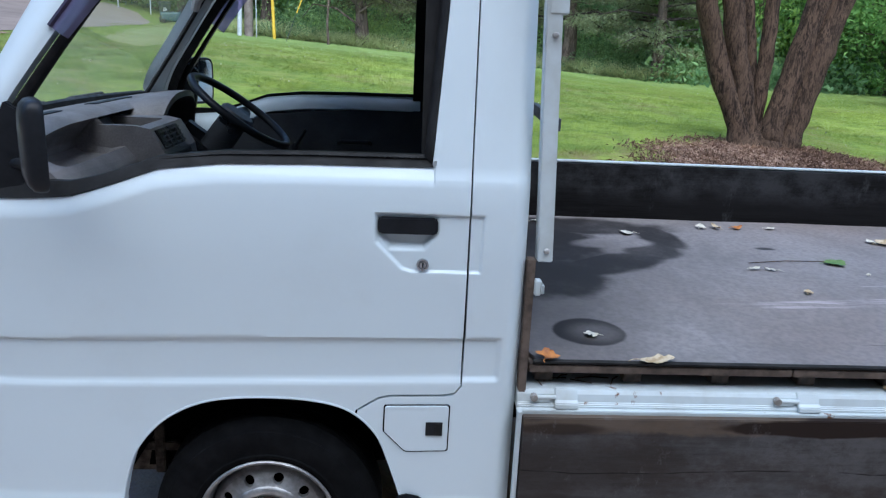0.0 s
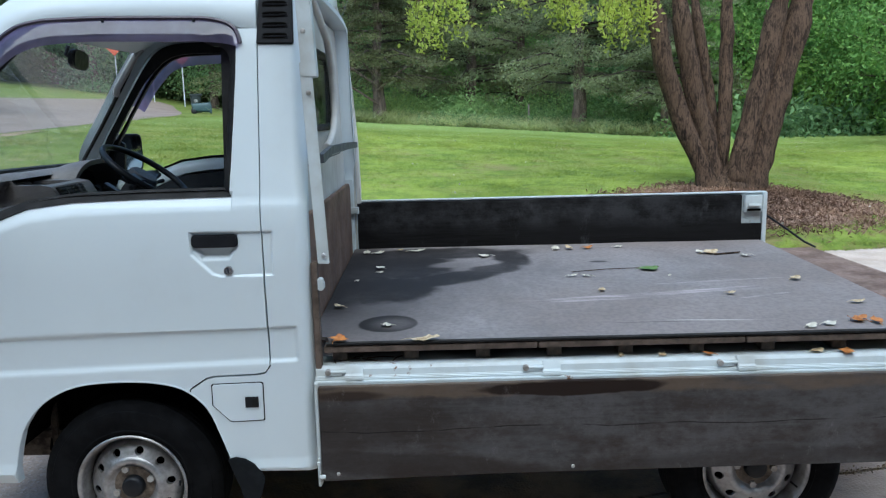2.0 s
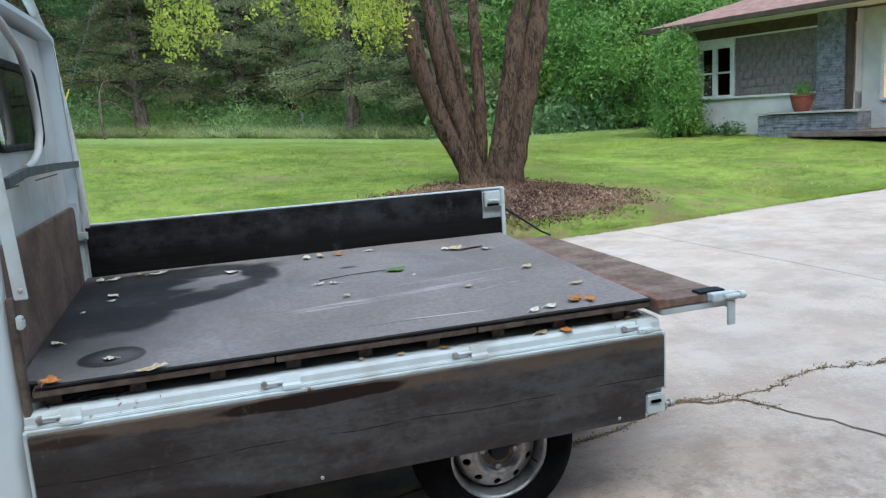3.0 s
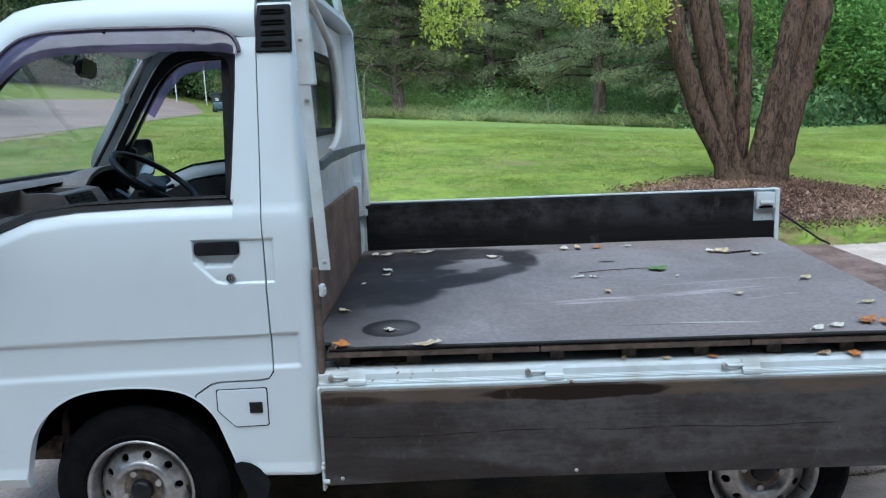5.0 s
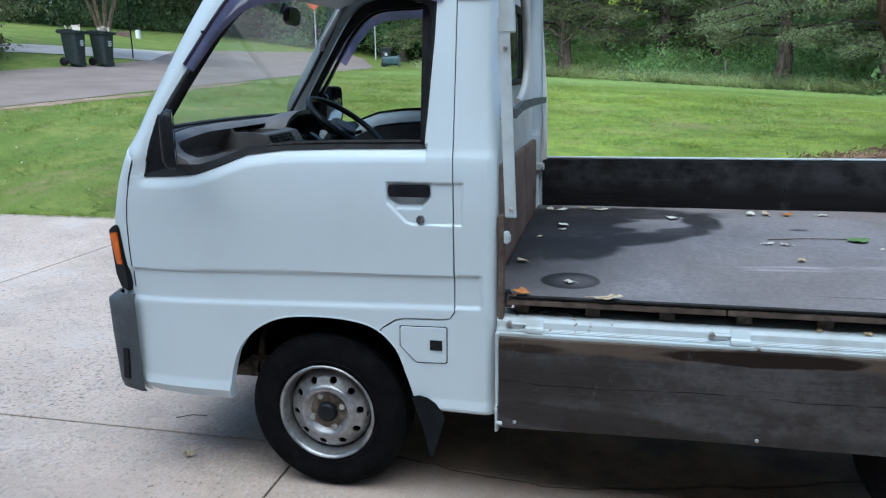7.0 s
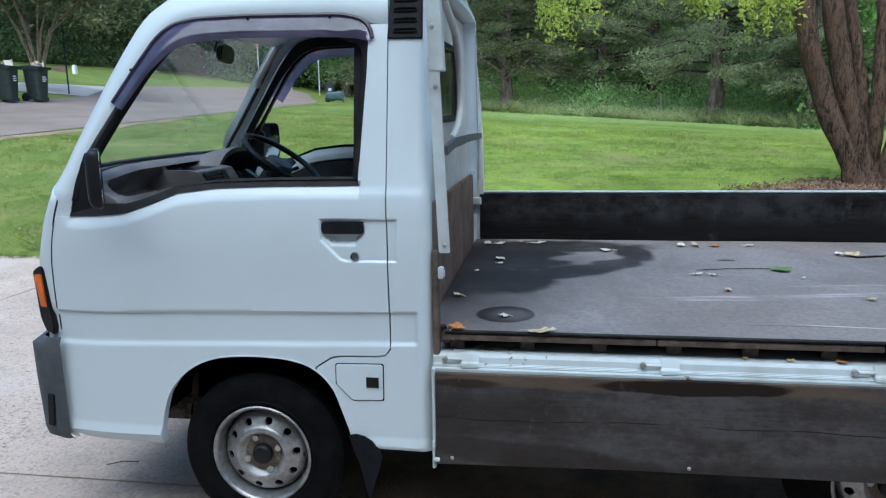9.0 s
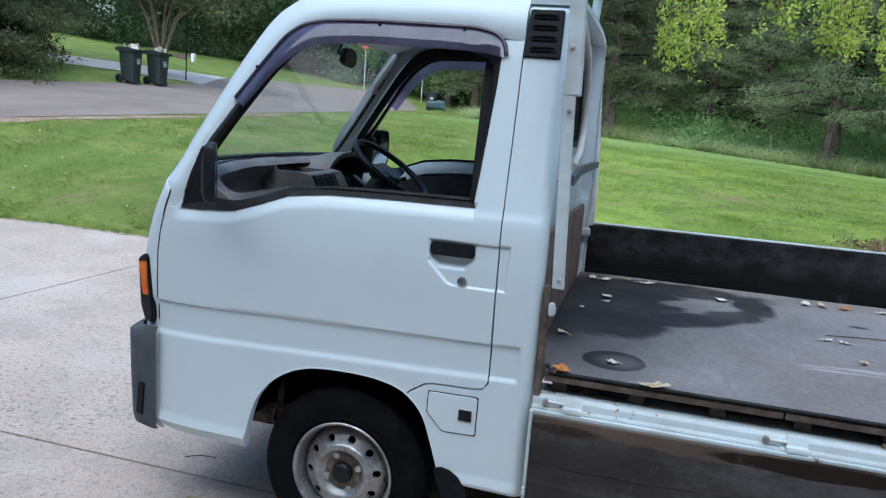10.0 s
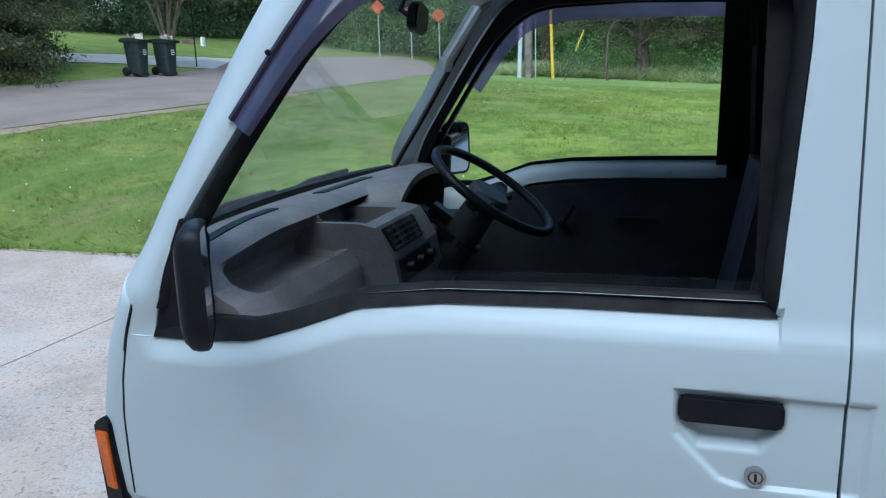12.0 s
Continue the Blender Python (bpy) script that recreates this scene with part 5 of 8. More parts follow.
sh = part("rubber_sheet", shell(sheet, 120, 60, (0, 0, -0.009)), BED_SHEET, None, soft=40, at=(0, 0, 0))
part("sheet_edge", tube([(x, 0.0265, floor_z(0.03) - 0.004 + 0.002 * noise.noise(Vector((x * 5, 1, 0)))) for x in np.linspace(0.60, 2.40, 40)], 0.006, 6), GASKET, sh, "black cut edge of the sheet", soft=True)
tagged(sh, "dusty dark rubber sheet with wet stains on the truck bed", "rubber mat")

# ---- inside the cab ----
inside = part("cab_floor", join(box(-0.60, -0.36, 0.08, WID - 0.08, 0.44, 0.48), box(-0.36, 0.50, 0.08, WID - 0.08, 0.63, 0.66), box(-0.62, -0.60, 0.08, WID - 0.08, 0.44, 1.00)), DASH_DARK, truck, "dark cab floor")
DTOP = ([0.0, 0.25, 0.6, 0.85, 1.0], [-0.634, -0.60, -0.555, -0.515, -0.497], [1.150, 1.160, 1.167, 1.164, 1.150])


def dash_top(u, v):
    y = 0.046 + u * (WID - 0.131)
    s = 2 * u - 1
    x = max(interp(v, DTOP[0], DTOP[1]) - 0.05 * (1 - s * s) * (1 - v), -0.580 - 0.8 * (y - 0.046))
    z = interp(v, DTOP[0], DTOP[2]) - 0.022 * smooth((0.35 - y) / 0.30)
    return (x, y, z)


T_OUT = ([-0.497, -0.506, -0.530, -0.548, -0.550, -0.535, -0.462, -0.443, -0.424, -0.395, -0.375], [1.150, 1.142, 1.118, 1.090, 1.072, 1.062, 1.058, 1.070, 1.080, 1.045, 0.880])
T_END = ([-0.497, -0.490, -0.482, -0.475, -0.470, -0.465, -0.455, -0.445, -0.428, -0.395, -0.375], [1.150, 1.142, 1.134, 1.124, 1.112, 1.102, 1.094, 1.088, 1.080, 1.045, 0.880])


def tray(u, v):
    """The passenger's open tray: back, floor and raised front lip, with rounded ends."""
    y = 0.046 + u * 0.436
    e = min(smooth((u - 0.12) / 0.16), smooth((1 - u) / 0.035))
    t, k = v * 10, np.arange(11)
    a, b = interp(t, k, T_OUT[0]), interp(t, k, T_OUT[1])
    c, d = interp(t, k, T_END[0]), interp(t, k, T_END[1])
    drop = 0.022 * smooth((0.35 - y) / 0.30) * (1 - smooth((t - 1) / 5))
    return (c + (a - c) * e, y, d + (b - d) * e - drop)


dash = part("dashboard", join(grid(dash_top, 60, 12), grid(tray, 60, 60)), DASH, truck, "grey moulded plastic dashboard", soft=60)
cap = [dash_top(0, v) for v in np.linspace(0, 1, 9)] + [tray(0, v) for v in np.linspace(0.02, 1, 30)]
part("dash_end", prism([(p[0], p[2]) for p in cap] + [(-0.575, 0.88)], "y", 0.0462, 0.0470), DASH, dash)
console_prof = [(-0.53, 1.133), (-0.40, 1.133), (-0.362, 1.126), (-0.345, 1.100), (-0.322, 1.060), (-0.312, 1.000), (-0.360, 0.86), (-0.55, 0.86)]
console_front = [(-0.362, 1.126), (-0.345, 1.100), (-0.322, 1.060), (-0.312, 1.000), (-0.360, 0.86), (-0.410, 0.86), (-0.360, 1.000), (-0.370, 1.050), (-0.392, 1.120)]
console_pocket = [(-0.392, 1.131), (-0.362, 1.126), (-0.372, 1.105), (-0.400, 1.085), (-0.530, 1.085), (-0.555, 1.131), (-0.540, 1.131), (-0.520, 1.100), (-0.410, 1.100)]
console = part("centre_console", join(prism(console_prof, "y", 0.473, 0.492), prism(console_prof, "y", 0.685, 0.76), prism(console_front, "y", 0.492, 0.685), prism(console_pocket, "y", 0.492, 0.685)), DASH, dash, "dashboard centre with air vents", bevel=0.006)
part("tray_pocket", box(-0.522, -0.412, 0.494, 0.683, 1.100, 1.104), DASH_DARK, console, "dark open pocket")
for y0 in (0.492, 0.586):
    vent = part("dash_vent", moved(box(-0.004, 0.008, 0, 0.088, -0.030, 0.026), pose(-0.346, y0, 1.096, 0, -27, 0)), BLACK, console, "black dashboard air vent", bevel=0.002)
    for k in range(4):
        part("vane", moved(box(0.006, 0.013, 0.006, 0.082, -0.025 + 0.013 * k, -0.021 + 0.013 * k), pose(-0.346, y0, 1.096, 0, -27, 0)), VINYL, vent)
    part("vane", moved(box(0.005, 0.015, 0.042, 0.046, -0.028, 0.024), pose(-0.346, y0, 1.096, 0, -27, 0)), VINYL, vent)
part("control_panel", moved(box(-0.002, 0.008, 0, 0.186, -0.028, 0.022), pose(-0.316, 0.492, 1.034, 0, -12, 0)), BLACK, console, "dark control panel", bevel=0.002)
for y in (0.52, 0.585, 0.65):
    part("control_knob", cyl((-0.312, y, 1.034), (-0.292, y, 1.038), 0.011, 12), BLACK, console, soft=40)
for y0, y1 in ((0.17, 0.44), (0.66, 0.95)):
    def slot(u, v):
        p = dash_top((y0 + u * (y1 - y0) - 0.046) / (WID - 0.131), 0.48 + 0.16 * v)
        return (p[0], p[1], p[2] + 0.0025)
    part("defrost_slot", shell(slot, 12, 2, (0, 0, -0.004)), BLACK, dash, "dark defroster slot")


def hood(u, v):
    a = math.pi * u
    c, s = math.cos(a), math.sin(a)
    y = 0.930 - 0.195 * math.copysign(abs(c) ** 0.7, c) * (1 + 0.16 * (1 - v))
    z = 1.030 + 0.165 * abs(s) ** 0.7
    x = -0.395 - 0.19 * (1 - v) - 0.030 * (1 - abs(s))
    return (x, y, z - 0.05 * (1 - v) ** 2 * abs(s))


cluster = part("gauge_hood", shell(hood, 40, 10, (0, 0.004, -0.018)), DASH, dash, "grey instrument hood", soft=50)
part("gauge_face", prism([(0.77, 1.02), (1.14, 1.02), (1.135, 1.11), (1.09, 1.155), (0.82, 1.155), (0.775, 1.11)], "x", -0.515, -0.505), BLACK, cluster, "dark instrument face")
part("lower_dash", join(box(-0.52, -0.40, 0.76, WID - 0.085, 0.86, 1.022)), DASH_DARK, dash, bevel=0.015)
part("hood_sill", tube([(-0.40, 0.735, 1.034), (-0.385, 0.80, 1.036), (-0.385, 1.06, 1.036), (-0.40, 1.125, 1.034)], 0.014, 8), DASH, dash, soft=True)
part("column_shroud", moved(box(-0.10, 0.10, -0.048, 0.048, -0.045, 0.035), pose(-0.355, 0.97, 1.030, 0, 35, 0)), BLACK, dash, "dark steering column cover", bevel=0.03)

steer = new("steering_wheel")
steer.parent = truck
steer.location = Vector((-0.230, 0.97, 1.135)) - truck.location
turn = pose(-0.230, 0.97, 1.135) @ pose(0, 0, 0, 0, 35.5, 0)
ringp = [tuple(turn @ Vector((0.178 * math.cos(a), 0.178 * math.sin(a), 0))) for a in np.linspace(0, 2 * math.pi, 49)]
part("wheel_rim", tube(ringp, 0.0125, 12), BLACK, steer, "thin black steering wheel rim", soft=True)
part("spoke", moved(join(prism([(-0.02, -0.175), (0.012, -0.175), (0.035, -0.04), (0.035, 0.04), (0.012, 0.175), (-0.02, 0.175), (-0.03, 0.04), (-0.03, -0.04)], "z", -0.030, -0.012)), turn), BLACK, steer, "two-spoke hub", bevel=0.005)
part("horn_pad", moved(moved(lathe([(0, 0.0), (0.05, 0.0), (0.058, -0.008), (0.06, -0.03)], 24), pose(0, 0, -0.006, 90)), turn), VINYL, steer, soft=40)
part("column", moved(cyl((0, 0, -0.02), (0, 0, -0.36), 0.045, 16, 0.055), turn), DASH_DARK, steer, "dark steering column", soft=40)
for s in (-1, 1):
    part("stalk", moved(tube([(0, 0.03 * s, -0.06), (0.02, 0.11 * s, -0.05), (0.03, 0.17 * s, -0.035)], [0.006, 0.006, 0.009], 8), turn), BLACK, steer, soft=True)

for yc in (0.38, 1.015):
    seat = part("seat", moved(box(-0.05, 0.42, -0.26, 0.26, 0.62, 0.74), pose(0, yc, 0)), VINYL, truck, "dark grey vinyl seat", bevel=0.03)
    part("backrest", moved(box(-0.055, 0.055, -0.235, 0.235, 0.0, 0.54), pose(0.375, yc, 0.70, 0, 10, 0)), VINYL, seat, bevel=0.035)
for flip in (False, True):
    g = far_side if flip else (lambda q: q)
    part("post_trim", g(shell(lambda u, v: (0.332 + 0.15 * v, skin(0.36, 1.08 + 0.54 * u) + 0.036, 1.08 + 0.54 * u), 20, 4, (0, 0.012, 0))), GASKET, truck, "dark door post trim", soft=40)
    belt = part("seat_belt", g(tube([(0.415, 0.165, 1.50), (0.42, 0.168, 1.30), (0.43, 0.165, 1.06), (0.44, 0.15, 0.70)], 0.016, 6)), BLACK, truck, "black seat belt", soft=True)
    part("belt_anchor", g(box(0.395, 0.440, 0.155, 0.178, 1.44, 1.54)), BLACK, belt, bevel=0.006)
    part("grab_handle", g(tube([(-0.300, 0.175, 1.595), (-0.318, 0.195, 1.570), (-0.420, 0.172, 1.435), (-0.432, 0.150, 1.412)], 0.0155, 8)), TRIM_GREY, truck, "grey grab handle", soft=True)

    def trim(u, v):
        x, y, z = pillar(0.08 + 0.50 * u, 0.52 + 0.34 * v)
        return (x + 0.015, y + 0.045, z - 0.012)

    def inner_seal(u, v):
        a, b = Vector(pillar(0.06 + 0.92 * u, 0)), Vector(pillar(0.06 + 0.92 * u, 0.34))
        x, y, z = a + (b - a).normalized() * (0.002 - 0.028 * smooth((u - 0.30) / 0.2)) * (1 - v) + (b - a) * v
        return (x + 0.008, y + 0.040, z - 0.006)
    part("pillar_trim", g(shell(trim, 30, 3, (0, 0.012, 0))), PAINT, truck, "pale painted inner face of the screen pillar", soft=True)
    if flip:
        part("door_rubber", g(shell(inner_seal, 60, 3, (0, 0.010, 0))), GASKET, truck, "black rubber door seal", soft=True)
rvm = part("rear_view_mirror", moved(prism([(0.11 * math.copysign(abs(math.cos(a)) ** 0.5, math.cos(a)), 0.034 * math.copysign(abs(math.sin(a)) ** 0.6, math.sin(a))) for a in np.linspace(0, 2 * math.pi, 24, endpoint=False)], "x", -0.018, 0.004), pose(-0.330, 0.72, 1.555, 0, 8, 12)), BLACK, truck, "black rear-view mirror", bevel=0.005)
part("mirror_arm", tube([(-0.36, 0.70, 1.605), (-0.372, 0.70, 1.575), (-0.345, 0.71, 1.555)], 0.007, 8), BLACK, rvm, soft=True)

# ---- ground: driveway, lawn, road ----
EDGE = ([-40, -4, 4.85, 9.5, 25, 60], [4.2, 4.33, 4.98, 5.8, 8.5, 14])


def lawn_edge(x):
    return np.interp(x, *EDGE)


def height(x, y):
    """The lawn's height: a bank beyond the driveway that rises towards the road."""
    x, y = np.asarray(x, float), np.asarray(y, float)
    d = np.maximum(0, y - lawn_edge(x))
    top = np.maximum(1.04 - 0.065 * np.clip(x, -30, 60), 0.50) + 0.10 * np.clip(-12 - x, 0, 12)
    top = top + 0.012 * np.clip(y - 30, 0, 80)
    z = top * (1 - np.exp(-d / 5.0))
    hump = 0.16 * np.exp(-((x - 4.4) ** 2 + (y - 7.0) ** 2) / 3.2)
    return z + hump * (d > 0)


def sheet_mesh(name, xs, ys, lift, material, low=None):
    gx, gy = np.meshgrid(xs, ys, indexing="ij")
    gz = height(gx, gy) + lift
    if low is not None:
        gz = np.where(gy < lawn_edge(gx) - 0.02, low, gz)
    v = np.stack([gx, gy, gz], -1).reshape(-1, 3)
    n, m = len(xs), len(ys)
    i, j = np.meshgrid(np.arange(n - 1), np.arange(m - 1), indexing="ij")
    a = (i * m + j).ravel()
    return quick(name, v, np.stack([a, a + m, a + m + 1, a + 1], 1), material)


def spaced(*runs):
    return np.unique(np.concatenate([np.linspace(a, b, n) for a, b, n in runs]).round(4))


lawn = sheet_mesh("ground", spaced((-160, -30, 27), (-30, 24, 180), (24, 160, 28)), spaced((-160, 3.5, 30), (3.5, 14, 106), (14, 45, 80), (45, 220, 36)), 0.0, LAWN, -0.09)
for p in lawn.data.polygons:
    p.use_smooth = True
tagged(lawn, "mown green lawn rising behind the driveway", "lawn", "", "structure")

# concrete driveway in slabs, with open joints and a jagged crack
rng = random.Random(4)
CRACK = [(-30, 0.20), (-2.1, 0.262), (-1.55, 0.30), (-0.39, 0.295), (-0.195, 0.29), (0.20, 0.28), (0.45, 0.225), (0.69, 0.185), (0.95, 0.22), (1.22, 0.29), (1.45, 0.33), (1.68, 0.41), (2.0, 0.45), (2.34, 0.52), (2.62, 0.58), (2.94, 0.71)]
RIGHT = [(2.94, 0.71), (3.4, 0.66), (3.75, 0.78), (4.13, 0.72), (4.9, 0.95), (5.55, 1.05)]
FORK = [(2.94, 0.71), (3.24, 0.60), (3.36, 0.33), (3.47, 0.08), (3.75, -0.35), (4.3, -0.9), (5.8, -2.2)]


def ragged(pts, amount, step=0.05):
    out = []
    for (ax, ay), (bx, by) in zip(pts, pts[1:]):
        n = max(1, int(math.hypot(bx - ax, by - ay) / step)) if amount and ax > -0.3 else 1
        for k in range(n):
            out.append((ax + (bx - ax) * k / n + rng.uniform(-amount, amount) * (k > 0), ay + (by - ay) * k / n + rng.uniform(-amount, amount) * (k > 0)))
    return out + [pts[-1]]


main, right, fork = ragged(CRACK, 0.012), ragged(RIGHT, 0.02), ragged(FORK, 0.02)
edge_pts = [(x, float(lawn_edge(x))) for x in (-30, -20, -10, -3.16, 0, 2.5, 4.85, 5.32, 7.5, 9.5, 14, 20, 30)]


def shifted(pts, dy, dx=0.0):
    return [(x + dx, y + dy) for x, y in pts]


def line_y(pts, x):
    return float(np.interp(x, [p[0] for p in pts], [p[1] for p in pts]))


driveway = thing("driveway", (0, 0, -0.09), "weathered pinkish-grey concrete driveway slabs with cracks", "driveway", "", "structure")
G = 0.0045
slabs = []
slabs.append([(-30, 0.206)] + [(-3.16 - G, line_y(CRACK, -3.16) + G), (-3.16 - G, lawn_edge(-3.16)), (-10, lawn_edge(-10)), (-20, lawn_edge(-20)), (-30, lawn_edge(-30))])
seg = [p for p in main if p[0] > -3.1]
slabs.append([(-3.16 + G, line_y(CRACK, -3.16) + G)] + shifted(seg, 0.007) + shifted(right[1:], 0.008) + [(5.40, 2.9), (5.20, 4.75), (5.17, float(lawn_edge(5.17)))] + [p for p in reversed(edge_pts) if -3.1 < p[0] < 5.1] + [(-3.16 + G, lawn_edge(-3.16))])
slabs.append([(5.565, 1.05), (30, 2.5)] + [p for p in reversed(edge_pts) if p[0] > 5.3] + [(5.185, float(lawn_edge(5.185))), (5.215, 4.75), (5.415, 2.9)])
slabs.append([(-30, 0.194), (-30, -14), (-3.1 - G, -14), (-3.13 - G, line_y(CRACK, -3.13) - G)])
slabs.append([(-3.13 + G, line_y(CRACK, -3.13) - G), (-3.1 + G, -14), (-0.19 - G, -14), (-0.19 - G, line_y(CRACK, -0.19) - G)] + [p for p in reversed(shifted(CRACK, -G)) if -3.0 < p[0] < -0.2])
slabs.append([(-0.19 + G, -14), (12, -14), (5.8, -2.22)] + list(reversed(shifted(fork, -0.008, -0.004)))[1:] + [p for p in reversed(shifted(main, -0.007)) if -0.18 < p[0] < 2.9] + [(-0.19 + G, 0.28)])
slabs.append([(2.955, 0.705)] + shifted(fork[1:], 0.006, 0.006) + [(12.02, -14), (30, -14), (30, 2.48), (5.57, 1.03)] + list(reversed(shifted(right[1:-1], -0.008))))
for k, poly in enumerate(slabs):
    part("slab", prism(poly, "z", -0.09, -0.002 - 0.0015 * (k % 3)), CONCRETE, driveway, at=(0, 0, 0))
bedding = part("joint_soil", prism([(-30, -14), (30, -14), (30, 4.0), (-30, 4.0)], "z", -0.12, -0.010), SOIL, driveway, "dark soil in the joints", at=(0, 0, 0))


def strip(name, left, right, lift, n, material, label, category):
    """A road surface between two edge lines that lies on the ground."""
    a, b = np.array(curve2(left, n)), np.array(curve2(right, n))
    m = 10
    t = np.linspace(0, 1, m + 1)[None, :, None]
    p = a[:, None] * (1 - t) + b[:, None] * t
    z = height(p[..., 0], p[..., 1]) + lift + 0.012 * np.sin(np.pi * t[..., 0])
    v = np.concatenate([p, z[..., None]], -1).reshape(-1, 3)
    i, j = np.meshgrid(np.arange(n), np.arange(m), indexing="ij")
    q = (i * (m + 1) + j).ravel()
    ob = quick(name, v, np.stack([q, q + m + 1, q + m + 2, q + 1], 1), material)
    return tagged(ob, label, category, "", "structure")


strip("road", [(-60, -42), (-30, -13), (-15.5, 2.3), (-10.9, 6.6), (-8.9, 8.3), (-7.5, 10.2), (-6.9, 13), (-7.0, 18), (-8.2, 25), (-10.5, 33), (-14, 42)], [(-66, -36), (-36, -7), (-21, 3.5), (-16.5, 7.0), (-13.6, 9.15), (-12.8, 10.8), (-12.4, 13.2), (-12.35, 16.0), (-12.9, 19.0), (-14.3, 21.5), (-15.4, 24.5), (-16, 29), (-16.2, 36), (-17, 46)], 0.012, 90, ASPHALT, "grey asphalt road curving past the lawn", "road")
strip("side_road", [(-12.8, 18.6), (-14.1, 17.2), (-15.2, 15.2), (-17.5, 11.5), (-22, 6)], [(-15.0, 23.5), (-15.9, 19.5), (-16.7, 17.0), (-18.6, 13), (-23.2, 7.5)], 0.02, 50, PALE_ROAD, "grey asphalt side road beyond the grass verge", "road")
def sandy_verge():
    """Bare sandy soil along the road's edge, of uneven width."""
    line = np.array(curve2([(-15.5, 2.1), (-10.9, 6.45), (-8.85, 8.2), (-7.35, 10.2), (-6.75, 13)], 160))
    side = np.gradient(line, axis=0)
    side = np.stack([side[:, 1], -side[:, 0]], 1) / np.linalg.norm(side, axis=1)[:, None]
    wide = np.array([0.16 + 0.22 * max(-0.5, noise.noise(Vector((q * 0.13, 2, 0)))) + 0.08 * noise.noise(Vector((q * 0.6, 5, 0))) for q in range(161)])
    outer, inner = line + side * wide[:, None], line - side * 0.12
    v = np.concatenate([np.c_[outer, height(outer[:, 0], outer[:, 1]) + 0.006], np.c_[inner, height(inner[:, 0], inner[:, 1]) + 0.016]])
    k = np.arange(160)
    sand = plain("sandy_verge", (0.18, 0.125, 0.082), (0.32, 0.235, 0.165), 3, 0.95, 0, 0.5, 30)
    return tagged(quick("sand_verge", v, np.stack([k, k + 1, k + 162, k + 161], 1), sand), "sandy brown strip along the road edge", "verge", "", "structure")


sandy_verge()

# unseen wall added behind the camera to keep sky light off the truck
gw = part("garage_wall", box(-11, 13, -5.9, -5.6, -0.09, 7.4), plain("blocker_brown", (0.085, 0.065, 0.05), (0.14, 0.11, 0.09), 2, 0.8, 0, 0.2, 20), None, at=(0, -5.7, -0.09))
tagged(gw, "unseen plain brown wall added to block sky light from the truck", "wall", "", "structure")

# mulch round the tree: a thin uneven spread of shreds that runs out into the grass
def mulch_rim(a):
    return 1 + 0.30 * noise.noise(Vector((math.cos(a) * 2.2, math.sin(a) * 2.2, 3))) + 0.12 * noise.noise(Vector((math.cos(a) * 7, math.sin(a) * 7, 8)))


def mulch_bed(u, v):
    a, r = 2 * math.pi * u, v
    x, y = 4.40 + 1.42 * r * mulch_rim(a) * math.cos(a), 6.28 + 0.84 * r * mulch_rim(a) * math.sin(a)
    return (x, y, float(height(x, y)) + 0.004 + 0.012 * (1 - r ** 2) * (1 + noise.noise(Vector((x * 6, y * 6, 0)))) - 0.02 * smooth((r - 0.9) / 0.1))


tagged(part("mulch_bed", grid(mulch_bed, 90, 18), MULCH, None, soft=True, at=(4.40, 6.28, 0)), "reddish-brown bark mulch spread round the tree", "mulch", "", "structure")
R = np.random.RandomState(7)


def cards(centres, size, aspect, lean, seed, sharp=False):
    """Small leaves round the given centres, turned at random; sharp ones have three corners."""
    rs = np.random.RandomState(seed)
    n = len(centres)
    d = rs.normal(size=(n, 3))
    d[:, 2] += lean
    d /= np.linalg.norm(d, axis=1)[:, None]
    s = np.cross(d, rs.normal(size=(n, 3)))
    s /= np.linalg.norm(s, axis=1)[:, None] + 1e-9
    ln = (size * rs.uniform(0.6, 1.3, n))[:, None]
    w = ln * aspect
    if sharp:
        v = np.stack([centres - d * ln + s * w, centres + d * ln, centres - d * ln * 0.6 - s * w], 1).reshape(-1, 3)
        return v, np.arange(3 * n).reshape(n, 3)
    v = np.stack([centres - d * ln, centres + s * w - d * ln * 0.1, centres + d * ln, centres - s * w - d * ln * 0.1], 1).reshape(-1, 3)
    return v, np.arange(4 * n).reshape(n, 4)


n = 14000
a = R.uniform(0, 2 * math.pi, n)
r = np.where(R.uniform(0, 1, n) < 0.75, np.sqrt(R.uniform(0, 1.0, n)), 1 + np.abs(R.normal(size=n)) * 0.16) * np.array([mulch_rim(q) for q in a])
x, y = 4.40 + 1.42 * r * np.cos(a), 6.28 + 0.84 * r * np.sin(a)
low = y > lawn_edge(x) + 0.05
x, y, r = x[low], y[low], r[low]
c = np.stack([x, y, height(x, y) + 0.024 * np.clip(1 - r ** 2, 0, 1) + 0.012 + R.uniform(0, 0.012, len(x))], 1)
v, f = cards(c, 0.034, 0.20, 0.0, 3)
crumbs = np.array([(px + R.normal() * 0.020, py + R.normal() * 0.012, R.uniform(-0.004, 0.002)) for px, py in right + fork[:9] + [p for p in main if p[0] > 1.9] for _ in range(40)])
vc, fc = cards(crumbs, 0.0045, 0.7, 0.0, 61)
tagged(quick("crack_dirt", vc, fc, make_leaf("tan_crack_dirt", (0.20, 0.145, 0.085), (0.42, 0.33, 0.215), 0.0)), "tan grit and dead leaf bits along the crack", "dirt", "", "stuff")
sprouts = np.array([(px + R.normal() * 0.02, py + R.normal() * 0.014, 0.012) for px, py in right[len(right) // 3:] for _ in range(9)])
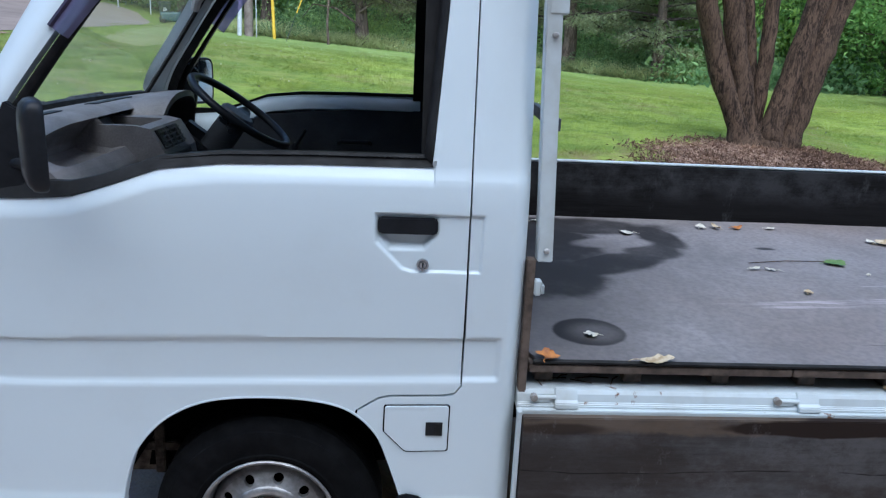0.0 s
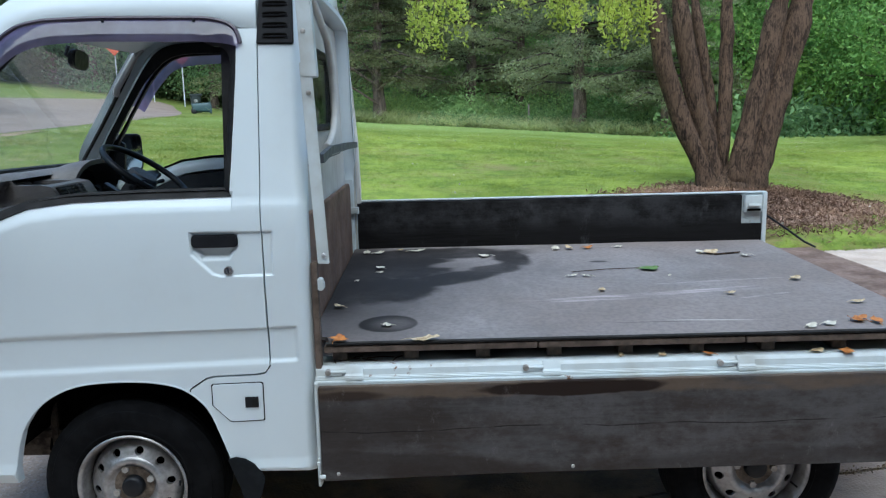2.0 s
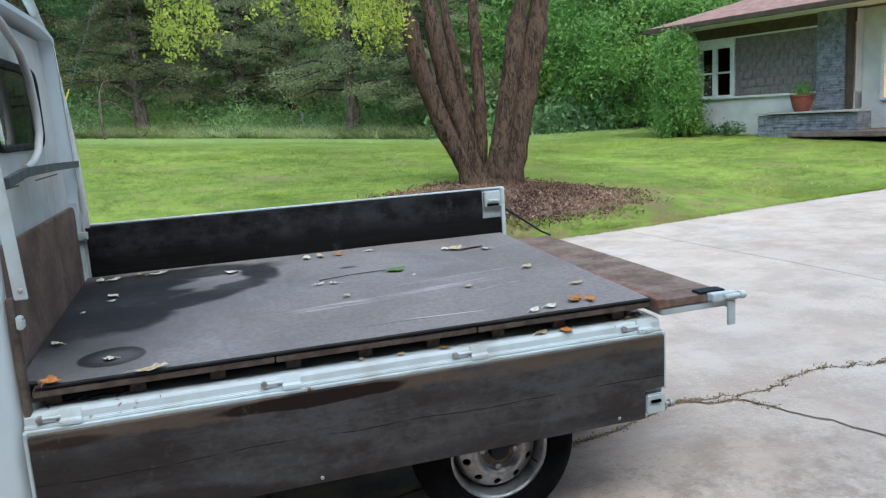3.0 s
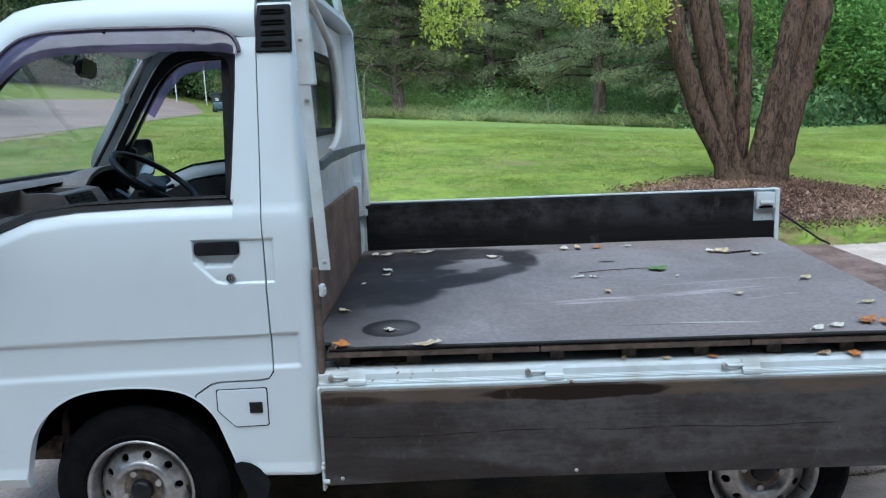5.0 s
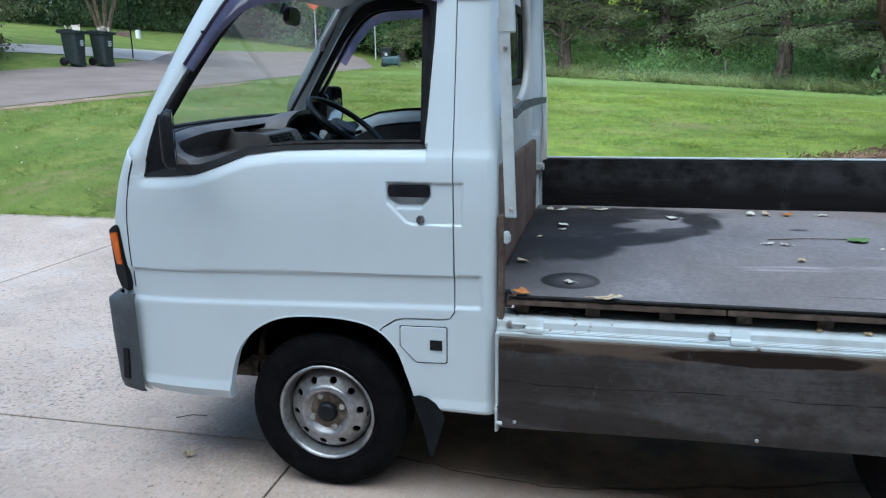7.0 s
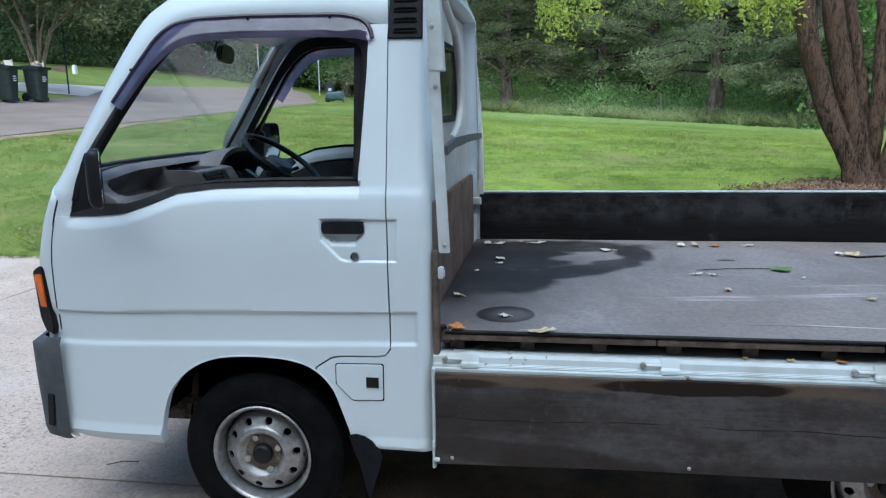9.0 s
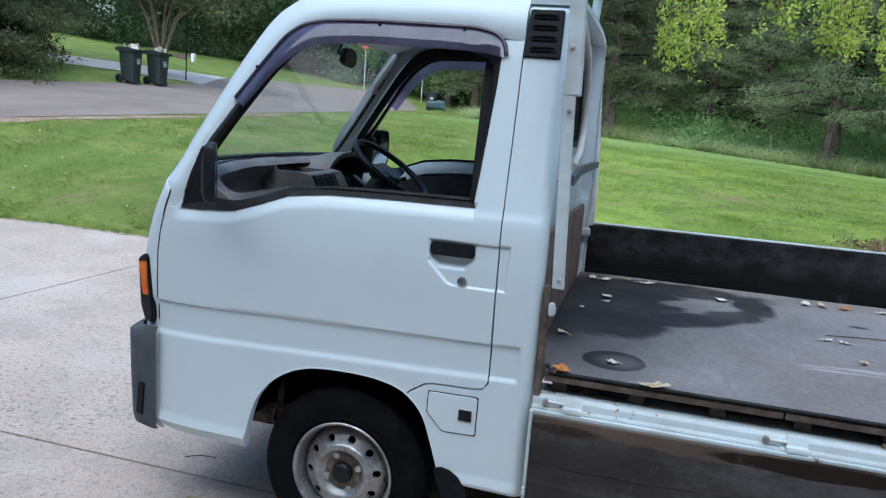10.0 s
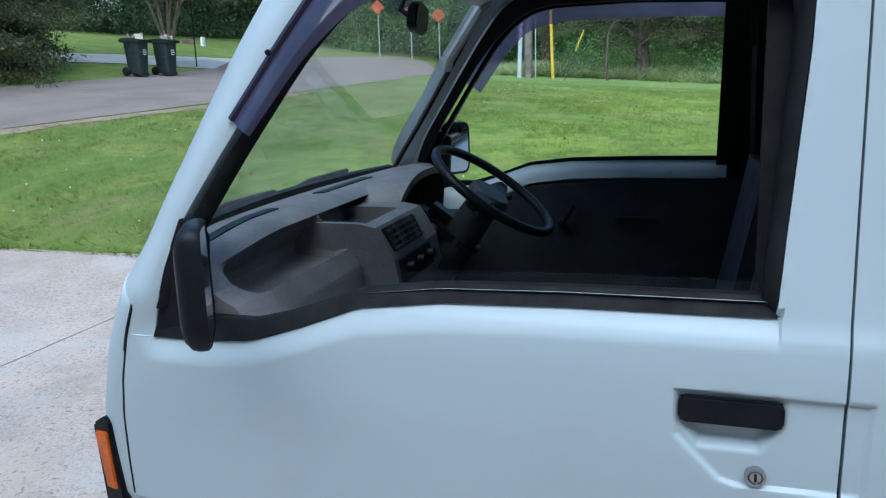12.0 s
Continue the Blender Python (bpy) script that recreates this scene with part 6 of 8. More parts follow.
vc, fc = cards(sprouts, 0.010, 0.25, 0.9, 62, True)
tagged(quick("crack_weeds", vc, fc, make_leaf("crack_weed", (0.15, 0.17, 0.06), (0.30, 0.31, 0.13), 0.4)), "thin weeds sprouting from the crack", "weeds", "", "stuff")
tagged(quick("mulch_shreds", v, f, make_leaf("mulch_shred", (0.105, 0.058, 0.040), (0.380, 0.260, 0.190), 0.0)), "loose shreds of bark mulch", "mulch", "", "stuff")


# grass blades, thickest where the camera passes nearest
def blades(name, n, xr, yr, tall, wide, material, label, seed, keep=None, bias=1.0):
    rs = np.random.RandomState(seed)
    x = rs.uniform(*xr, n)
    t = rs.uniform(0, 1, n) ** bias
    y = lawn_edge(x) - 0.05 + t * (yr - lawn_edge(x)) if np.isscalar(yr) else yr[0] + t * (yr[1] - yr[0])
    ok = np.ones(n, bool) if keep is None else keep(x, y)
    thin = 0.55 * np.sin(x * 1.9 + 1.3 * np.sin(y * 1.1)) + 0.45 * np.sin(y * 2.3 + 1.7 * np.sin(x * 0.8 + 2))
    ok &= rs.uniform(-0.2, 1.6, n) > np.where(y < 19, thin, -1)
    x, y = x[ok], y[ok]
    k = len(x)
    z = np.maximum(height(x, y), -0.01) - 0.01
    patch = np.array([noise.noise(Vector((px * 0.8, py * 0.8, 1))) for px, py in zip(x, y)])
    h = tall * rs.uniform(0.5, 1.25, k) * (1 + 0.5 * patch)
    a = rs.uniform(-0.9, 0.9, k) if material is GRASS else rs.uniform(0, 2 * math.pi, k)
    w = wide * rs.uniform(0.7, 1.3, k)
    far = 1 + 0.10 * np.maximum(0, y - 8)
    w, h = w * far, h * (1 + 0.02 * np.maximum(0, y - 8))
    lx, ly = rs.normal(size=k) * h * 0.95, rs.normal(size=k) * h * 0.95
    h = h * 0.72
    b = np.stack([x, y, z], 1)
    s = np.stack([np.cos(a) * w, np.sin(a) * w, 0 * a], 1)
    tip = b + np.stack([lx, ly, h], 1)
    v = np.stack([b - s, b + s, tip], 1).reshape(-1, 3)
    ob = quick(name, v, np.arange(3 * k).reshape(k, 3), material)
    if material is GRASS:
        # soft blades of short turf shade like the ground they cover
        up = ob.data.attributes.new("custom_normal", "FLOAT_VECTOR", "POINT")
        up.data.foreach_set("vector", np.tile(np.array([0, -0.25, 0.97], np.float32), 3 * k))
    return tagged(ob, label, "grass", "", "stuff")


def not_bed(x, y):
    road = np.interp(y, [2.3, 6.6, 8.3, 10.2, 13, 18, 25, 33], [-15.5, -10.9, -8.9, -7.5, -6.9, -7.0, -8.2, -10.5])
    thin = ((x - 4.40) / 1.42) ** 2 + ((y - 6.28) / 0.84) ** 2
    return (thin > 0.55 + 0.6 * np.random.RandomState(1).uniform(0, 1, len(x))) & (x > road + 0.05)


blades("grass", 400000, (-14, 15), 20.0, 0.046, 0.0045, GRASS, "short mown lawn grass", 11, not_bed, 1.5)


def tufty(x, y):
    """Where the grass stands ranker: in patches, most of all on the roadside bank."""
    p = np.array([noise.noise(Vector((px * 1.1, py * 1.1, 9))) + 0.5 * noise.noise(Vector((px * 3.1, py * 3.1, 4))) for px, py in zip(x, y)])
    return not_bed(x, y) & (p > np.interp(x, [-9, -2, 2, 8], [-0.05, 0.16, 0.52, 0.52]))


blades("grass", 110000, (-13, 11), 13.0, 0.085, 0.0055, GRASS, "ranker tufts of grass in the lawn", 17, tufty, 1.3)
blades("grass", 9000, (-14, 15), (4.0, 4.6), 0.07, 0.005, GRASS, "grass growing over the concrete edge", 12, lambda x, y: (y > lawn_edge(x) - 0.06) & (y < lawn_edge(x) + 0.1))


rc = np.random.RandomState(44)
cx, cy = rc.uniform(-9, 12, 450), 4.6 + 14 * rc.uniform(0, 1, 450) ** 1.4
keep = (cy > lawn_edge(cx) + 0.3) & not_bed(cx, cy)
v, f = cards(np.stack([cx, cy, height(cx, cy) + 0.045], 1)[keep], 0.012, 0.8, 0.0, 45)
tagged(quick("clover_flowers", v, f, make_leaf("clover_white", (0.45, 0.45, 0.36), (0.70, 0.70, 0.60), 0.3)), "tiny white clover flowers in the lawn", "flowers", "", "stuff")


def weed_keep(x, y):
    mid = np.interp(x, [-7, 0, 6, 12, 20], [28.5, 28.0, 25.5, 22.8, 21])
    return (y > mid) & (y < mid + 5.0)


blades("grass", 60000, (-8, 15), (19.6, 28.5), 0.042, 0.0045, GRASS, "mown grass at the far side of the lawn", 19, lambda x, y: y < np.interp(x, [-7, 0, 6, 12, 20], [28.9, 28.4, 25.9, 23.2, 21.4]))
blades("tall_weeds", 120000, (-7, 14), (20.5, 34), 0.46, 0.008, WEEDS, "strip of tall pale weeds before the woods", 13, weed_keep)
rw = np.random.RandomState(31)
pts = []
for _ in range(80):
    cx = rw.uniform(-5, 11)
    cy = float(np.interp(cx, [-7, 0, 6, 12], [28.6, 28.2, 25.8, 23.2])) + rw.uniform(0.2, 3)
    q = rw.normal(size=(420, 3)) * np.array([0.55, 0.4, 0.24])
    q[:, 2] = np.abs(q[:, 2])
    pts.append(q + [cx, cy, float(height(cx, cy)) + 0.05])
v, f = cards(np.concatenate(pts), 0.055, 0.4, 0.6, 21, True)
tagged(quick("brambles", v, f, LEAF_MID), "low brambles in the weeds before the woods", "shrubs", "", "stuff")
pts = []
for _ in range(110):
    cx = rw.uniform(-4, 13)
    cy = float(np.interp(cx, [-7, 0, 6, 12], [28.6, 28.2, 25.8, 23.2])) + rw.uniform(1.6, 6)
    s = rw.uniform(0.6, 1.3)
    q = rw.normal(size=(420, 3)) * np.array([0.75, 0.6, 0.55]) * s
    q[:, 2] = np.abs(q[:, 2])
    pts.append(q + [cx, cy, float(height(cx, cy)) + 0.05])
v, f = cards(np.concatenate(pts), 0.075, 0.45, 0.5, 23, True)
tagged(quick("brambles", v, f, LEAF_BUSH), "bright green bushes under the first trees", "shrubs", "", "stuff")

# ---- trees ----
def clump_points(rs, clumps, per, spread):
    out = [rs.normal(size=(per, 3)) * spread * s + c for c, s in clumps]
    return np.concatenate(out)


def big_tree():
    """The many-stemmed tree in the mulch."""
    base = (4.40, 7.0, 0.46)
    tree = thing("tree", base, "many-stemmed tree with reddish-brown bark in a mulch ring", "tree")
    stems = [
        [(4.19, 6.96, 0.34), (4.15, 6.97, 0.64), (3.906, 7.0, 1.101), (3.641, 7.0, 1.823), (3.512, 7.0, 2.514), (3.36, 7.1, 3.3), (3.15, 7.2, 4.6)],
        [(4.30, 7.0, 0.34), (4.262, 7.0, 0.63), (4.124, 7.0, 1.093), (3.934, 7.0, 1.812), (3.802, 7.0, 2.503), (3.68, 7.2, 3.4), (3.5, 7.5, 4.8)],
        [(4.36, 7.10, 0.34), (4.325, 7.10, 0.75), (4.262, 7.10, 1.277), (4.155, 7.10, 1.803), (4.02, 7.10, 2.495), (3.95, 7.4, 3.5), (4.0, 7.8, 4.8)],
        [(4.40, 7.04, 0.34), (4.368, 7.04, 0.63), (4.378, 7.04, 1.083), (4.382, 7.04, 1.795), (4.366, 7.04, 2.481), (4.40, 7.2, 3.5), (4.5, 7.4, 5.0)],
        [(4.50, 6.92, 0.34), (4.520, 6.92, 0.56), (4.626, 6.93, 1.074), (4.78, 6.93, 1.779), (4.905, 6.92, 2.459), (5.08, 6.8, 3.4), (5.4, 6.7, 4.8)],
        [(4.70, 7.0, 0.34), (4.735, 7.0, 0.50), (4.855, 7.0, 1.064), (5.02, 7.0, 1.769), (5.20, 7.0, 2.446), (5.45, 7.0, 3.4), (5.9, 7.1, 4.6)],
    ]
    rad = [0.120, 0.123, 0.070, 0.086, 0.132, 0.178]
    rs = np.random.RandomState(5)
    for s, r in zip(stems, rad):
        pts, rr = [], []
        p = np.array(s)
        t = np.linspace(0, len(s) - 1, 26)
        for q in t:
            c = np.array([np.interp(q, range(len(s)), p[:, k]) for k in range(3)]) + rs.normal(size=3) * 0.006
            pts.append(tuple(c))
            rr.append(r * (1.22 - 0.22 * min(1, q / 1.0)) * (1 - (0.10 if q > 4 else 0.03) * max(0, q - 1)) * (1 + 0.035 * rs.normal()))
        part("stem", tube(pts, rr, 14), BARK, tree, soft=True)
    def foot(u, v):
        a = 2 * math.pi * u
        k = (1.12 - 1.02 * v ** 1.6) * (1 + 0.07 * math.sin(5 * a + 1) * (1 - v))
        return (4.43 + 0.44 * k * math.cos(a), 6.99 + 0.22 * k * math.sin(a), 0.26 + 0.44 * v)
    part("root_flare", grid(foot, 40, 8), BARK, tree, soft=True)
    # drooping boughs with yellow-green leaves
    limbs, tips = [], []
    for x0, y0, z0, x1, y1, z1 in ((3.45, 7.2, 3.2, 0.75, 6.3, 2.60), (3.6, 7.15, 3.0, 2.2, 6.2, 2.55), (3.5, 7.2, 3.3, 1.5, 6.7, 2.75), (3.75, 7.2, 3.4, 3.05, 6.1, 2.55), (3.5, 7.3, 3.6, 1.0, 7.6, 3.0)):
        line = [(x0 + (x1 - x0) * t, y0 + (y1 - y0) * t, z0 + (z1 - z0) * t + 0.5 * math.sin(math.pi * t) + 0.05 * rs.normal()) for t in np.linspace(0, 1, 12)]
        limbs.append(tube(line, [0.035 * (1 - 0.85 * k / 11) for k in range(12)], 6))
    # hanging sprays in clusters of uneven length
    for cx, wide, low in ((0.86, 0.20, 1.99), (1.15, 0.16, 2.08), (1.80, 0.18, 2.29), (2.22, 0.10, 2.20), (2.42, 0.10, 2.14), (2.74, 0.12, 2.11), (2.96, 0.10, 1.98), (3.18, 0.10, 1.99)):
        for _ in range(10):
            top = np.array([cx + rs.normal() * wide * 0.5, 6.35 + rs.normal() * 0.28, 2.85 + rs.uniform(-0.1, 0.3)])
            end = np.array([cx + rs.normal() * wide * 0.7, top[1] + rs.normal() * 0.08, low + abs(rs.normal()) * 0.22])
            mid = (top + end) / 2 + rs.normal(size=3) * 0.06
            limbs.append(tube([tuple(top), tuple(mid), tuple(end)], [0.004, 0.003, 0.0015], 4))
            m = int(92 * (top[2] - end[2]))
            s = rs.uniform(0.1, 1.02, m)[:, None]
            tips.append(top * (1 - s) ** 2 + 2 * s * (1 - s) * mid + s * s * end + rs.normal(size=(m, 3)) * 0.042)
    part("bough", join(*limbs), BARK, tree, "thin drooping boughs")
    v, f = cards(np.concatenate(tips), 0.028, 0.50, -0.6, 6)
    quick("low_leaves", v - np.array(base), f, LEAF_YELLOW, tree, "yellow-green drooping leaves")
    clumps = [((rs.normal() * 1.7 + 5.4, rs.normal() * 1.4 + 9.0, 6.0 + rs.uniform(-0.9, 2.5)), rs.uniform(0.5, 0.9)) for _ in range(34)]
    v, f = cards(clump_points(rs, clumps, 320, 0.62), 0.055, 0.42, -0.3, 8)
    quick("crown", v - np.array(base), f, LEAF_YELLOW, tree, "yellow-green leafy crown")
    return tree


big_tree()


def broadleaf(seed, tall, wide, trunk, crown_low, leaf, n_clump, per, size, material, bark=BARK_FAR, lobes=1.0):
    """A tree on its own base: trunk, limbs and a crown of many small leaves."""
    rs = np.random.RandomState(seed)
    tree = new("tree")
    tree.empty_display_size = 0.2
    lean = rs.normal(size=2) * 0.04 * tall
    line = [(lean[0] * (k / 8) ** 2 + 0.03 * rs.normal() * (k > 0), lean[1] * (k / 8) ** 2 + 0.03 * rs.normal() * (k > 0), -0.2 + tall * 0.8 * k / 8) for k in range(9)]
    wood = [tube(line, [trunk * (1.35 if k == 0 else 1 - 0.095 * k) for k in range(9)], 10)]
    clumps = []
    for k in range(n_clump):
        t = rs.uniform(0, 1)
        z = crown_low + (tall - crown_low) * t
        reach = wide * (math.sin(math.pi * (0.18 + 0.80 * t)) ** 0.8) * rs.uniform(0.35, 1.0)
        a = rs.uniform(0, 2 * math.pi)
        c = (reach * math.cos(a), reach * math.sin(a), z)
        clumps.append((c, rs.uniform(0.6, 1.2) * lobes))
        if k % 3 == 0:
            p = line[min(8, max(2, int(8 * (z - 0.6) / (tall * 0.8))))]
            wood.append(tube([p, ((p[0] + c[0]) / 2, (p[1] + c[1]) / 2, (p[2] + c[2]) / 2 + 0.25), c], [trunk * 0.28, trunk * 0.18, trunk * 0.06], 6))
    part("trunk", join(*wood), bark, tree, soft=True)
    v, f = cards(clump_points(rs, clumps, per, np.array([0.60, 0.60, 0.38]) * wide / 3.2), size * 1.12, 0.55, 0.15, seed + 1, True)
    quick("crown", v, f, material, tree)
    return tree


def cedar(seed, tall, wide, trunk, crown_low, n_tier, per, size, material):
    """A dark cedar: level boughs in tiers with sprays of fine foliage."""
    rs = np.random.RandomState(seed)
    tree = new("tree")
    tree.empty_display_size = 0.2
    line = [(0.05 * rs.normal(), 0.05 * rs.normal(), -0.2 + tall * k / 8) for k in range(9)]
    wood = [tube(line, [trunk * (1.3 if k == 0 else 1 - 0.115 * k) for k in range(9)], 10)]
    pts = []
    for k in range(n_tier):
        z = crown_low + (tall - crown_low) * (k + rs.uniform(0, 1)) / n_tier
        reach = wide * (1 - 0.75 * (z / tall) ** 1.5) * rs.uniform(0.6, 1.1)
        a = rs.uniform(0, 2 * math.pi)
        d = np.array([math.cos(a), math.sin(a), 0])
        s = np.array([-math.sin(a), math.cos(a), 0])
        wood.append(tube([(0, 0, z), tuple(d * reach * 0.5 + [0, 0, z + 0.15]), tuple(d * reach + [0, 0, z - 0.25])], [trunk * 0.22, trunk * 0.14, 0.008], 5))
        tufts = 9
        for q in range(tufts):
            t = rs.uniform(0.18, 1.05)
            side = rs.normal() * (0.22 + 0.26 * t) * reach * 0.35
            mid = d * (t * reach) + s * side + [0, 0, z + 0.15 - 0.4 * t ** 2 - 0.1 * abs(side)]
            m = per // tufts
            w = rs.normal(size=(m, 3)) * [0.20, 0.20, 0.075]
            along = rs.uniform(-0.30, 0.34, m)
            pts.append(mid + w + (d + s * rs.normal() * 0.5) * along[:, None] - np.stack([0 * along, 0 * along, 0.9 * np.maximum(0, along) ** 1.3], 1))
    part("trunk", wood[0], BARK_FAR, tree, soft=True)
    part("bough", join(*wood[1:]), BARK_DIM, tree, "dark level boughs", soft=True)
    v, f = cards(np.concatenate(pts), size * 1.12, 0.48, -0.2, seed + 1, True)
    quick("crown", v, f, material, tree)
    return tree


def planted(model, spots, label, group, low=0.0):
    for k, (x, y, s, turn) in enumerate(spots):
        m = pose(x, y, float(height(x, y)) - 0.03 - low, 0, 0, turn) @ Matrix.Diagonal((s, s, s, 1))
        if k == 0:
            ob = model
            ob.matrix_basis = m
        else:
            ob = copy_thing(model, pose(x, y, float(height(x, y)) - 0.03 - low, 0, 0, turn))
            ob.scale = (s, s, s)
        tagged(ob, label, "tree", group)


cedar_a = cedar(51, 11.0, 3.6, 0.27, 1.7, 90, 640, 0.046, LEAF_DARK)
planted(cedar_a, [(6.30, 26.6, 1.0, 20), (2.6, 31.5, 1.05, 250), (10.5, 29.5, 1.0, 80)], "dark green cedar tree at the wood's edge", "cedars at the edge of the woods")
cedar_d = cedar(54, 11.0, 3.6, 0.27, 1.7, 90, 640, 0.046, LEAF_DUN)
planted(cedar_d, [(-1.3, 28.6, 0.95, 140), (-5.6, 33.5, 1.0, 310)], "brownish-green cedar tree with dead lower boughs", "cedars at the edge of the woods")
cedar_b = cedar(52, 12.5, 3.4, 0.24, 1.3, 90, 640, 0.046, LEAF_DARK)
planted(cedar_b, [(9.0, 24.6, 0.85, 0), (0.4, 34, 1.1, 200), (13.5, 31, 1.1, 40), (-9.5, 40, 1.0, 120), (5.2, 36, 1.15, 290)], "tall cedar tree with a grey trunk", "cedars at the edge of the woods")
wood_a = broadleaf(61, 13.0, 3.6, 0.22, 1.2, 0.1, 90, 300, 0.088, LEAF_MID)
planted(wood_a, [(17.0, 27, 1.0, 10), (13.0, 36, 1.1, 100), (-3.5, 40, 1.1, 200), (21.5, 33, 1.1, 300), (-13, 47, 1.15, 60), (25, 24, 1.0, 200), (8, 42, 1.2, 150), (-20, 46, 1.1, 20)], "green broadleaf woodland tree", "woodland trees")
wood_b = broadleaf(62, 10.0, 3.8, 0.18, 0.6, 0.1, 90, 300, 0.088, LEAF_LIGHT)
planted(wood_b, [(15.2, 21.5, 0.75, 50), (12.8, 25.5, 0.9, 170), (19, 22.5, 0.95, 280), (23, 28, 1.1, 0), (3.0, 40, 1.0, 90), (29, 20, 1.0, 30), (-7.5, 46, 1.1, 220)], "bright green woodland tree", "woodland trees")
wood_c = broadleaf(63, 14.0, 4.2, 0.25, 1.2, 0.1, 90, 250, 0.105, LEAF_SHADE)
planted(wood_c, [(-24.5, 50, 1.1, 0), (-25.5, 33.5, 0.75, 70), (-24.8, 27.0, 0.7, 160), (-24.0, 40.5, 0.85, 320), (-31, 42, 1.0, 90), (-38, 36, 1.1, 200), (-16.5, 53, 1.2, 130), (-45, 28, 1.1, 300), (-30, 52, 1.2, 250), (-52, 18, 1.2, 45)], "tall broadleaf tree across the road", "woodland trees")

for k, t in ((0, -1), (1, 1), (2, -0.8), (1.4, -1.2)):
    bough = tube([(-1.3, 28.3, 1.9 + 0.5 * k), (-1.3 + 0.9 * t, 28.1, 2.5 + 0.6 * k), (-1.3 + 1.7 * t, 27.9, 2.6 + 0.9 * k), (-1.3 + 2.1 * t, 27.8, 2.1 + 1.1 * k)], [0.05, 0.04, 0.025, 0.008], 5)
    tagged(part("dead_bough", bough, BARK_FAR, None, soft=True, at=(-1.3, 28.3, 1.9 + 0.5 * k)), "bare bent grey bough low on a cedar", "bough", "dead boughs on the cedar")
# dark cedar beside the road, and the small tree behind the bins
cedar_c = cedar(53, 8.0, 2.8, 0.22, 0.15, 130, 1080, 0.044, LEAF_DEEP)
planted(cedar_c, [(-15.2, 12.5, 0.92, 0), (-15.0, 10.3, 0.95, 120), (-16.2, 13.2, 1.05, 240), (-16.6, 8.2, 1.0, 60), (-18.8, 5.4, 1.1, 200)], "dark dense cedar beside the road", "cedars beside the road")
myrtle = new("tree")
rs = np.random.RandomState(77)
wood, pts = [], []
for k in range(9):
    a = 2 * math.pi * k / 9 + rs.normal() * 0.2
    d = np.array([math.cos(a), math.sin(a), 0])
    end = d * rs.uniform(0.9, 1.7) + [0, 0, rs.uniform(2.4, 3.4)]
    wood.append(tube([tuple(d * 0.05 + [0, 0, -0.1]), tuple(d * 0.18 + [0, 0, 0.9]), tuple(d * 0.45 + [0, 0, 1.7]), tuple(end)], [0.05, 0.04, 0.03, 0.012], 6))
    for _ in range(9):
        c = end + rs.normal(size=3) * [0.65, 0.65, 0.5] + [0, 0, 0.2]
        pts.append(c + rs.normal(size=(160, 3)) * [0.28, 0.28, 0.2])
part("stem", join(*wood), make_bark("tan_bark", (0.20, 0.14, 0.095), (0.40, 0.30, 0.21), 10), myrtle, soft=True)
v, f = cards(np.concatenate(pts), 0.075, 0.42, 0.0, 78)
quick("crown", v, f, LEAF_DEEP, myrtle)
myrtle.location = (-13.9, 18.1, float(height(-13.9, 18.1)))
tagged(myrtle, "small many-stemmed tree with tan bark behind the bins", "tree")

# far woods that close the view
rs = np.random.RandomState(91)
n = 430000
ang = rs.uniform(radians(8), radians(200), n)
dist = rs.uniform(52, 66, n)
x, y = dist * np.cos(ang), dist * np.sin(ang)
tall = 15 + 4 * np.sin(ang * 23) + 2.5 * np.sin(ang * 61)
z = height(x, y) + tall * rs.uniform(0, 1, n) ** 0.9
v, f = cards(np.stack([x, y, z], 1), 0.20, 0.6, 0.1, 92, True)
# the left part gets the leaves with shade in their colour
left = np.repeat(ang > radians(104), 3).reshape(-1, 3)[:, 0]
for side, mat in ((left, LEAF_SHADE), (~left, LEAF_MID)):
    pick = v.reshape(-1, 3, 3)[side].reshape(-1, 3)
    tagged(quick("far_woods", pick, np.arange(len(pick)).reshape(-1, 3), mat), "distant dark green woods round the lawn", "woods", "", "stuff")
n = 60000
ang = rs.uniform(radians(200), radians(368), n)
dist = rs.uniform(38, 52, n)
x, y = dist * np.cos(ang), dist * np.sin(ang)
z = 11 * rs.uniform(0, 1, n)
v, f = cards(np.stack([x, y, z], 1), 0.55, 0.6, 0.1, 93, True)
tagged(quick("far_woods", v, f, LEAF_MID), "woods on the far side of the driveway", "woods", "", "stuff")
arc = np.linspace(radians(-170), radians(190), 97)
v = np.concatenate([np.stack([72 * np.cos(arc), 72 * np.sin(arc), 0 * arc - 3], 1), np.stack([72 * np.cos(arc), 72 * np.sin(arc), 17 + 2.5 * np.sin(arc * 17) + 1.5 * np.sin(arc * 41)], 1)])
tagged(quick("backdrop", v, np.stack([np.arange(96), np.arange(1, 97), np.arange(98, 194), np.arange(97, 193)], 1), plain("distant_wood", (0.035, 0.070, 0.025), (0.075, 0.130, 0.045), 0.6, 0.95, 0, 0)), "dark green distance behind the woods", "woods", "", "structure")
# undergrowth under the trees
pts = []
for _ in range(230):
    a = rs.uniform(radians(25), radians(155))
    d = rs.uniform(32, 50)
    cx, cy = d * math.cos(a), d * math.sin(a)
    if cx < -7 and cy < 44:
        continue
    s = rs.uniform(0.6, 1.5)
    q = rs.normal(size=(300, 3)) * [0.9 * s, 0.7 * s, 0.6 * s]
    q[:, 2] = np.abs(q[:, 2])
    pts.append(q + [cx, cy, float(height(cx, cy))])
shade = []
